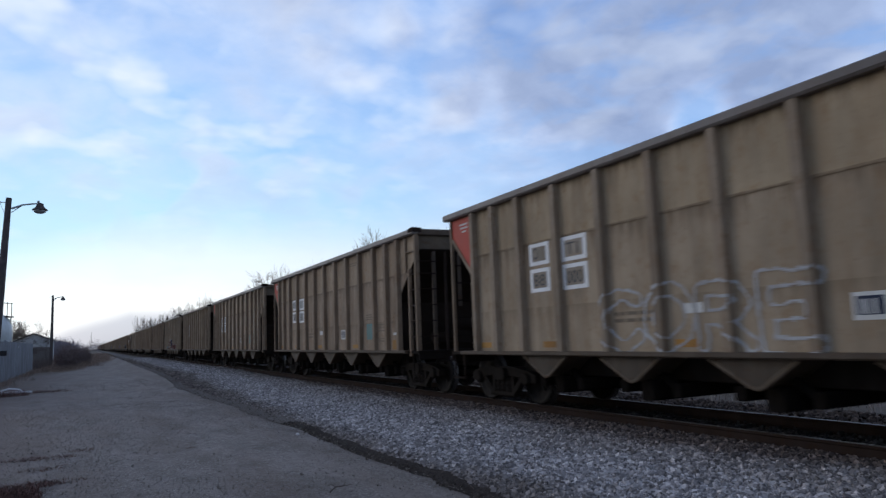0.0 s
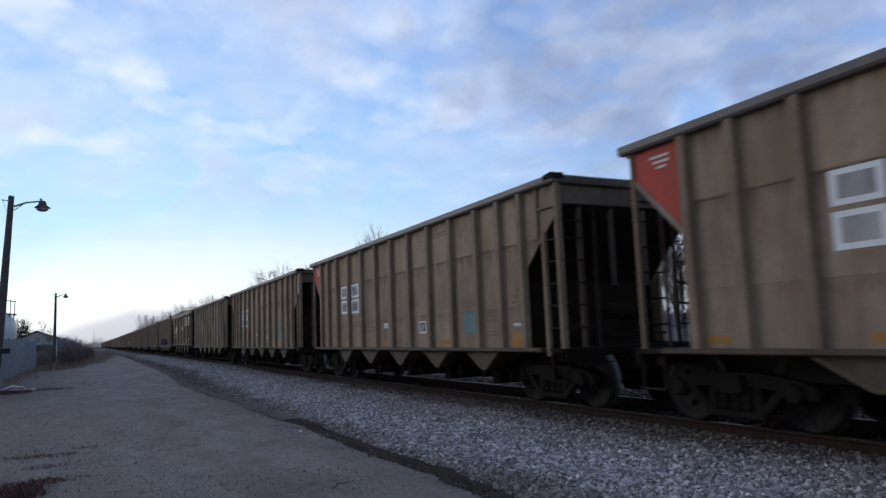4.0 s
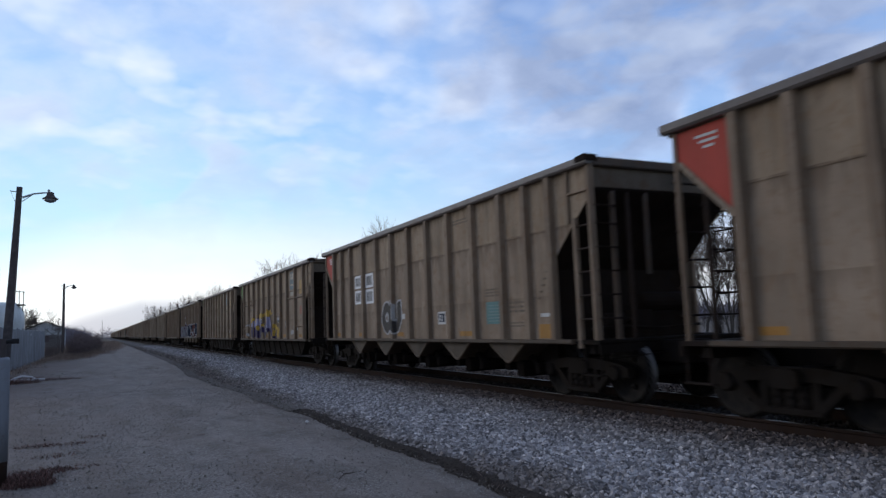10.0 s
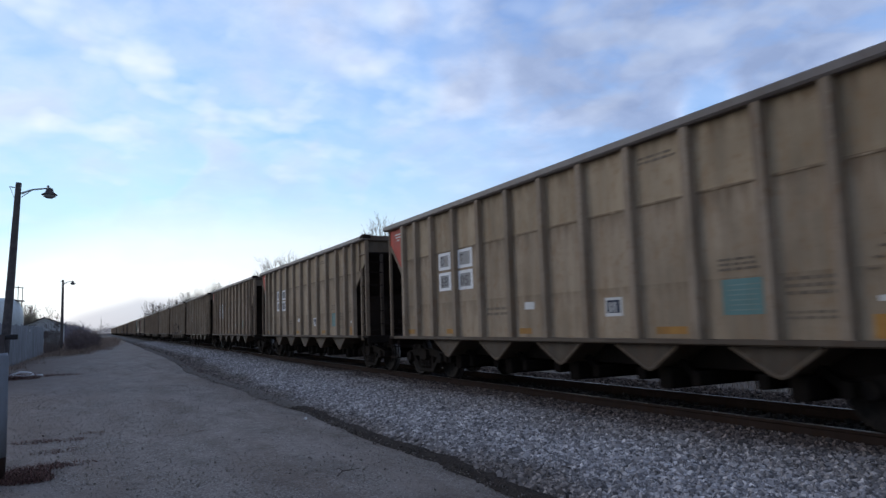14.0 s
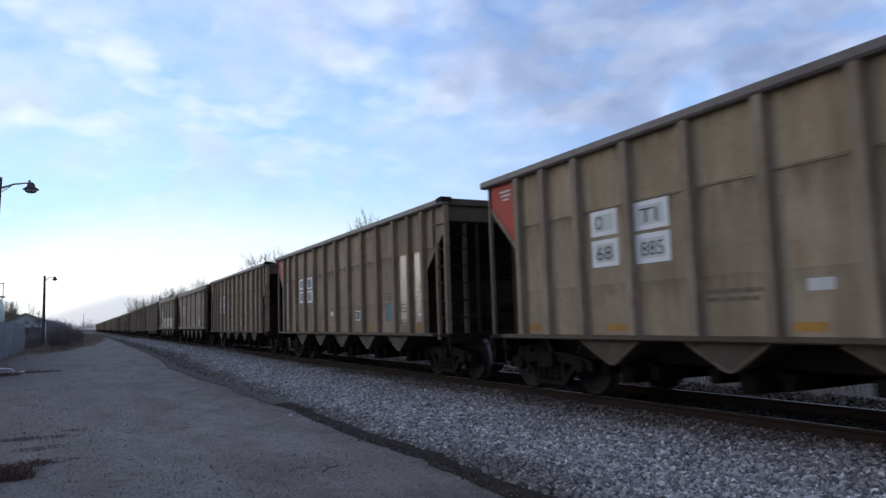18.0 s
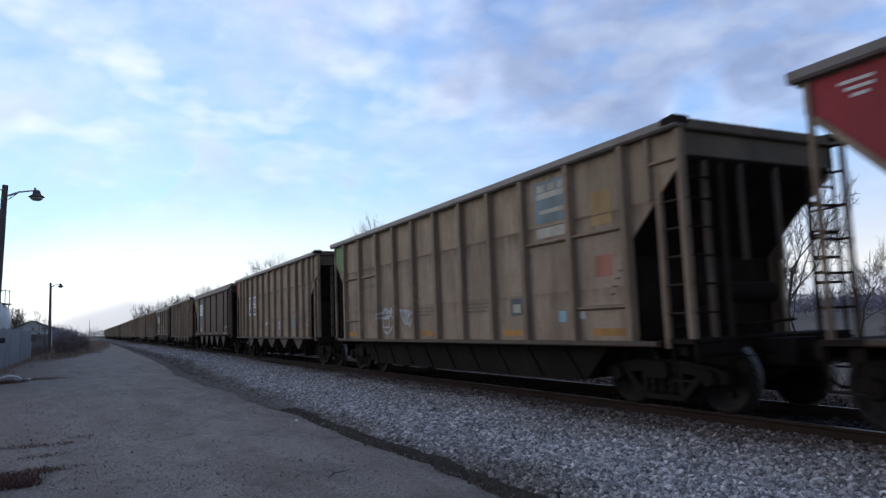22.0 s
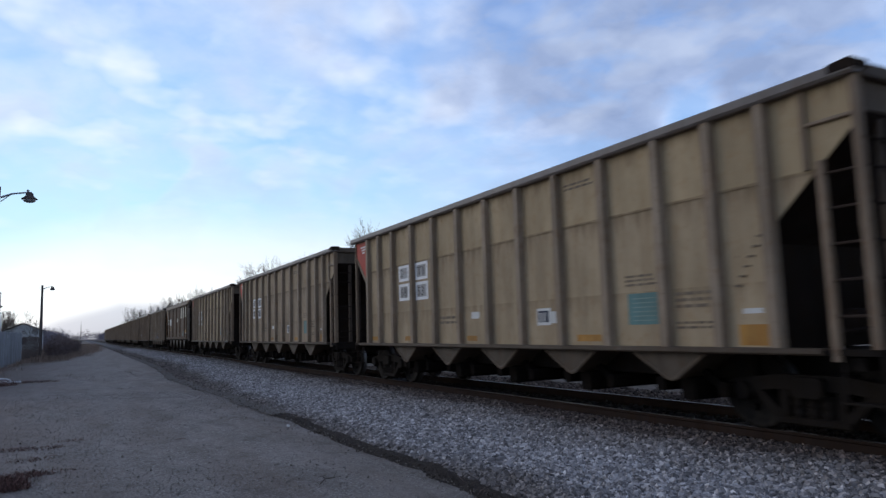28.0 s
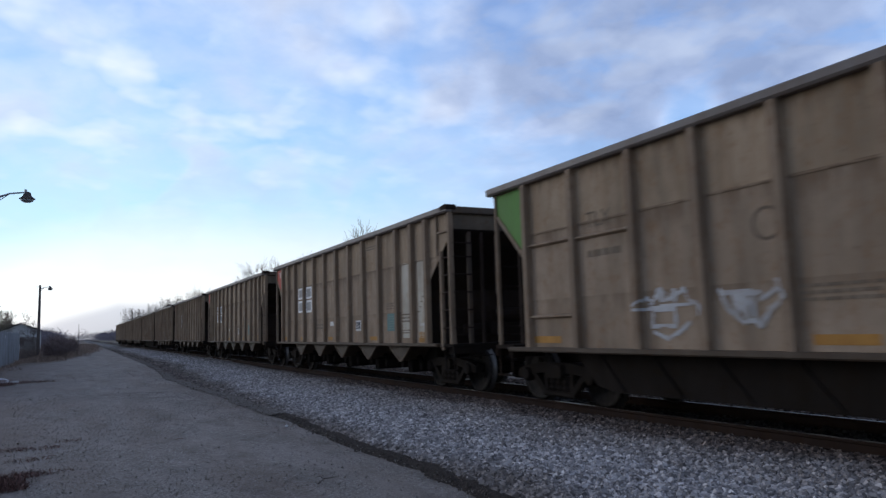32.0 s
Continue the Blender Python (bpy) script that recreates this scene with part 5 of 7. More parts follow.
def cloud_paint(car, kind, a0, a1, z0, z1, mat, seed, name="overpaint", share=0.5, cell=0.028):
    """An uneven smear of paint with a ragged edge."""
    s = Shape()
    index = {}
    lift = paint_lift(car)
    na, nz = int((a1 - a0) / cell), int((z1 - z0) / cell)

    def vert(i, j):
        k = (i, j)
        if k not in index:
            y = HALF - (a0 + i * cell)
            x = SHEET
            for c in RIBS[kind]:
                if abs(y - c) < RIB_HALF[kind]:
                    x = SHEET + RIB_OUT[kind]
            index[k] = len(index)
            s.v.append((-(x + lift), y, z0 + j * cell))
        return index[k]
    for i in range(na):
        for j in range(nz):
            u, v = 2 * (i + 0.5) / na - 1, 2 * (j + 0.5) / nz - 1
            if 1.0 - (u * u + v * v) * 0.9 + 1.3 * noise.noise((i * cell * 5.7 + seed, j * cell * 5.7, seed)) > share:
                s.f.append((vert(i, j), vert(i, j + 1), vert(i + 1, j + 1), vert(i + 1, j)))
    if s.f:
        tagged(part(name, s, mat, car), kind="stuff")


def hopper_car(kind, body_paint, corner_paint, label, chord=None, bay_paint=None):
    """One coal car on its trucks; its base lies on the rail heads at the car's middle."""
    # the last cars never come near: they go without small ironwork
    near_by = len(LEAD) < 2 * 47
    car = thing("hopper_car", label, "train car", "cars of the coal train")
    chord = chord or TAN_CHORD
    for sgn in (-1, 1):
        part("side_sheet", cached("sheet %s %d" % (kind, sgn), lambda: side_sheet(kind, sgn)), body_paint, car)
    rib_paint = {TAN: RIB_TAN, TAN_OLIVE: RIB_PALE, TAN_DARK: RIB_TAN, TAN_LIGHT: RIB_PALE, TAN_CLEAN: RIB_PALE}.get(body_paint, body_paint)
    if kind == "smooth":
        part("side_strip", cached("side strip", side_strip), body_paint, car)
        part("side_strip", cached("side strip", side_strip), body_paint, car, at=pose(0, 0, 0, 0, 0, 180))
    part("top_chord", cached("chord " + kind, lambda: top_chord(kind)), chord, car)
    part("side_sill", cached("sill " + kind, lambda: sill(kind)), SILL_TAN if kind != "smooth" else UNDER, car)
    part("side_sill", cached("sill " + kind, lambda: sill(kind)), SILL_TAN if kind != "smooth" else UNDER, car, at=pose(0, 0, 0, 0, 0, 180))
    if kind != "smooth":
        part("end_rib", cached("end rib", end_rib), rib_paint, car)
    for sgn in (0, 180):
        for y in RIBS[kind] if near_by or not sgn else ():
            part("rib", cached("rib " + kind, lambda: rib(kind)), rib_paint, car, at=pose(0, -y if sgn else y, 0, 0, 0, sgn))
    for e in (-1, 1):
        part("end_chord", cached("end chord %d" % e, lambda: end_chord(e)), END_BROWN, car, "coal-blackened end beam")
        if e < 0 and kind != "smooth":
            for sgn in (-1, 1):
                part("corner_cap", cached("cap %d" % sgn, lambda: Shape().prism([(-7.295, 3.81), (-7.295, 3.90), (-7.26, 3.925), (-7.16, 3.915), (-7.02, 3.903), (-7.02, 3.81)], 0, *sorted((sgn * 1.659, sgn * 1.42)))), END_GRIME_SHADE, car, "blackened corner cap")
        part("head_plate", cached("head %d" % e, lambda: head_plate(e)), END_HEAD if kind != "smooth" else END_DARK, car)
        # Slope, web and gear get a colour that includes the shade under the end.
        part("slope_sheet", cached("slope %d" % e, lambda: slope_sheet(e)), END_GRIME_SHADE, car, "sloping end sheet, dark with coal and painted-in shade")
        part("cross_web", cached("web %d" % e, lambda: cross_web(e)), END_GRIME_SHADE, car)
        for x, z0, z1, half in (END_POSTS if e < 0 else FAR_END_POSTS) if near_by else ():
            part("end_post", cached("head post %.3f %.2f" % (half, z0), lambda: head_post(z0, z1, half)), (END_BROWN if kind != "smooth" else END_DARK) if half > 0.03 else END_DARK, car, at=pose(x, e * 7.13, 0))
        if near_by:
            part("brake_gear", cached("end gear %d" % e, lambda: end_gear(e)), END_GRIME_SHADE, car)
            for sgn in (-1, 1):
                tagged(part("end_ladder", cached("end ladder", end_ladder), END_GRIME_SHADE, car, at=pose(sgn * 1.53, e * 7.21, 0) @ Matrix.Diagonal((-sgn, -e, 1, 1))), kind="stuff")
        part("end_platform", cached("platform %d" % e, lambda: platform(e)), UNDER if e < 0 else END_GRIME_SHADE, car)
        part("coupler", cached("coupler %d" % e, lambda: coupler(e)), TRUCK, car)
        if kind == "smooth":
            for sgn in (-1, 1):
                part("corner_gusset", cached("gusset %d %d" % (e, sgn), lambda: gusset(e, sgn)), END_DARK if e < 0 else body_paint, car)
        for sgn in (-1, 1):
            post = cached("post " + kind, lambda: corner_post(kind))
            post_paint = END_GRIME_SHADE if sgn > 0 else (RIB_TAN if kind != "smooth" else END_DARK) if e < 0 else RIB_TAN if kind != "smooth" else corner_paint or body_paint
            if kind == "smooth" and e < 0 and sgn < 0:
                post_paint = WORN_LADDER if body_paint is RUST_BROWN else END_BROWN
            part("corner_post", cached("far post " + kind, lambda: corner_post(kind, 3.77)) if kind != "smooth" else post, post_paint, car, at=pose(sgn * 1.53, e * (7.21 if e < 0 else 7.12), 0) @ Matrix.Diagonal((0.35 if sgn > 0 else 1 if e < 0 else 0.6, 0.35 if sgn > 0 else (0.7 if kind != "smooth" else 0.5) if e < 0 else 0.5, 1, 1)))
            if kind == "smooth" and e > 0 and sgn < 0 and near_by:
                for z in (1.42, 1.92, 2.42):
                    part("rung", cached("rung", rung), corner_paint or END_GRIME_SHADE, car, at=pose(sgn * 1.53, e * 6.72, z) @ Matrix.Diagonal((1, 2.1, 1, 1)))
            if e < 0 or sgn > 0:
                # ladder along the side
                open_side = kind == "smooth" and sgn < 0
                part("ladder_stile", post, post_paint, car, at=pose(sgn * 1.53, e * (6.62 if open_side else 6.78), 0) @ Matrix.Diagonal((0.7 if sgn < 0 else 0.35, 0.7 if sgn < 0 else 0.3, 0.875 if kind != "smooth" else 1.08, 1)))
                for z in () if not near_by else (1.20, 1.56, 2.01, 2.47, 2.94) if open_side else (1.35, 1.72, 2.09, 2.46, 2.83):
                    part("rung", cached("rung", rung), post_paint if open_side else END_GRIME_SHADE if sgn > 0 else END_DARK, car, at=pose(sgn * (1.57 if open_side else 1.53), e * (6.92 if open_side else 6.99), z) @ Matrix.Diagonal((1, 1.36 if open_side else 1, 1, 1)))
        truck(car, e)
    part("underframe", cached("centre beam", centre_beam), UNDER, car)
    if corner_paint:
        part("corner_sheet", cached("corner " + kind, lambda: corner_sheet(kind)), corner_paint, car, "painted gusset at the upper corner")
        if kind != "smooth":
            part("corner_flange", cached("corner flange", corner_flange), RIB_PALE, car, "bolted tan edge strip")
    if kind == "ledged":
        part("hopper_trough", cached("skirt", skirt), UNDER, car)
        for y0, y1, z in ((4.92, 6.12, 2.70), (3.59, 4.78, 2.68), (4.92, 6.12, 1.50), (-4.78, -3.59, 2.62), (-6.12, -4.92, 2.62), (-6.12, -4.92, 1.49)):
            part("ledge", cached("ledge %.2f %.2f" % (y0, z), lambda: ledge(y0, y1, z)), body_paint, car)
    else:
        for y in (4.2, 2.1, 0, -2.1, -4.2):
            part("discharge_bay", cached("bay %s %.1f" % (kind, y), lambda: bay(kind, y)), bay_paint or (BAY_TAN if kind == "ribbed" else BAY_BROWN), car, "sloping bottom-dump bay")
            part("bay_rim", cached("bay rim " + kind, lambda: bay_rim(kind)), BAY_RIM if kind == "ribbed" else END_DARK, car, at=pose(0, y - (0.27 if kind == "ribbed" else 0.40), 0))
            part("door_gear", cached("door gear", door_gear), SOOT_SHADE, car, at=pose(0, y - 0.30, 0))
    if kind != "smooth":
        part("sheet_seam", cached("seam", seam), body_paint, car)
        tagged(part("rib_bolts", cached("bolts " + kind, lambda: rib_bolts(kind)), rib_paint, car), kind="stuff")
    return car


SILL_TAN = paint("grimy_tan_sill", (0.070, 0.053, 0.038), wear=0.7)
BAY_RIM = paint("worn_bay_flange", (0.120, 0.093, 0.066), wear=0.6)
# Bay paints: grimy, and darkened in colour for the shade below the sill.
BAY_TAN = paint("shaded_grimy_tan_bay", (0.066, 0.051, 0.037), dirt=(0.018, 0.015, 0.012), wear=0.7)
BAY_BROWN = paint("shaded_grimy_brown_bay", (0.019, 0.0145, 0.012), dirt=(0.010, 0.008, 0.007), wear=0.7)


def corner_writing(car, mat=WHITE):
    s = Shape()
    for i, (a0, a1) in enumerate(((0.50, 0.86), (0.56, 0.86), (0.62, 0.80))):
        s.box(-(SHEET + 0.010), -(SHEET + 0.006), HALF - a1, HALF - a0, 3.60 - 0.075 * i, 3.635 - 0.075 * i)
    tagged(part("corner_dash", s, mat, car), kind="stuff")


def reporting_panels(car, text, inner):
    """Four white-bordered panels with dark characters on them."""
    for i, (a0, a1, z0, z1) in enumerate(((3.06, 3.64, 2.49, 2.87), (4.00, 4.64, 2.47, 2.87), (3.06, 3.64, 2.03, 2.43), (4.00, 4.64, 2.01, 2.42))):
        patch(car, a0, a1, z0, z1, BRIGHT_WHITE, "white_panel")
        patch(car, a0 + 0.085, a1 - 0.085, z0 + 0.065, z1 - 0.065, inner, "white_panel", lift=0.006)
        if text[i]:
            lettering(car, text[i], a0 + 0.11, z0 + 0.10, 0.20, MARK, lift=0.011, width=min(a1 - a0 - 0.22, 0.17 * len(text[i])))


def ribbed_marks(car, box=TEAL, tag=True, oranges=True):
    """Stencils, inspection plates and reflectors common to the ribbed cars."""
    patch(car, 11.03, 11.64, 1.32, 1.75, box, "data_panel", "coloured data panel with fine writing")
    s = Shape()
    for i in range(6):
        s.box(-(SHEET + 0.008), -(SHEET + 0.004), HALF - 11.56, HALF - 11.12, 1.37 + 0.06 * i, 1.385 + 0.06 * i)
    tagged(part("stencil_writing", s, TEAL_LINE if box is TEAL else CYAN, car), kind="stuff")
    patch(car, 8.80, 9.18, 1.35, 1.63, WHITE, "inspection_plate", "white-framed dark inspection stencil")
    patch(car, 8.84, 9.13, 1.40, 1.59, NAVY, "inspection_plate", lift=0.007)
    patch(car, 8.90, 8.94, 1.41, 1.56, WHITE, "inspection_plate", lift=0.010)
    patch(car, 9.00, 9.04, 1.41, 1.56, WHITE, "inspection_plate", lift=0.010)
    if tag:
        patch(car, 6.56, 6.86, 1.52, 1.65, WHITE, "tag_plate", "small white tag")
    patch(car, 12.95, 13.22, 1.415, 1.475, WHITE, "tag_plate", "small white tag")
    if oranges:
        patch(car, 12.88, 13.43, 1.05, 1.29, ORANGE, "reflector_patch", "dull orange patch")
        for a0, a1 in ((1.25, 1.62), (3.35, 3.72), (6.35, 6.75), (9.85, 10.42)):
            patch(car, a0, a1, 1.09, 1.19, ORANGE, "reflector_patch")
    bars(car, 11.0, 11.62, 1.84, 2.02, 3)
    bars(car, 11.92, 12.55, 1.50, 1.74, 3)
    bars(car, 11.92, 12.50, 1.24, 1.36, 2)
    bars(car, 5.2, 6.0, 1.42, 1.62, 2)
    bars(car, 9.7, 10.4, 3.45, 3.58, 2)
    s = Shape()
    for i in range(6):
        z = 2.28 - 0.11 * i
        s.box(-(SHEET + 0.02), -SHEET, HALF - 13.30 + 0.07 * i, HALF - 13.22 + 0.07 * i, z, z + 0.022)
    tagged(part("bolt_row", s, FAINT, car), kind="stuff")


def shiny_strips(car, far_end):
    for a0, a1 in (((1.38, 1.72), (2.22, 2.62)) if far_end else ((12.0, 12.38), (12.84, 13.24))):
        patch(car, a0, a1, 1.25, 2.90, SILVER, "repair_plate", "bare metal repair plate catching the sky")


def ribbed(look_label, body=None, corner=None, text=("C", "TX", "68", "5"), box=None, panels=True, inner=None):
    car = hopper_car("ribbed", body or TAN, corner or RED, look_label)
    corner_writing(car)
    if panels:
        reporting_panels(car, text, inner or PANEL_GREY)
    ribbed_marks(car, box or TEAL)
    return car


def ledged(look_label, logo=True, body=None):
    car = hopper_car("ledged", body or TAN, GREEN, look_label)
    for a0, a1 in ((1.05, 1.95), (6.3, 7.0), (9.9, 10.55), (12.5, 13.5)):
        patch(car, a0, a1, 1.06, 1.17, ORANGE, "reflector_patch")
    patch(car, 10.2, 10.6, 1.42, 1.72, GREY_PATCH, "inspection_plate", "dark inspection stencil")
    patch(car, 10.28, 10.52, 1.47, 1.62, CREAM, "inspection_plate", lift=0.007)
    bars(car, 6.2, 7.1, 1.50, 1.72, 3)
    bars(car, 8.6, 9.4, 1.50, 1.72, 3)
    lettering(car, "TLX", 2.72, 2.80, 0.24, FAINT, width=0.55)
    bars(car, 2.72, 3.5, 2.30, 2.50, 1)
    ring = Shape()
    for k in range(16):
        t0, t1 = 2 * math.pi * k / 16, 2 * math.pi * (k + 1) / 16
        ring.add([(-(SHEET + 0.006), HALF - 5.85 + r * math.cos(t), 2.42 + r * math.sin(t)) for r, t in ((0.16, t0), (0.20, t0), (0.20, t1), (0.16, t1))], [(0, 1, 2, 3)])
    part("round_stencil", ring, FAINT, car)
    patch(car, 12.1, 12.32, 1.32, 1.44, WHITE, "tag_plate")
    if logo:
        patch(car, 11.12, 12.06, 2.95, 3.66, LOGO_BLUE, "logo_panel", "faded blue panel with pale shapes")
        for a0, a1, z0, z1 in ((11.2, 11.98, 3.36, 3.46), (11.24, 11.95, 3.10, 3.17), (11.22, 11.44, 3.48, 3.60), (11.52, 11.72, 3.48, 3.60), (11.8, 11.95, 3.48, 3.60)):
            patch(car, a0, a1, z0, z1, CREAM, "logo_shape", lift=0.008)
        patch(car, 11.16, 12.04, 2.70, 2.90, CREAM, "logo_panel")
        patch(car, 12.62, 13.08, 2.72, 3.24, FADED_ORANGE, "faded_square", "sun-faded orange square")
        patch(car, 12.64, 13.02, 1.94, 2.26, FADED_RED, "faded_square", "sun-faded red square")
        patch(car, 11.65, 11.85, 1.28, 1.46, CYAN, "tag_plate")
    s = Shape()
    for i in range(5):
        s.box(-(SHEET + 0.02), -SHEET, HALF - 13.3 + 0.07 * i, HALF - 13.22 + 0.07 * i, 2.1 - 0.11 * i, 2.122 - 0.11 * i)
    tagged(part("bolt_row", s, FAINT, car), kind="stuff")
    return car


def smooth(look_label, body, corner, chord=None, reflectors=True):
    car = hopper_car("smooth", body, corner, look_label, chord or body)
    for a0, a1 in ((1.25, 1.75), (4.7, 5.1), (7.4, 8.0), (9.7, 10.3)) if reflectors else ():
        patch(car, a0, a1, 1.17, 1.25, ORANGE, "reflector_patch", base=1.61)
    patch(car, 12.72, 13.0, 1.54, 1.60, WHITE, "tag_plate", "small white tag")
    # hinge studs beside the ribs
    s = Shape()
    for a in (3.80, 5.95, 8.5, 11.0):
        for i in range(8):
            s.box(-(SHEET + 0.012), -SHEET, HALF - a - 0.06, HALF - a + 0.06, 2.22 + 0.175 * i, 2.25 + 0.175 * i)
    tagged(part("door_studs", s, END_BROWN, car), kind="stuff")
    return car


PLAIN_TAN = "weathered tan ribbed steel coal hopper car with a red corner"


def make_train():
    cars = []
    random.seed(11)
    for k in range(CARS):
        if k == 1:
            c = ribbed("tan ribbed coal hopper car with pale outlined graffiti", text=("O", "TI", "88", "000"), inner=PANEL_TAN, body=TAN_OLIVE)
            graffiti(c, "ribbed", "CORE", 4.9, 8.55, 1.02, 1.98, [(0.070, None), (0.108, PALE_SPRAY)], seed=3, gap=-0.04)
        elif k == 3:
            c = ribbed("tan ribbed coal hopper car with bare metal repair plates", text=("", "", "", ""))
            shiny_strips(c, False)
            patch(c, 1.4, 1.55, 1.3, 2.6, SILVER, "repair_plate")
        elif k == 4:
            c = ribbed("tan ribbed coal hopper car with white tags beside a teal panel", text=("O", "TI", "68", "53"))
            patch(c, 8.92, 9.18, 1.68, 1.86, WHITE, "tag_plate")
            patch(c, 12.06, 12.36, 1.26, 1.46, WHITE, "tag_plate")
            patch(c, 13.25, 13.42, 1.38, 1.46, RED, "tag_plate")
        elif k == 5:
            c = ribbed("tan ribbed coal hopper car with large red and navy graffiti", text=("O", "TX", "68", "677"), inner=PANEL_TAN, body=TAN_OLIVE)
            graffiti(c, "ribbed", "S", 4.66, 5.50, 1.03, 1.90, [(0.090, RED_SPRAY), (0.118, PALE_SPRAY)], seed=4, rough=0.5)
            graffiti(c, "ribbed", "M", 5.30, 6.62, 1.03, 2.00, [(0.105, RED_SPRAY), (0.132, PALE_SPRAY)], seed=14, rough=0.5)
            graffiti(c, "ribbed", "E", 6.34, 7.12, 1.12, 1.96, [(0.095, NAVY), (0.125, PALE_SPRAY)], seed=5, rough=0.5)
            graffiti(c, "ribbed", "I", 6.86, 7.84, 1.02, 2.05, [(0.19, NAVY), (0.225, PALE_SPRAY)], seed=55, lean=0.18, rough=0.5)
            cloud_paint(c, "ribbed", 7.55, 8.3, 1.25, 1.88, PALE_SPRAY, 4.2, share=0.35)
            graffiti(c, "ribbed", "_", 7.30, 8.50, 1.02, 1.46, [(0.12, RED_SPRAY), (0.15, PALE_SPRAY)], seed=6)
            graffiti(c, "ribbed", "K", 8.16, 8.78, 1.12, 1.72, [(0.075, RED_SPRAY), (0.11, PALE_SPRAY)], seed=36)
            graffiti(c, "ribbed", "__", 8.7, 11.2, 1.02, 1.50, [(0.12, RED_SPRAY), (0.15, PALE_SPRAY)], seed=37)
            cloud_paint(c, "ribbed", 2.9, 4.6, 1.08, 1.5, LOGO_BLUE, 9.0, share=0.75)
        elif k in (6, 45):
            c = ribbed("tan ribbed coal hopper car with two pale strips near its end", text=("", "", "", ""), box=CYAN if k == 6 else TEAL)
            for a0, a1 in ((11.98, 12.36), (12.84, 13.20)):
                patch(c, a0, a1, 1.15, 2.90, CREAM, "repair_plate", "pale primed repair strip")
        elif k == 9:
            c = ribbed("tan ribbed coal hopper car with bright repair plates at its end", text=("C", "TX", "68", "775"), body=TAN_OLIVE)
            shiny_strips(c, True)
        elif k in (10, 42):
            c = smooth("dark brown smooth-sided coal hopper car with white patches", RUST_BROWN, ORANGE_BROWN, TAN_BROWN, reflectors=k == 10)
            for a0, a1, t in ((1.63, 2.30, "FL" if k == 10 else "E"), (2.80, 3.54, "CA" if k == 10 else "U")):
                patch(c, a0, a1, 2.28, 2.78, WHITE, "white_panel")
                lettering(c, t, a0 + 0.1, 2.38, 0.28, GREY_PATCH, width=0.2 * len(t))
            for a, t in ((1.74, "36"), (2.92, "00"), (4.12, "05" if k == 10 else "50")):
                lettering(c, t, a, 1.84, 0.34, YELLOW if k == 10 else FADED_ORANGE, width=0.55)
            patch(c, 1.78, 2.24, 1.55, 1.78, ORANGE, "faded_square")
            for a0, a1, z0, z1 in ((9.70, 10.36, 2.70, 3.50), (11.05, 11.50, 2.72, 3.46), (12.22, 12.84, 2.74, 3.50), (7.45, 8.05, 2.44, 2.74)):
                patch(c, a0, a1, z0, z1, CREAM, "overpaint_patch", "pale overpainted patch")
            patch(c, 12.30, 12.78, 1.58, 1.82, ORANGE, "faded_square")
            patch(c, 11.1, 11.65, 1.34, 1.74, GREY_PATCH, "data_panel")
            patch(c, 10.85, 11.02, 1.40, 1.54, TEAL, "tag_plate")
            patch(c, 8.9, 9.2, 1.34, 1.60, CREAM, "inspection_plate")
            patch(c, 8.93, 9.17, 1.37, 1.56, GREY_BROWN, "inspection_plate", lift=0.007)
        elif k == 11:
            c = ribbed("tan ribbed coal hopper car covered in black bubble graffiti", text=("CI", "TX", "68", "702"))
            for n, (ch, b0, b1, top) in enumerate((("u", 2.02, 3.46, 2.05), ("A", 3.42, 4.94, 2.0), ("b", 4.95, 6.2, 1.98), ("n", 6.1, 7.14, 1.95), ("O", 7.08, 8.42, 2.16), ("8", 8.30, 9.4, 1.98), ("j", 9.1, 10.2, 2.10), ("b", 10.1, 12.0, 1.96))):
                graffiti(c, "ribbed", ch, b0, b1, 1.02, top, [(0.20, DULL_BLACK), (0.245, PALE_SPRAY)], seed=8 + n, label="black bubble graffiti with white outlines")
            patch(c, 10.92, 11.66, 1.33, 1.82, BLUE, "data_panel", "bright blue panel", lift=0.045)
            patch(c, 12.2, 12.4, 1.25, 1.42, WHITE, "tag_plate")
        elif k == 13:
            c = ribbed("tan ribbed coal hopper car with violet graffiti", text=("O", "TI", "68", "582"))
            for n, (ch, b0, b1, z0, top) in enumerate((("A", 4.95, 5.80, 1.22, 1.90), ("I", 5.50, 6.22, 1.12, 1.96), ("O", 6.05, 7.05, 1.20, 1.98), ("J", 6.85, 7.66, 1.20, 2.02))):
                graffiti(c, "ribbed", ch, b0, b1, z0, top, [(0.100, PURPLE), (0.142, PALE_SPRAY)], seed=9 + n, rough=0.6)
            graffiti(c, "ribbed", "S~u~", 7.5, 9.2, 1.75, 2.16, [(0.026, PALE_SPRAY)], seed=39)
            graffiti(c, "ribbed", "OnK", 1.88, 2.52, 1.83, 2.06, [(0.020, PALE_SPRAY)], cell=0.018, seed=10)
        elif k == 15:
            c = ribbed("tan ribbed coal hopper car with a small black and white tag")
            graffiti(c, "ribbed", "Ou", 5.35, 6.6, 1.12, 2.04, [(0.13, DULL_BLACK), (0.185, PALE_SPRAY)], seed=11)
        elif k == 16:
            c = ledged("pale tan coal hopper car with ledges and blue and yellow graffiti")
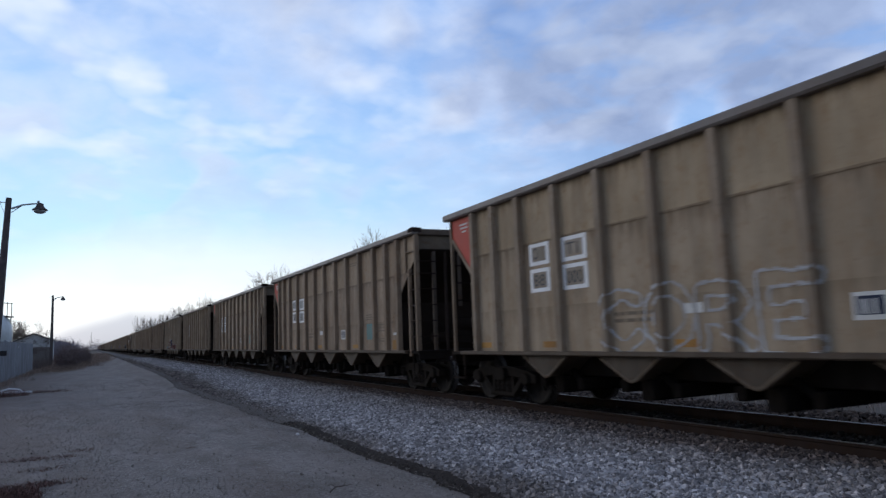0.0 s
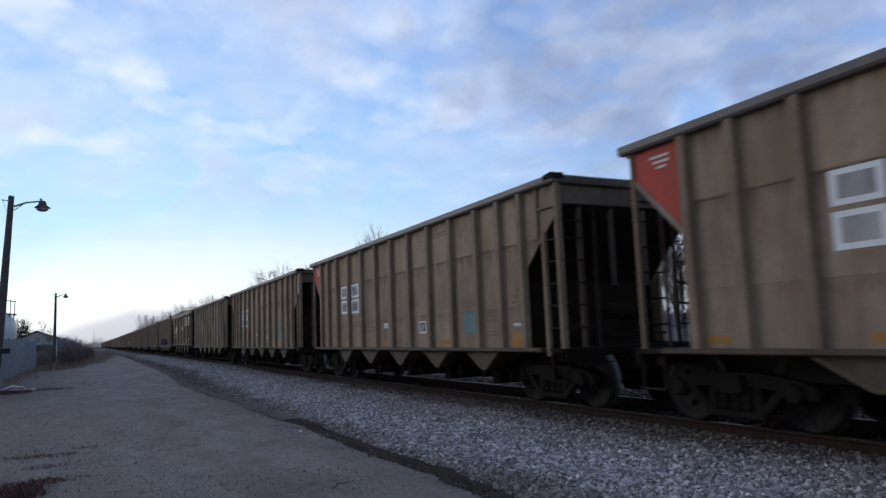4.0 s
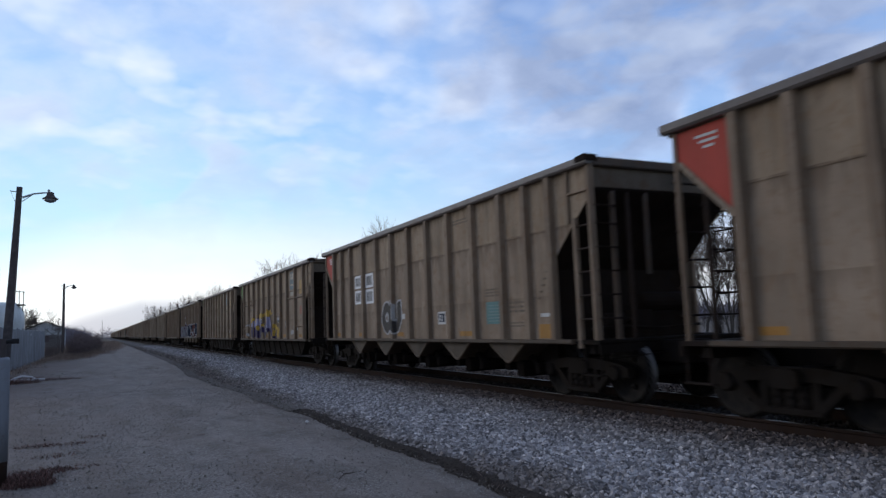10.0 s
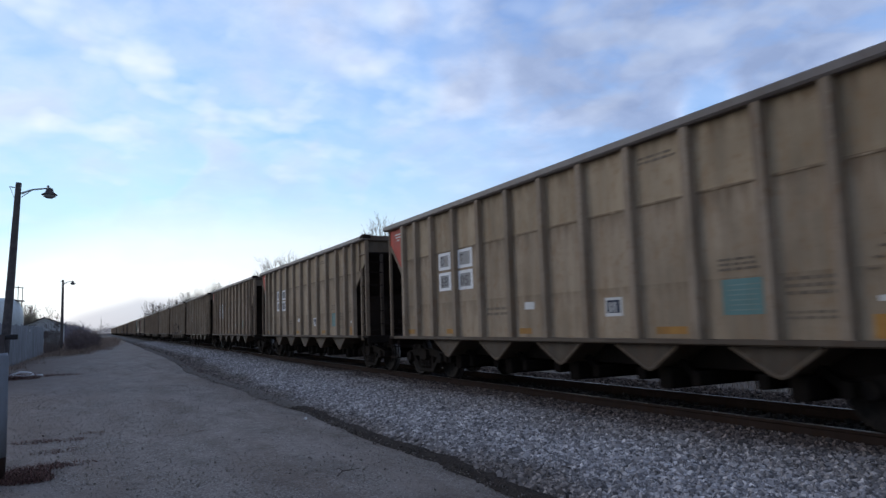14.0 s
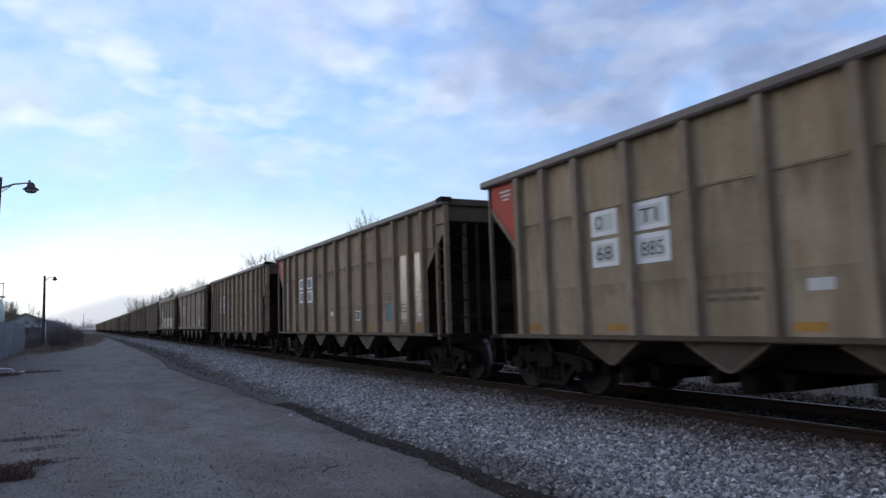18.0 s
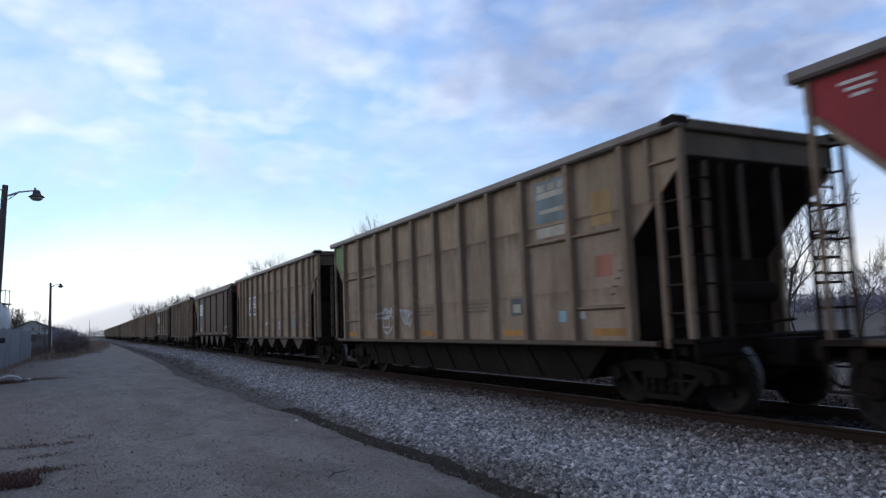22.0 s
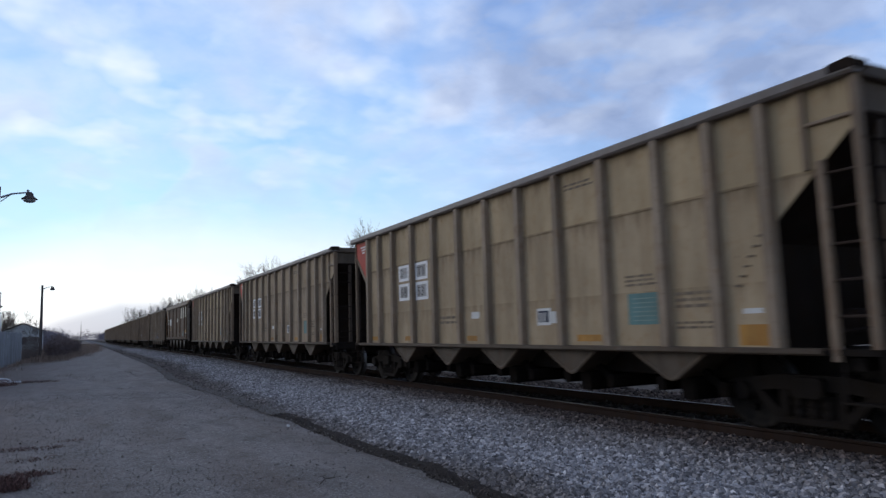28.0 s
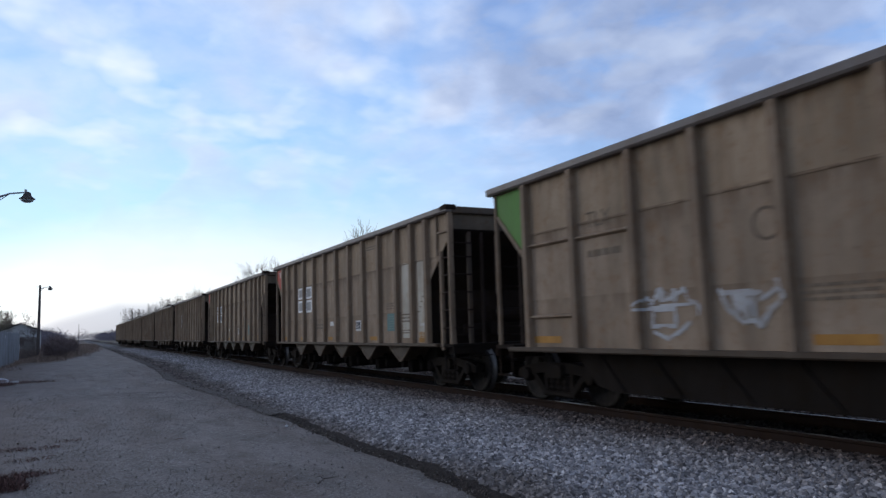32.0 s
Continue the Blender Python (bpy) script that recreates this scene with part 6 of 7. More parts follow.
            for i, (a, b, hz, g) in enumerate(((2.85, 4.20, 1.92, "S"), (4.10, 5.10, 2.00, "E"), (4.92, 5.62, 2.06, "I"), (5.48, 6.40, 2.10, "F"), (6.30, 8.05, 2.20, "A"))):
                graffiti(c, "ledged", g, a, b, 1.02, hz, [(0.16, (DEEP_VIOLET, LILAC, 1.50)), (0.18, DEEP_VIOLET)], seed=12 + i, gap=-0.05)
                cloud_paint(c, "ledged", a + 0.1, b - 0.05, hz - 0.22, hz + 0.12, YELLOW, 2.2 + i, share=0.38)
            cloud_paint(c, "ledged", 8.05, 9.4, 1.02, 1.66, YELLOW, 4.4, share=0.42)
            cloud_paint(c, "ledged", 8.25, 8.95, 1.02, 1.46, DEEP_VIOLET, 6.6, share=0.25)
            cloud_paint(c, "ledged", 5.8, 6.3, 1.45, 1.72, YELLOW, 7.1, share=0.4)
            cloud_paint(c, "ledged", 4.75, 5.2, 1.38, 1.62, YELLOW, 7.9, share=0.4)
            cloud_paint(c, "ledged", 5.5, 6.2, 1.66, 2.0, PALE_SPRAY, 3.9, share=0.7)
            cloud_paint(c, "ledged", 2.35, 3.0, 1.55, 1.82, PALE_SPRAY, 6.3, share=0.75)
            cloud_paint(c, "ledged", 2.2, 2.9, 1.06, 1.26, PALE_SPRAY, 5.9, share=0.7)
            cloud_paint(c, "ledged", 6.9, 7.6, 1.22, 1.42, PALE_SPRAY, 8.3, share=0.6)
            cloud_paint(c, "ledged", 8.9, 9.9, 1.62, 2.0, PALE_SPRAY, 3.3, share=0.8)
            cloud_paint(c, "ledged", 11.3, 12.2, 1.16, 1.38, PALE_SPRAY, 5.3)
        elif k in (17, 44, 31):
            c = ledged("pale tan coal hopper car with ledges and a green corner")
            if k != 17:
                graffiti(c, "ledged", "w", 3.62, 5.0, 1.10, 1.84, [(0.026, PALE_SPRAY)], seed=14 + k, rough=0.5)
                cloud_paint(c, "ledged", 3.75, 4.75, 1.55, 1.82, PALE_SPRAY, 1.3 + k, share=0.85)
                graffiti(c, "ledged", "v", 5.05, 6.15, 1.24, 1.80, [(0.032, PALE_SPRAY)], seed=15 + k, rough=0.5)
                cloud_paint(c, "ledged", 5.2, 5.75, 1.40, 1.72, PALE_SPRAY, 2.3 + k, share=0.75)
        elif k == 18:
            c = ribbed("tan ribbed coal hopper car with large red, navy and violet graffiti", text=("O", "TI", "68", "10"))
            cloud_paint(c, "ribbed", 0.95, 4.2, 1.02, 2.05, GREY_SPRAY, 2.6, share=0.22)
            cloud_paint(c, "ribbed", 3.6, 7.0, 1.02, 2.15, GREY_SPRAY, 5.2, share=0.22)
            graffiti(c, "ribbed", "S@uO", 1.05, 3.3, 1.02, 1.95, [(0.085, PLUM), (0.125, PALE_SPRAY), (0.165, PURPLE)], seed=15, gap=-0.12)
            graffiti(c, "ribbed", "nO8", 3.1, 5.0, 1.02, 2.02, [(0.10, PLUM), (0.135, PALE_SPRAY), (0.165, PURPLE)], seed=35, gap=-0.12)
            graffiti(c, "ribbed", "@nu", 4.8, 6.7, 1.02, 2.24, [(0.10, PLUM), (0.135, PALE_SPRAY), (0.165, PURPLE)], seed=45, gap=-0.12)
            cloud_paint(c, "ribbed", 6.0, 7.0, 1.3, 2.1, PALE_SPRAY, 4.1, share=0.8)
            cloud_paint(c, "ribbed", 6.1, 7.0, 1.2, 2.0, DULL_BLACK, 6.1, share=0.95)
            graffiti(c, "ribbed", "H", 7.25, 8.70, 1.02, 2.16, [(0.17, NAVY), (0.22, PALE_SPRAY)], seed=16)
            graffiti(c, "ribbed", "E", 8.52, 9.62, 1.02, 2.18, [(0.20, RED_SPRAY), (0.25, PALE_SPRAY)], seed=17)
            graffiti(c, "ribbed", "V", 9.5, 10.9, 1.02, 2.10, [(0.17, NAVY), (0.22, PALE_SPRAY)], seed=18)
            graffiti(c, "ribbed", "E", 10.7, 11.9, 1.02, 2.16, [(0.22, RED_SPRAY), (0.26, PALE_SPRAY)], seed=19)
            graffiti(c, "ribbed", "R", 11.8, 13.3, 1.02, 2.16, [(0.17, NAVY), (0.22, PALE_SPRAY)], seed=20)
            for b0 in (1.25, 3.35, 6.35):
                patch(c, b0, b0 + 0.40, 1.08, 1.21, ORANGE, "reflector_patch", lift=0.06)
            patch(c, 11.03, 11.64, 1.40, 1.80, BLUE, "data_panel", "bright blue panel with fine writing", lift=0.06)
        elif k == 19:
            c = ledged("pale tan coal hopper car with ledges and faded square marks", body=TAN)
        elif k == 24:
            c = ribbed("tan ribbed coal hopper car with thin black graffiti script", body=TAN_OLIVE, text=("O", "TI", "68", "50"))
            graffiti(c, "ribbed", "m", 3.4, 7.9, 1.0, 2.08, [(0.042, DULL_BLACK)], seed=21, rough=0.4)
            graffiti(c, "ribbed", "c", 7.5, 9.1, 1.05, 1.76, [(0.044, DULL_BLACK)], seed=61, rough=0.4)
            graffiti(c, "ribbed", "@nO", 9.2, 10.3, 1.62, 2.02, [(0.032, BLACK)], cell=0.02, seed=22)
            graffiti(c, "ribbed", "uO@", 9.25, 10.25, 1.30, 1.66, [(0.032, BLACK)], cell=0.02, seed=23)
            cloud_paint(c, "ribbed", 11.75, 12.3, 1.12, 1.42, PALE_SPRAY, 7.7, share=0.75)
        elif k in (25, 23):
            c = ribbed("weathered tan ribbed coal hopper car with bright white panels", body=TAN_OLIVE, text=("O", "TI", "68", "885"), inner=WHITE)
        elif k == 26:
            c = ribbed("tan ribbed coal hopper car with bare metal repair plates", text=("", "", "", ""))
            shiny_strips(c, False)
            patch(c, 1.24, 2.02, 1.12, 2.88, SILVER, "repair_plate", "bare metal repair plate catching the sky")
            patch(c, 1.57, 1.76, 1.55, 1.74, PALE_SPRAY, "tag_plate", lift=0.008)
        elif k == 28:
            c = smooth("tan smooth-sided coal hopper car with a pink corner", TAUPE, PINK, TAUPE)
            for z0, z1, t in ((2.52, 2.84, "TX"), (2.12, 2.44, "442")):
                patch(c, 2.62, 3.76, z0, z1, PANEL_GREY, "white_panel")
                lettering(c, t, 2.75, z0 + 0.05, 0.22, MARK, width=0.7)
            patch(c, 8.72, 9.18, 1.34, 1.62, WHITE, "inspection_plate")
            patch(c, 8.80, 9.10, 1.40, 1.56, NAVY, "inspection_plate", lift=0.007)
            patch(c, 11.02, 11.68, 1.32, 1.78, CYAN, "data_panel", "light blue data panel")
            patch(c, 10.41, 10.52, 1.34, 1.72, FADED_ORANGE, "faded_square")
        elif k == 29:
            c = smooth("brown smooth-sided coal hopper car with a cream band", TAN_BROWN, TEAL, TAN_DARK)
            patch(c, 2.50, 3.74, 2.12, 2.84, CREAM, "white_panel", "cream number panel")
            lettering(c, "SCWX", 2.56, 2.52, 0.24, MARK, width=0.85)
            lettering(c, "87707", 2.60, 2.20, 0.24, MARK, width=0.95)
            for a0, a1, z0, z1 in ((2.52, 3.80, 1.34, 1.74), (3.82, 4.80, 1.34, 2.14), (4.94, 7.22, 1.28, 2.12), (7.36, 9.50, 1.28, 2.12), (9.66, 11.9, 1.28, 2.12)):
                patch(c, a0, a1, z0, z1, CREAM, "cream_band", "faded cream band")
            patch(c, 3.98, 4.44, 1.35, 1.45, ORANGE, "reflector_patch", lift=0.008)
            bars(c, 2.6, 3.6, 1.42, 1.66, 2, GREY_PATCH)
            bars(c, 4.15, 4.6, 1.55, 1.64, 1, GREY_PATCH)
            cloud_paint(c, "smooth", 5.7, 6.3, 1.4, 1.9, PANEL_GREY, 3.3, share=0.5)
            patch(c, 12.55, 13.0, 1.78, 2.02, ORANGE, "faded_square")
            patch(c, 1.42, 1.80, 1.84, 2.02, ORANGE, "faded_square")
            patch(c, 6.05, 6.55, 1.38, 1.78, LOGO_BLUE, "data_panel", "small faded blue panel", lift=0.008)
        elif k == 30:
            c = ribbed("pale weathered tan ribbed coal hopper car with a maroon corner", body=TAN_LIGHT, corner=MAROON, panels=False)
            for t, a, z in (("CE", 3.35, 2.55), ("FX", 4.2, 2.55), ("600", 3.15, 2.08), ("675", 4.15, 2.08)):
                lettering(c, t, a, z, 0.22, MARK, width=0.17 * len(t))
            lettering(c, "D", 2.28, 1.62, 0.26, FADED_RED, width=0.2)
            bars(c, 2.15, 2.75, 1.36, 1.56, 3, MARK)
            bars(c, 3.5, 4.9, 1.45, 1.72, 2, MARK)
            cloud_paint(c, "ribbed", 5.2, 6.2, 1.1, 1.8, PALE_SPRAY, 6.1, share=0.7)
            cloud_paint(c, "ribbed", 6.3, 7.2, 1.6, 2.05, PALE_SPRAY, 6.9, share=0.6)
            cloud_paint(c, "ribbed", 11.05, 11.68, 1.28, 1.76, WHITE, 3.9, share=0.25)
        elif k in (33, 35):
            c = smooth("dark grey-brown smooth-sided coal hopper car with a white number panel", COAL_BROWN, ORANGE_BROWN, SMOKE_BROWN)
            b = 0.15 if k == 33 else 0.32
            patch(c, 2.74 - b, 3.95 - b, 1.25, 3.50, GREY_PATCH, "overpaint_patch", "grey overpainted panel", lift=0.003)
            patch(c, 2.68 - b, 3.95 - b, 2.42, 3.16, WHITE, "white_panel", "white number panel", lift=0.007)
            lettering(c, "CITX", 2.86 - b, 2.82, 0.25, MARK, width=0.75, lift=0.012)
            lettering(c, "680190" if k == 33 else "680214", 2.78 - b, 2.48, 0.25, MARK, width=1.05, lift=0.012)
            bars(c, 2.95 - b, 3.85 - b, 1.36, 1.58, 2, CREAM, SHEET + 0.004)
            patch(c, 12.40, 13.36, 1.17, 1.25, ORANGE, "reflector_patch", base=1.61)
            patch(c, 12.18, 12.42, 1.38, 1.56, TEAL, "tag_plate")
            if k == 35:
                graffiti(c, "smooth", "TROS", 5.1, 9.0, 1.31, 2.14, [(0.085, None), (0.112, PALE_SPRAY)], seed=23, gap=-0.05)
                cloud_paint(c, "smooth", 11.5, 11.76, 2.2, 3.35, TAUPE, 4.9, share=0.7)
                graffiti(c, "smooth", "j~", 4.0, 4.8, 1.34, 1.75, [(0.022, PALE_SPRAY)], seed=63)
                graffiti(c, "smooth", "??", 9.7, 10.8, 1.2, 1.72, [(0.024, PALE_SPRAY)], seed=24)
                graffiti(c, "smooth", "u?", 1.5, 2.3, 1.34, 1.75, [(0.022, PALE_SPRAY)], seed=25)
            else:
                cloud_paint(c, "smooth", 1.6, 1.8, 1.9, 3.0, TAUPE, 4.4, share=0.7)
                cloud_paint(c, "smooth", 11.4, 11.7, 2.0, 3.2, TAUPE, 4.9, share=0.7)
        elif k == 34:
            c = ribbed("tan ribbed coal hopper car with bare metal repair plates", text=("O", "TI", "68", "735"))
            shiny_strips(c, True)
            shiny_strips(c, False)
        elif k == 36:
            c = ribbed("tan ribbed coal hopper car with pale blue graffiti", text=("C", "TX", "", ""))
            graffiti(c, "ribbed", "n?u?nO", 5.5, 11.8, 1.04, 2.10, [(0.05, LILAC), (0.075, GREY_SPRAY), (0.13, PALE_SPRAY), (0.15, LOGO_BLUE)], seed=26, gap=-0.08)
            patch(c, 11.05, 11.66, 1.35, 1.80, BLUE, "data_panel", "bright blue panel", lift=0.04)
            cloud_paint(c, "ribbed", 2.0, 5.0, 1.05, 1.9, TEAL, 1.9, share=0.7)
        elif k == 38:
            c = ledged("pale tan coal hopper car with ledges and blue and yellow graffiti", body=TAN)
            graffiti(c, "ledged", "W8K", 3.6, 5.75, 1.06, 2.02, [(0.085, CYAN), (0.13, NAVY)], seed=27, label="blue graffiti letters with a dark outline")
            graffiti(c, "ledged", "^", 5.7, 6.6, 1.06, 2.10, [(0.07, YELLOW), (0.13, NAVY)], seed=28, label="yellow graffiti arrow with a dark outline")
        elif k in (41, 43):
            c = ribbed("tan ribbed coal hopper car with a blue data panel", body=TAN_OLIVE if k == 43 else TAN_CLEAN, box=CYAN if k == 41 else BLUE, text=("O", "TI", "68", "19"), inner=PANEL_TAN)
            if k == 41:
                patch(c, 1.42, 1.68, 1.56, 1.77, LOGO_BLUE, "tag_plate")
                patch(c, 1.41, 1.67, 1.35, 1.51, ORANGE_BROWN, "tag_plate")
                patch(c, 1.28, 1.72, 1.06, 1.31, ORANGE, "reflector_patch", lift=0.008)
            if k == 43:
                graffiti(c, "ribbed", "??????", 2.9, 10.2, 1.1, 1.85, [(0.02, GREY_SPRAY)], cell=0.022, gap=0.15, seed=29)
        elif k in (49,):
            c = ledged("pale tan coal hopper car with ledges and a green corner")
        else:
            sets = (("O", "TI", "68", "53"), ("C", "TX", "69", "88"), ("O", "T", "68", "05"))
            body = TAN_CLEAN if k == 39 else TAN_OLIVE if k in (20, 40) or k % 4 == 1 else TAN
            c = ribbed(PLAIN_TAN, body=body, text=sets[k % 3], panels=True)
            if k in (32, 39):
                patch(c, 9.19, 9.48, 1.38, 1.57, WHITE, "tag_plate")
        cars.append(c)
    return cars


TRAIN = make_train()



# ---- roadside, left of the road ----
def street_lamp(x, y, height, reach, label, lean=0.0):
    m = thing("street_lamp", label, "street lamp", "street lamps", pose(x, y, 0))
    part("pole", Shape().tube([(lean, 0, -0.1), (lean * 0.45, 0, height * 0.5), (0, 0, height)], [0.17, 0.145, 0.105], 12), POLE_WOOD, m, "weathered wooden pole")
    h = height - 0.42
    part("arm", Shape().tube([(0.1, 0, h), (reach * 0.45, 0, h + 0.17), (reach * 0.85, 0, h + 0.24), (reach, 0, h + 0.22)], [0.045, 0.035, 0.03, 0.03], 8), GALV, m, "bent steel bracket arm")
    part("brace", Shape().tube([(0.1, 0, h - 0.16), (reach * 0.4, 0, h + 0.12)], 0.016, 6), GALV, m)
    part("head", Shape().lathe([(0.26, 0.05), (0.22, 0.12), (0.10, 0.15), (0.04, 0.20), (-0.02, 0.29), (-0.04, 0.29), (-0.04, 0.25)], 2, (reach, 0, h + 0.02), 18).mesh("head", True), POLE_WOOD, m, "dark lamp head with a flared rim")
    part("refractor", Shape().lathe([(-0.04, 0.24), (-0.12, 0.21), (-0.17, 0.12), (-0.18, 0.02)], 2, (reach, 0, h + 0.02), 16).mesh("refractor", True), LENS, m, "glass refractor bowl")
    part("photocell", Shape().lathe([(0.0, 0.05), (0.08, 0.05), (0.10, 0.03)], 2, (reach - 0.06, 0, h + 0.27), 10), GALV, m)
    part("insulator", Shape().tube([(-0.1, 0, height - 0.2), (-0.32, 0, height - 0.17)], 0.02, 6), GALV, m)
    part("service_wire", Shape().tube([(-0.30, 0, height - 0.17), (-0.12, 0.0, h - 0.25), (0.06, 0, h - 0.02)], 0.008, 5), BLACK, m)
    return m


street_lamp(-3.02, 32.0, 7.75, 1.08, "wooden street lamp pole with a bracket arm, unlit", -0.36)
street_lamp(-3.85, 89.0, 7.75, 0.98, "distant wooden street lamp pole with a bracket arm, unlit")


def yard_post():
    m = thing("yard_post", "pale painted post with a rusty foot in dead grass", "post", at=pose(-1.10, 9.8, 0))
    part("sleeve", Shape().lathe([(0.30, 0.135), (0.8, 0.135), (1.46, 0.130), (1.50, 0.118)], 2, (0, 0, 0), 20).mesh("sleeve", True), POST_PAINT, m, "pale blue-white painted sleeve")
    part("foot", Shape().lathe([(-0.1, 0.128), (0.16, 0.131), (0.31, 0.134)], 2, (0, 0, 0), 20).mesh("foot", True), RAIL_STEEL, m, "bare rusty foot")
    part("stem", Shape().tube([(0.02, 0, 1.49), (0.02, 0, 1.72)], 0.07, 10), POLE_WOOD, m, "dark iron stem")
    part("handle", Shape().tube([(-0.20, 0, 1.66), (0.19, 0, 1.69)], 0.026, 8).box(0.14, 0.215, -0.03, 0.03, 1.655, 1.715, 0.01).box(-0.24, -0.15, -0.03, 0.03, 1.63, 1.70, 0.01), BLACK, m, "black cross handle")


yard_post()


def sheet_fence():
    m = thing("sheet_metal_fence", "pale blue corrugated metal fence beside the road", "fence")
    a, b = Vector((-4.42, 27.0)), Vector((-4.30, 68.0))
    d = (b - a)
    n = 40
    side = Vector((d.y, -d.x)).normalized()
    for i in range(n):
        p, q = a + d * (i / n), a + d * ((i + 0.97) / n)
        s = Shape()
        cols = 10
        v = []
        for z in (0.05, 2.30 + 0.03 * math.sin(i * 1.7)):
            for j in range(cols + 1):
                c = p + (q - p) * (j / cols) + side * (0.03 if j % 2 else 0.0)
                v.append((c.x, c.y, z))
        s.add(v, [(j, j + 1, cols + 2 + j, cols + 1 + j) for j in range(cols)])
        back = [(x - side.x * 0.012, y - side.y * 0.012, z) for x, y, z in v]
        s.add(back, [(j + 1, j, cols + 1 + j, cols + 2 + j) for j in range(cols)])
        part("fence_panel", s, FENCE_BLUE, m)
        if i % 3 == 0:
            part("fence_post", Shape().box(p.x - 0.16, p.x - 0.08, p.y - 0.04, p.y + 0.04, -0.1, 2.4, 0.01), GALV, m)
    part("sign_disc", Shape().lathe([(0.0, 0.10), (0.012, 0.10)], 0, (-4.29, 55.0, 2.02), 14), PVC, m, "small round white disc")


sheet_fence()


def board_fence():
    m = thing("board_fence", "brown weathered board fence in front of the shed", "fence")
    for i in range(30):
        y = 68.4 + i * 0.42
        x = -4.25 + 0.028 * i
        h = 2.04 + 0.05 * math.sin(i * 2.3)
        part("board", Shape().box(x - 0.012, x + 0.012, y - 0.19, y + 0.19, -0.05, h, 0.004), FENCE_WOOD, m)
    for z in (0.5, 1.7):
        part("fence_rail", Shape().prism([(z, -4.33), (z, -4.27), (z + 0.09, -4.27), (z + 0.09, -4.33)], 1, 68.2, 81.0), FENCE_WOOD, m)


board_fence()


def storage_tank():
    m = thing("storage_tank", "white horizontal storage tank with a caged platform", "tank", at=pose(-8.6, 55.0, 0))
    part("shell", Shape().lathe([(-4.2, 0.3), (-3.95, 0.9), (-3.6, 1.25), (-3.2, 1.38), (3.1, 1.38), (3.45, 1.28), (3.72, 1.0), (3.88, 0.6), (3.94, 0.1)], 0, (0, 0, 2.85), 32).mesh("shell", True), TANK_WHITE, m, "white painted steel shell")
    for x in (-2.4, 2.2):
        part("saddle", Shape().box(x - 0.2, x + 0.2, -1.2, 1.2, 0, 1.9, 0.03), GALV, m)
    for dx in (0, 0.25, 0.5):
        part("rail_post", Shape().tube([(3.35 + dx, -0.3, 3.9), (3.35 + dx, -0.3, 5.05 - dx * 0.2)], 0.025, 6), POLE_WOOD, m)
    for z in (4.10, 4.95):
        part("guard_rail", Shape().tube([(3.3, -0.3, z), (3.9, -0.3, z - 0.08)], 0.025, 6), POLE_WOOD, m)
    part("platform", Shape().box(3.0, 3.95, -0.5, 0.3, 3.98, 4.04), POLE_WOOD, m, "small access platform")
    part("platform_leg", Shape().tube([(3.8, -0.2, 4.0), (3.8, -0.2, 2.9)], 0.025, 6), POLE_WOOD, m)
    part("vent_pipe", Shape().tube([(2.35, 0, 4.1), (2.35, 0, 6.5)], 0.06, 10), GALV, m, "tall vent pipe")


storage_tank()


def shed():
    m = thing("shed", "grey-white gabled shed behind the fences", "shed", at=pose(-7.5, 120.0, 0))
    w, d, e, g = 2.45, 5.0, 3.12, 4.15
    part("wall", Shape().add(
        [(-w, 0, 0), (w, 0, 0), (w, 0, e), (0, 0, g), (-w, 0, e), (-w, d, 0), (w, d, 0), (w, d, e), (0, d, g), (-w, d, e)],
        [(4, 3, 2, 1, 0), (5, 6, 7, 8, 9), (0, 1, 6, 5), (1, 2, 7, 6), (0, 5, 9, 4)]), SIDING, m, "pale lap siding")
    for i in range(14):
        z = 0.3 + i * 0.22
        part("siding_board", Shape().box(-w, w, -0.03, 0.0, z, z + 0.2), SIDING, m)
    s = Shape()
    for sg in (-1, 1):
        s.add([(sg * (w + 0.35), -0.4, e - 0.13), (0, -0.4, g + 0.05), (0, d + 0.4, g + 0.05), (sg * (w + 0.35), d + 0.4, e - 0.13),
               (sg * (w + 0.35), -0.4, e - 0.01), (0, -0.4, g + 0.18), (0, d + 0.4, g + 0.18), (sg * (w + 0.35), d + 0.4, e - 0.01)],
              [(0, 1, 2, 3), (7, 6, 5, 4), (0, 4, 5, 1), (2, 6, 7, 3), (0, 3, 7, 4)])
    part("roof", s, SHINGLE, m, "dark shingled gable roof")
    part("window", Shape().box(-0.5, 0.5, -0.06, -0.03, 1.2, 2.1, 0.01), GLASS_DARK, m)


shed()


def white_debris():
    m = thing("plastic_scrap", "white plastic boards and pipe lying on gravel", "debris", at=pose(-2.7, 33.3, 0))
    part("board", Shape().box(-0.75, 0.62, -0.09, 0.09, 0.03, 0.10, 0.01), PVC, m)
    part("board", Shape().box(-0.62, 0.1, 0.35, 0.5, 0.04, 0.09, 0.01), PVC, m)
    part("bent_pipe", Shape().tube([(-0.7, 0.2, 0.06), (-0.2, 0.25, 0.22), (0.15, 0.22, 0.17), (0.3, 0.2, 0.06)], 0.035, 8), PVC, m)


white_debris()


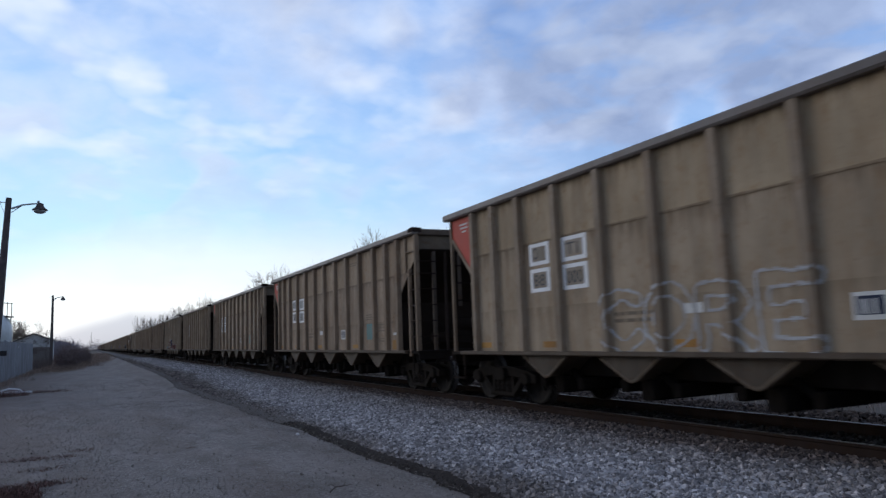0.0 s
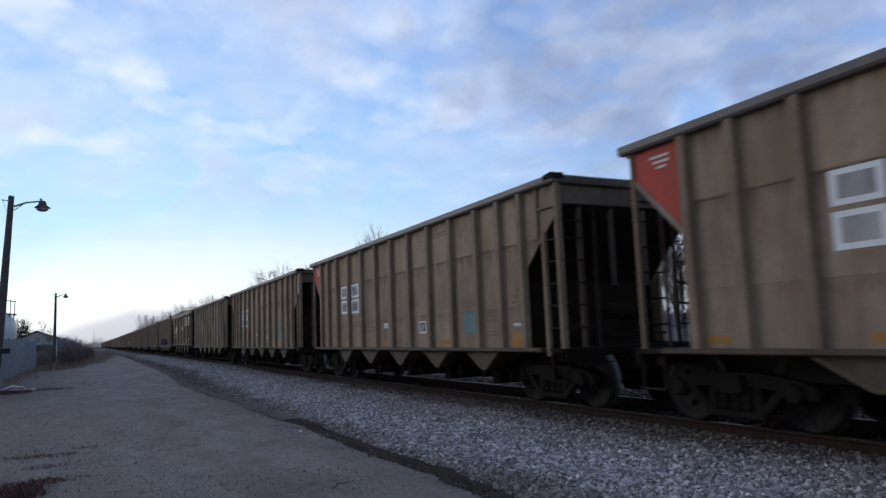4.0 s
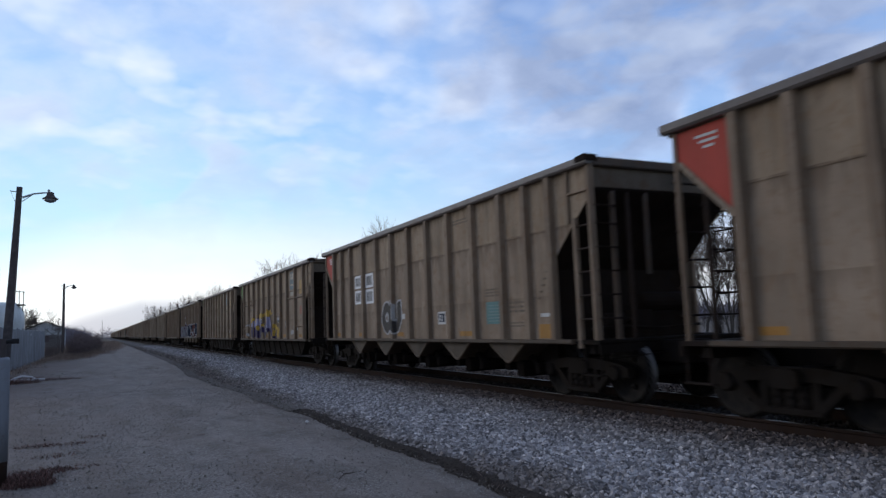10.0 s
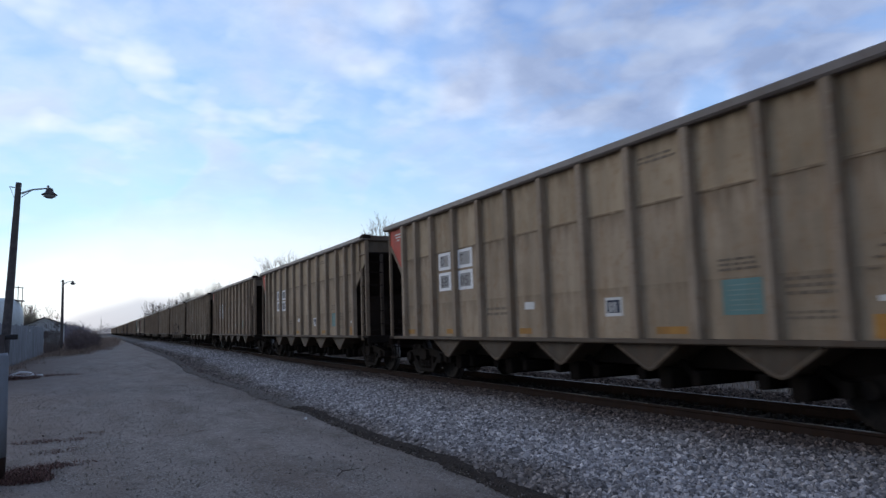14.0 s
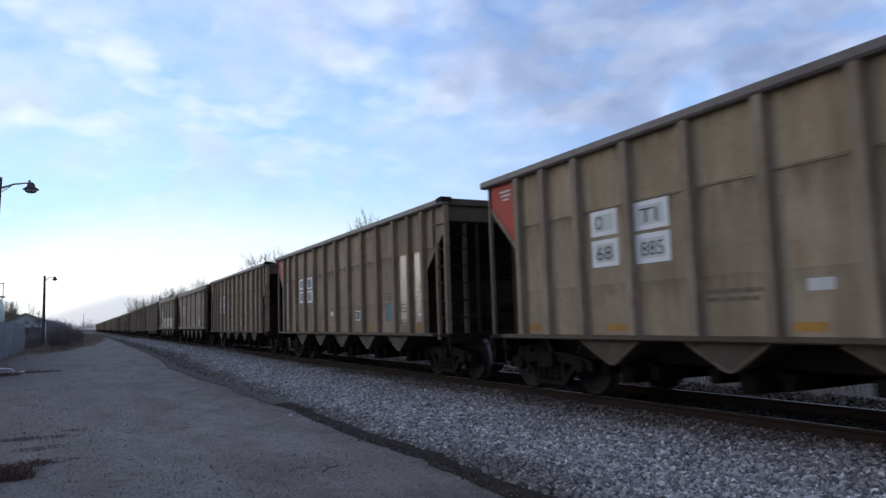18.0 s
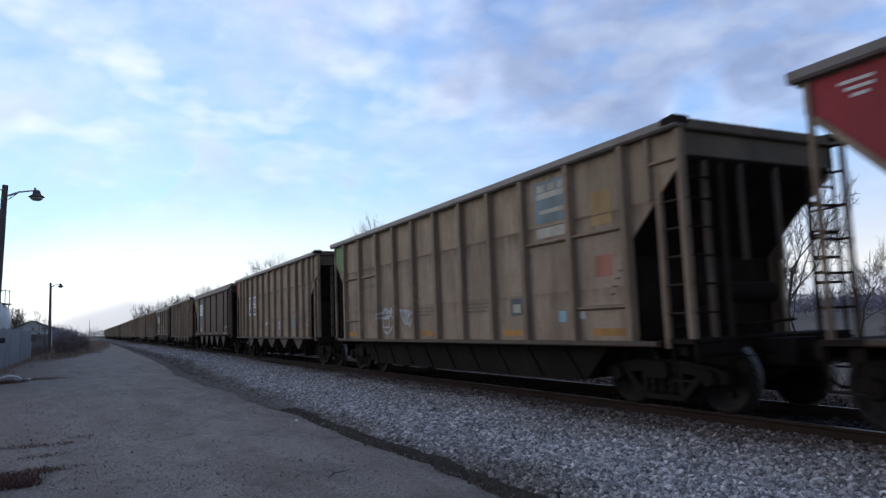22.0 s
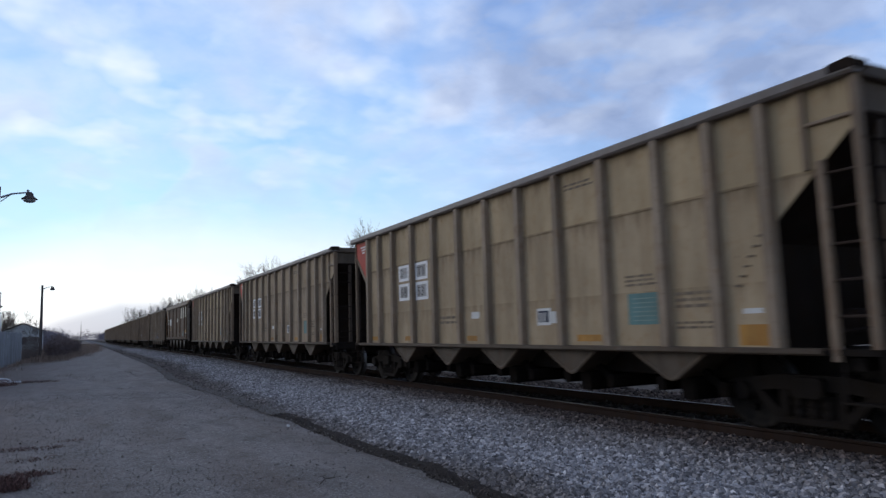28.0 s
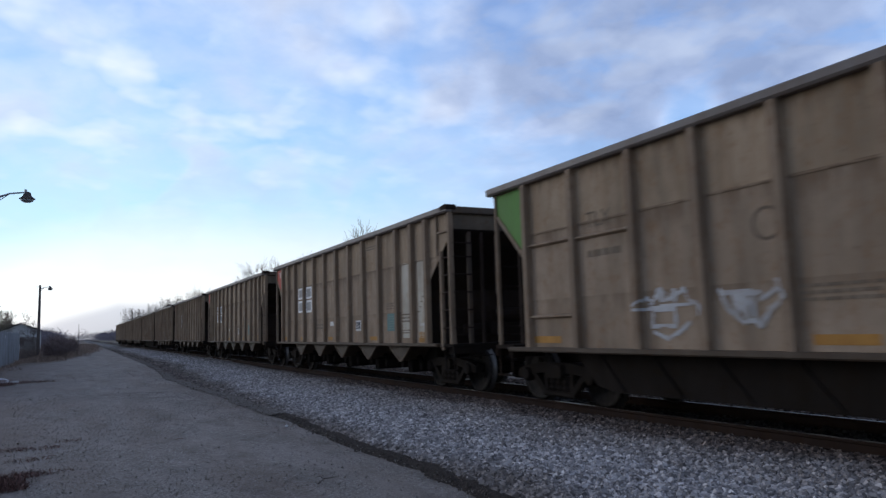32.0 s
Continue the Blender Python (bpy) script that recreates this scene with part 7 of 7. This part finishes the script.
# ---- plants ----
def blades(name, spots, label, mat, category="grass"):
    """Thin curved stalks; spots: (x, y, spread, count, height, lean)."""
    v, f = [], []
    for x, y, spread, count, height, lean in spots:
        for _ in range(count):
            a, r = rng.uniform(0, 2 * math.pi), spread * math.sqrt(rng.random())
            bx, by = x + r * math.cos(a), y + 0.6 * r * math.sin(a)
            h = height * rng.uniform(0.4, 1.15)
            dx, dy = lean * h * rng.normal(), lean * h * rng.normal()
            w = 0.004 + 0.006 * h
            t = rng.uniform(0, math.pi)
            wx, wy = w * math.cos(t), w * math.sin(t)
            n = len(v)
            v += [(bx - wx, by - wy, 0), (bx + wx, by + wy, 0), (bx + dx * 0.4 + wx * 0.7, by + dy * 0.4 + wy * 0.7, h * 0.6),
                  (bx + dx * 0.4 - wx * 0.7, by + dy * 0.4 - wy * 0.7, h * 0.6), (bx + dx, by + dy, h)]
            f += [(n, n + 1, n + 2, n + 3), (n + 3, n + 2, n + 4)]
    tagged(new(name, raw_mesh(name, v, f, mat)), label, category, kind="stuff")


blades("dead_grass", [(-1.05, 10.0, 0.55, 1100, 0.12, 0.8), (-0.75, 9.7, 0.30, 500, 0.09, 0.9), (-0.62, 10.5, 0.35, 330, 0.07, 0.9), (-0.3, 10.6, 0.3, 120, 0.04, 1.0), (-0.9, 13.1, 0.35, 200, 0.04, 1.2), (-0.5, 13.0, 0.35, 140, 0.04, 1.2), (-0.1, 13.6, 0.2, 50, 0.04, 1.2),
                      (-0.6, 11.8, 0.3, 90, 0.05, 1.0), (-1.9, 33.6, 0.9, 300, 0.10, 0.8), (-2.9, 31.9, 0.8, 600, 0.25, 0.5), (-1.4, 33.2, 0.8, 260, 0.08, 0.9)],
       "flattened reddish-brown dead grass tufts in gravel", RED_GRASS)
blades("fence_weeds", [(-4.0 + rng.normal(0, 0.35), y, 0.5, 46, 0.26, 0.5) for y in np.arange(28, 80, 0.9)],
       "dry weeds along the foot of the fence", DRY_GRASS)
blades("verge_weeds", [(road_edge(y) + rng.normal(0.12, 0.1), y, 0.20, 12, 0.07, 0.8) for y in np.arange(3.0, 24, 0.5)], "low dead weeds on the dirt verge", WEED)
blades("verge_weeds", [(3.9, 24.2, 0.3, 160, 0.10, 0.8), (3.7, 29.3, 0.3, 110, 0.10, 0.8), (3.9, 36.0, 0.5, 180, 0.14, 0.7)], "tufts of dark dead weeds at the road's edge", WEED)
blades("dry_bank", [(along(LEFT, y) - 1.3 + rng.normal(0, 0.7), y, 1.3, 240, 0.42, 0.35) for y in np.arange(62, 230, 1.5)], "bank of tall dry grass along the road", DRY_GRASS)
blades("dry_bank", [(-6 + rng.normal(0, 2.0), y, 3.0, 200, 0.7, 0.35) for y in np.arange(76, 260, 2.4)], "dry grass behind the roadside bank", DRY_GRASS)
blades("track_weeds", [(14.5 + rng.normal(0, 1.5), y, 1.8, 130, 0.5, 0.4) for y in np.arange(4, 60, 1.5)], "dry grass beyond the track", DRY_GRASS)


def twig_dead():
    s = Shape().tube([(0, 0, 0.02), (0.12, 0.03, 0.05), (0.24, 0.02, 0.04), (0.36, 0.08, 0.07)], [0.008, 0.007, 0.005, 0.003], 5)
    s.tube([(0.12, 0.03, 0.05), (0.17, 0.14, 0.06), (0.2, 0.22, 0.03)], [0.005, 0.004, 0.002], 5)
    s.tube([(0.24, 0.02, 0.04), (0.33, -0.06, 0.05)], [0.004, 0.002], 5)
    solid("fallen_twig", s, TWIG, "small dark fallen twig on the asphalt", "twig", at=pose(2.42, 7.8, 0.0, 0, 0, 30))


twig_dead()
for x, y, a in ((1.43, 12.4, 10), (0.2, 21.84, 60), (-0.54, 11.8, 100), (-0.4, 11.9, 0)):
    solid("litter_leaf", Shape().add([(0, 0, 0.02), (0.10, 0.03, 0.035), (0.16, 0, 0.02), (0.08, -0.05, 0.03), (0, 0, 0.016), (0.10, 0.03, 0.031), (0.16, 0, 0.016), (0.08, -0.05, 0.026)],
                                     [(0, 1, 2, 3), (7, 6, 5, 4), (0, 4, 5, 1), (1, 5, 6, 2), (2, 6, 7, 3), (3, 7, 4, 0)]), WEED, "dead dark leaf on the gravel", "leaf", "leaves", at=pose(x, y, 0.01, 0, 0, a))
solid("white_pebble", Shape().lathe([(0.0, 0.02), (0.012, 0.032), (0.03, 0.028), (0.042, 0.01)], 2, (0, 0, 0), 9), PVC, "small white pebble on the asphalt", "pebble", at=pose(3.41, 12.89, 0.0))


def bare_tree(seed, height, spread, name="bare_tree", depth=5):
    """A leafless tree: tapered trunk and limbs as one part, fine twigs as another."""
    r = random.Random(seed)
    limbs, twigs = Shape(), Shape()

    def grow(p, d, length, rad, level):
        n = 3
        path, radii = [p], [rad]
        for i in range(n):
            d = (d + Vector((r.gauss(0, 0.16), r.gauss(0, 0.16), r.gauss(0.05, 0.10)))).normalized()
            p = p + d * (length / n)
            path.append(p)
            radii.append(rad * (1 - 0.38 * (i + 1) / n))
        if level < 3:
            limbs.tube(path, radii, 6 if level else 9, cap=False)
        else:
            twigs.tube(path, radii, 3, cap=False)
        if level >= depth:
            return
        kids = r.randint(3, 5) if level else r.randint(5, 7)
        for k in range(kids):
            f = r.uniform(0.35, 1.0) if level else r.uniform(0.45, 1.0)
            q = path[0].lerp(path[-1], f) if k else path[-1]
            a = r.uniform(0, 2 * math.pi)
            tilt = r.uniform(0.35, 0.85) * spread
            o = d.orthogonal().normalized()
            side = (o * math.cos(a) + d.cross(o) * math.sin(a))
            nd = (d * math.cos(tilt) + side * math.sin(tilt)).normalized()
            grow(q, nd, length * r.uniform(0.5, 0.78), max(0.012, radii[-1] * r.uniform(0.5, 0.75)), level + 1)
    grow(Vector((0, 0, -0.1)), Vector((0, 0, 1)), height * 0.36, height * 0.0125, 0)
    top = max(v[2] for v in limbs.v + twigs.v)
    k = height / top
    for s in (limbs, twigs):
        s.v = [(x * k, y * k, z * k) for x, y, z in s.v]
    m = thing(name, "bare leafless tree in winter beyond the track", "tree", "bare trees")
    part("trunk", limbs.mesh("trunk", True), BARK, m, "grey trunk and limbs")
    part("crown", twigs.mesh("crown"), TWIG, m, "fine bare twigs")
    return m


PROTOS = [bare_tree(21, 10.0, 1.0), bare_tree(5, 9.0, 1.1), bare_tree(9, 11.0, 0.9)]
# x, y, height and kind of each tree
FENCE_TREES = [(-8.0, 121, 6.4, 0), (-9.0, 122, 6.9, 2), (-10.1, 121, 6.7, 1), (-11.4, 123, 7, 1), (-5.8, 118, 5.2, 2)]
NEAR_BELT = [(33, 25, 9.4, 2), (30, 27.5, 9.0, 1), (34, 30.5, 9.8, 0), (36, 28, 9.9, 2), (27, 29.5, 8.6, 0), (35, 33.5, 10, 1), (28, 18, 4.6, 1), (27, 24.2, 5.8, 2), (26, 21, 5.3, 0), (24, 25.5, 6, 1), (25, 18.6, 5.2, 1), (29, 23.5, 6.4, 2), (25.5, 23, 5.8, 2), (28, 28, 6.9, 0)]
MIDDLE_BELT = [(17.8, 45.5, 9.2, 2), (20.6, 44.8, 9.3, 0), (23, 48.5, 9.9, 2), (17.6, 68.5, 9.4, 0), (20.3, 71, 10.1, 2), (21.8, 69, 9.9, 0), (18.4, 86, 9, 0), (19.5, 46.5, 9.75, 0), (21.5, 47.5, 9.9, 1), (19, 70, 10.2, 1), (18, 98, 7.4, 2)]
FAR_BELT = [(16.4, 129, 9.5, 1), (15.4, 133, 9.2, 0), (15.6, 163, 9.4, 2), (18.8, 168, 9.9, 2), (20.5, 148, 10, 1), (17.6, 131, 10.8, 2), (19.5, 128, 10.3, 0), (17, 165, 9.8, 0), (22, 170, 10.5, 1), (19.5, 112, 8.6, 1), (20, 300, 14.5, 2), (24, 306, 13, 0), (22, 305, 13.8, 1)]
TREE_SPOTS = FENCE_TREES + NEAR_BELT + MIDDLE_BELT + FAR_BELT
for i, (x, y, h, p) in enumerate(TREE_SPOTS):
    src = PROTOS[p]
    base = (10.0, 9.0, 11.0)[p]
    t = copy_thing(src, pose(x, y, -0.05, 0, 0, 47 * i) @ Matrix.Diagonal((0.66 * h / base, 0.66 * h / base, h / base, 1)))
    if x > 0 and y > 40:
        copy_thing(src, pose(x + 0.9, y + 1.1, -0.05, 0, 0, 47 * i + 100) @ Matrix.Diagonal((0.78 * h / base, 0.78 * h / base, 0.97 * h / base, 1)))
    if x < 0:
        tagged(t, "small bare leafless tree behind the shed")
for src, (x, y) in zip(PROTOS, ((38, 60), (44, 95), (40, 40))):
    src.matrix_basis = pose(x, y, -0.05)


def twig_mass(name, lumps, per, mat, label, category, thick=0.012, length=0.5):
    """Tangles of fine twigs in uneven lumps."""
    v, f = [], []
    for x, y, z, rx, ry, rz in lumps:
        for _ in range(per):
            d = rng.normal(size=3)
            d = d / np.linalg.norm(d) * rng.random() ** 0.45
            p = np.array((x + d[0] * rx, y + d[1] * ry, max(0.02, z + d[2] * rz)))
            u = rng.normal(size=3) * (1, 1, 0.8) + (0, 0, 0.9)
            u = u / np.linalg.norm(u) * length * rng.uniform(0.4, 1.3)
            s = rng.normal(size=3)
            s = s / np.linalg.norm(s) * thick * rng.uniform(0.5, 1.5)
            n = len(v)
            v += [tuple(p - s), tuple(p + s), tuple(p + u)]
            f.append((n, n + 1, n + 2))
    tagged(new(name, raw_mesh(name, v, f, mat)), label, category, kind="stuff")


lump = []
for i in range(44):
    y = 73 + 44 * rng.random() ** 1.3
    lump.append((-2.2 + rng.normal(0, 0.45) + 0.022 * (y - 73), y, 0.6, 0.62, 1.5, rng.uniform(0.6, 1.75) * (1.0 - 0.005 * (y - 73))))
twig_mass("roadside_bush", lump, 1050, BUSH, "tangled brown leafless bushes at the roadside", "bush", 0.013, 0.62)
lump = []
for i in range(90):
    y = 150 + 330 * rng.random()
    lump.append((-6 - 0.018 * y + rng.normal(0, 3.0), y, 1.6, 4.5, 8, rng.uniform(1.6, 3.6)))
twig_mass("far_thicket", lump, 800, FAR_WOOD, "distant bluish-brown bare thicket beyond the road", "woods", 0.05, 1.0)
lump = []
for i in range(120):
    y = 420 + 500 * rng.random()
    lump.append((30 + rng.normal(0, 20) + 0.02 * y, y, 3.0, 7, 16, rng.uniform(2.5, 5.5)))
twig_mass("far_woods", lump, 420, FAR_WOOD, "distant bare woods along the horizon", "woods", 0.11, 1.8)
lump = []
for i in range(130):
    x = 40 + 260 * rng.random()
    lump.append((x, 40 + 120 * rng.random() + 0.2 * x, 2.2, 7, 7, rng.uniform(1.0, 2.6)))
twig_mass("field_woods", lump, 200, FAR_WOOD, "far bare hedgerow beyond the field", "woods", 0.11, 1.8)


def mast():
    m = thing("radio_mast", "thin distant mast on the horizon", "mast", at=pose(0.3, 430, 0))
    part("shaft", Shape().tube([(0, 0, 0), (0, 0, 9.6)], [0.16, 0.10], 6), POLE_WOOD, m)
    part("antenna", Shape().tube([(0, 0, 9.6), (0, 0, 11.0)], [0.05, 0.03], 5), POLE_WOOD, m)


mast()


def utility_poles():
    for i, (x, y) in enumerate(((27.5, 31.0), (30.0, 64.0))):
        m = thing("utility_pole", "dark wooden utility pole beyond the track", "utility pole", "utility poles", pose(x, y, 0))
        part("pole", Shape().tube([(0, 0, -0.1), (0, 0, 9.5)], [0.17, 0.11], 9), POLE_WOOD, m)
        part("crossarm", Shape().box(-1.1, 1.1, -0.06, 0.06, 8.9, 9.02), POLE_WOOD, m)


utility_poles()


# ---- what moves ----
# small surges of the train on its way: seconds, metres
SLACK = ((0, 0.15), (1, 0.0), (2, 0.05), (3, -0.12), (6, 0.0), (8, 0.03), (9, 0.0), (10, 0.06), (11, 0.10), (12, 0.03), (13, 0.11), (14, 0.08), (17, -0.38), (18, -0.20),
         (19, -0.29), (20, 0.06), (21, 0.0), (22, -0.10), (23, -0.12), (24, 0.0), (25, -0.05), (28, 0.0), (29, 0.10), (30, 0.0), (32, 0.0))


def travelled(t):
    """How far the train has come since its far corners stood at whole car lengths."""
    run = 2.77 + 21.69906 * t - 0.00648906 * t * t + 0.00039725 * t ** 3 - 0.00000254308 * t ** 4
    return run + along(SLACK, t)


def motions():
    times = [1.0 * i for i in range(33)]
    for k, car in enumerate(TRAIN):
        walk(car, [(t, pose(TRACK_X, PITCH * k - travelled(t) - HALF, RAIL_TOP)) for t in times])
    # wheels roll without slipping; wheelsets in the same place of their truck share one roll
    steps = range(frame(32.0))
    for group, y in ((LEAD, 0.89), (TRAIL, -0.89)):
        first = group[0]
        walk(first, [(i / FPS, pose(0, y, 0.483, math.degrees(travelled(i / FPS) / 0.483) % 360.0)) for i in steps])
        for w in group[1:]:
            w.rotation_mode = "QUATERNION"
            keys = w.animation_data_create()
            keys.action = first.animation_data.action
            keys.action_slot = first.animation_data.action_slot


motions()
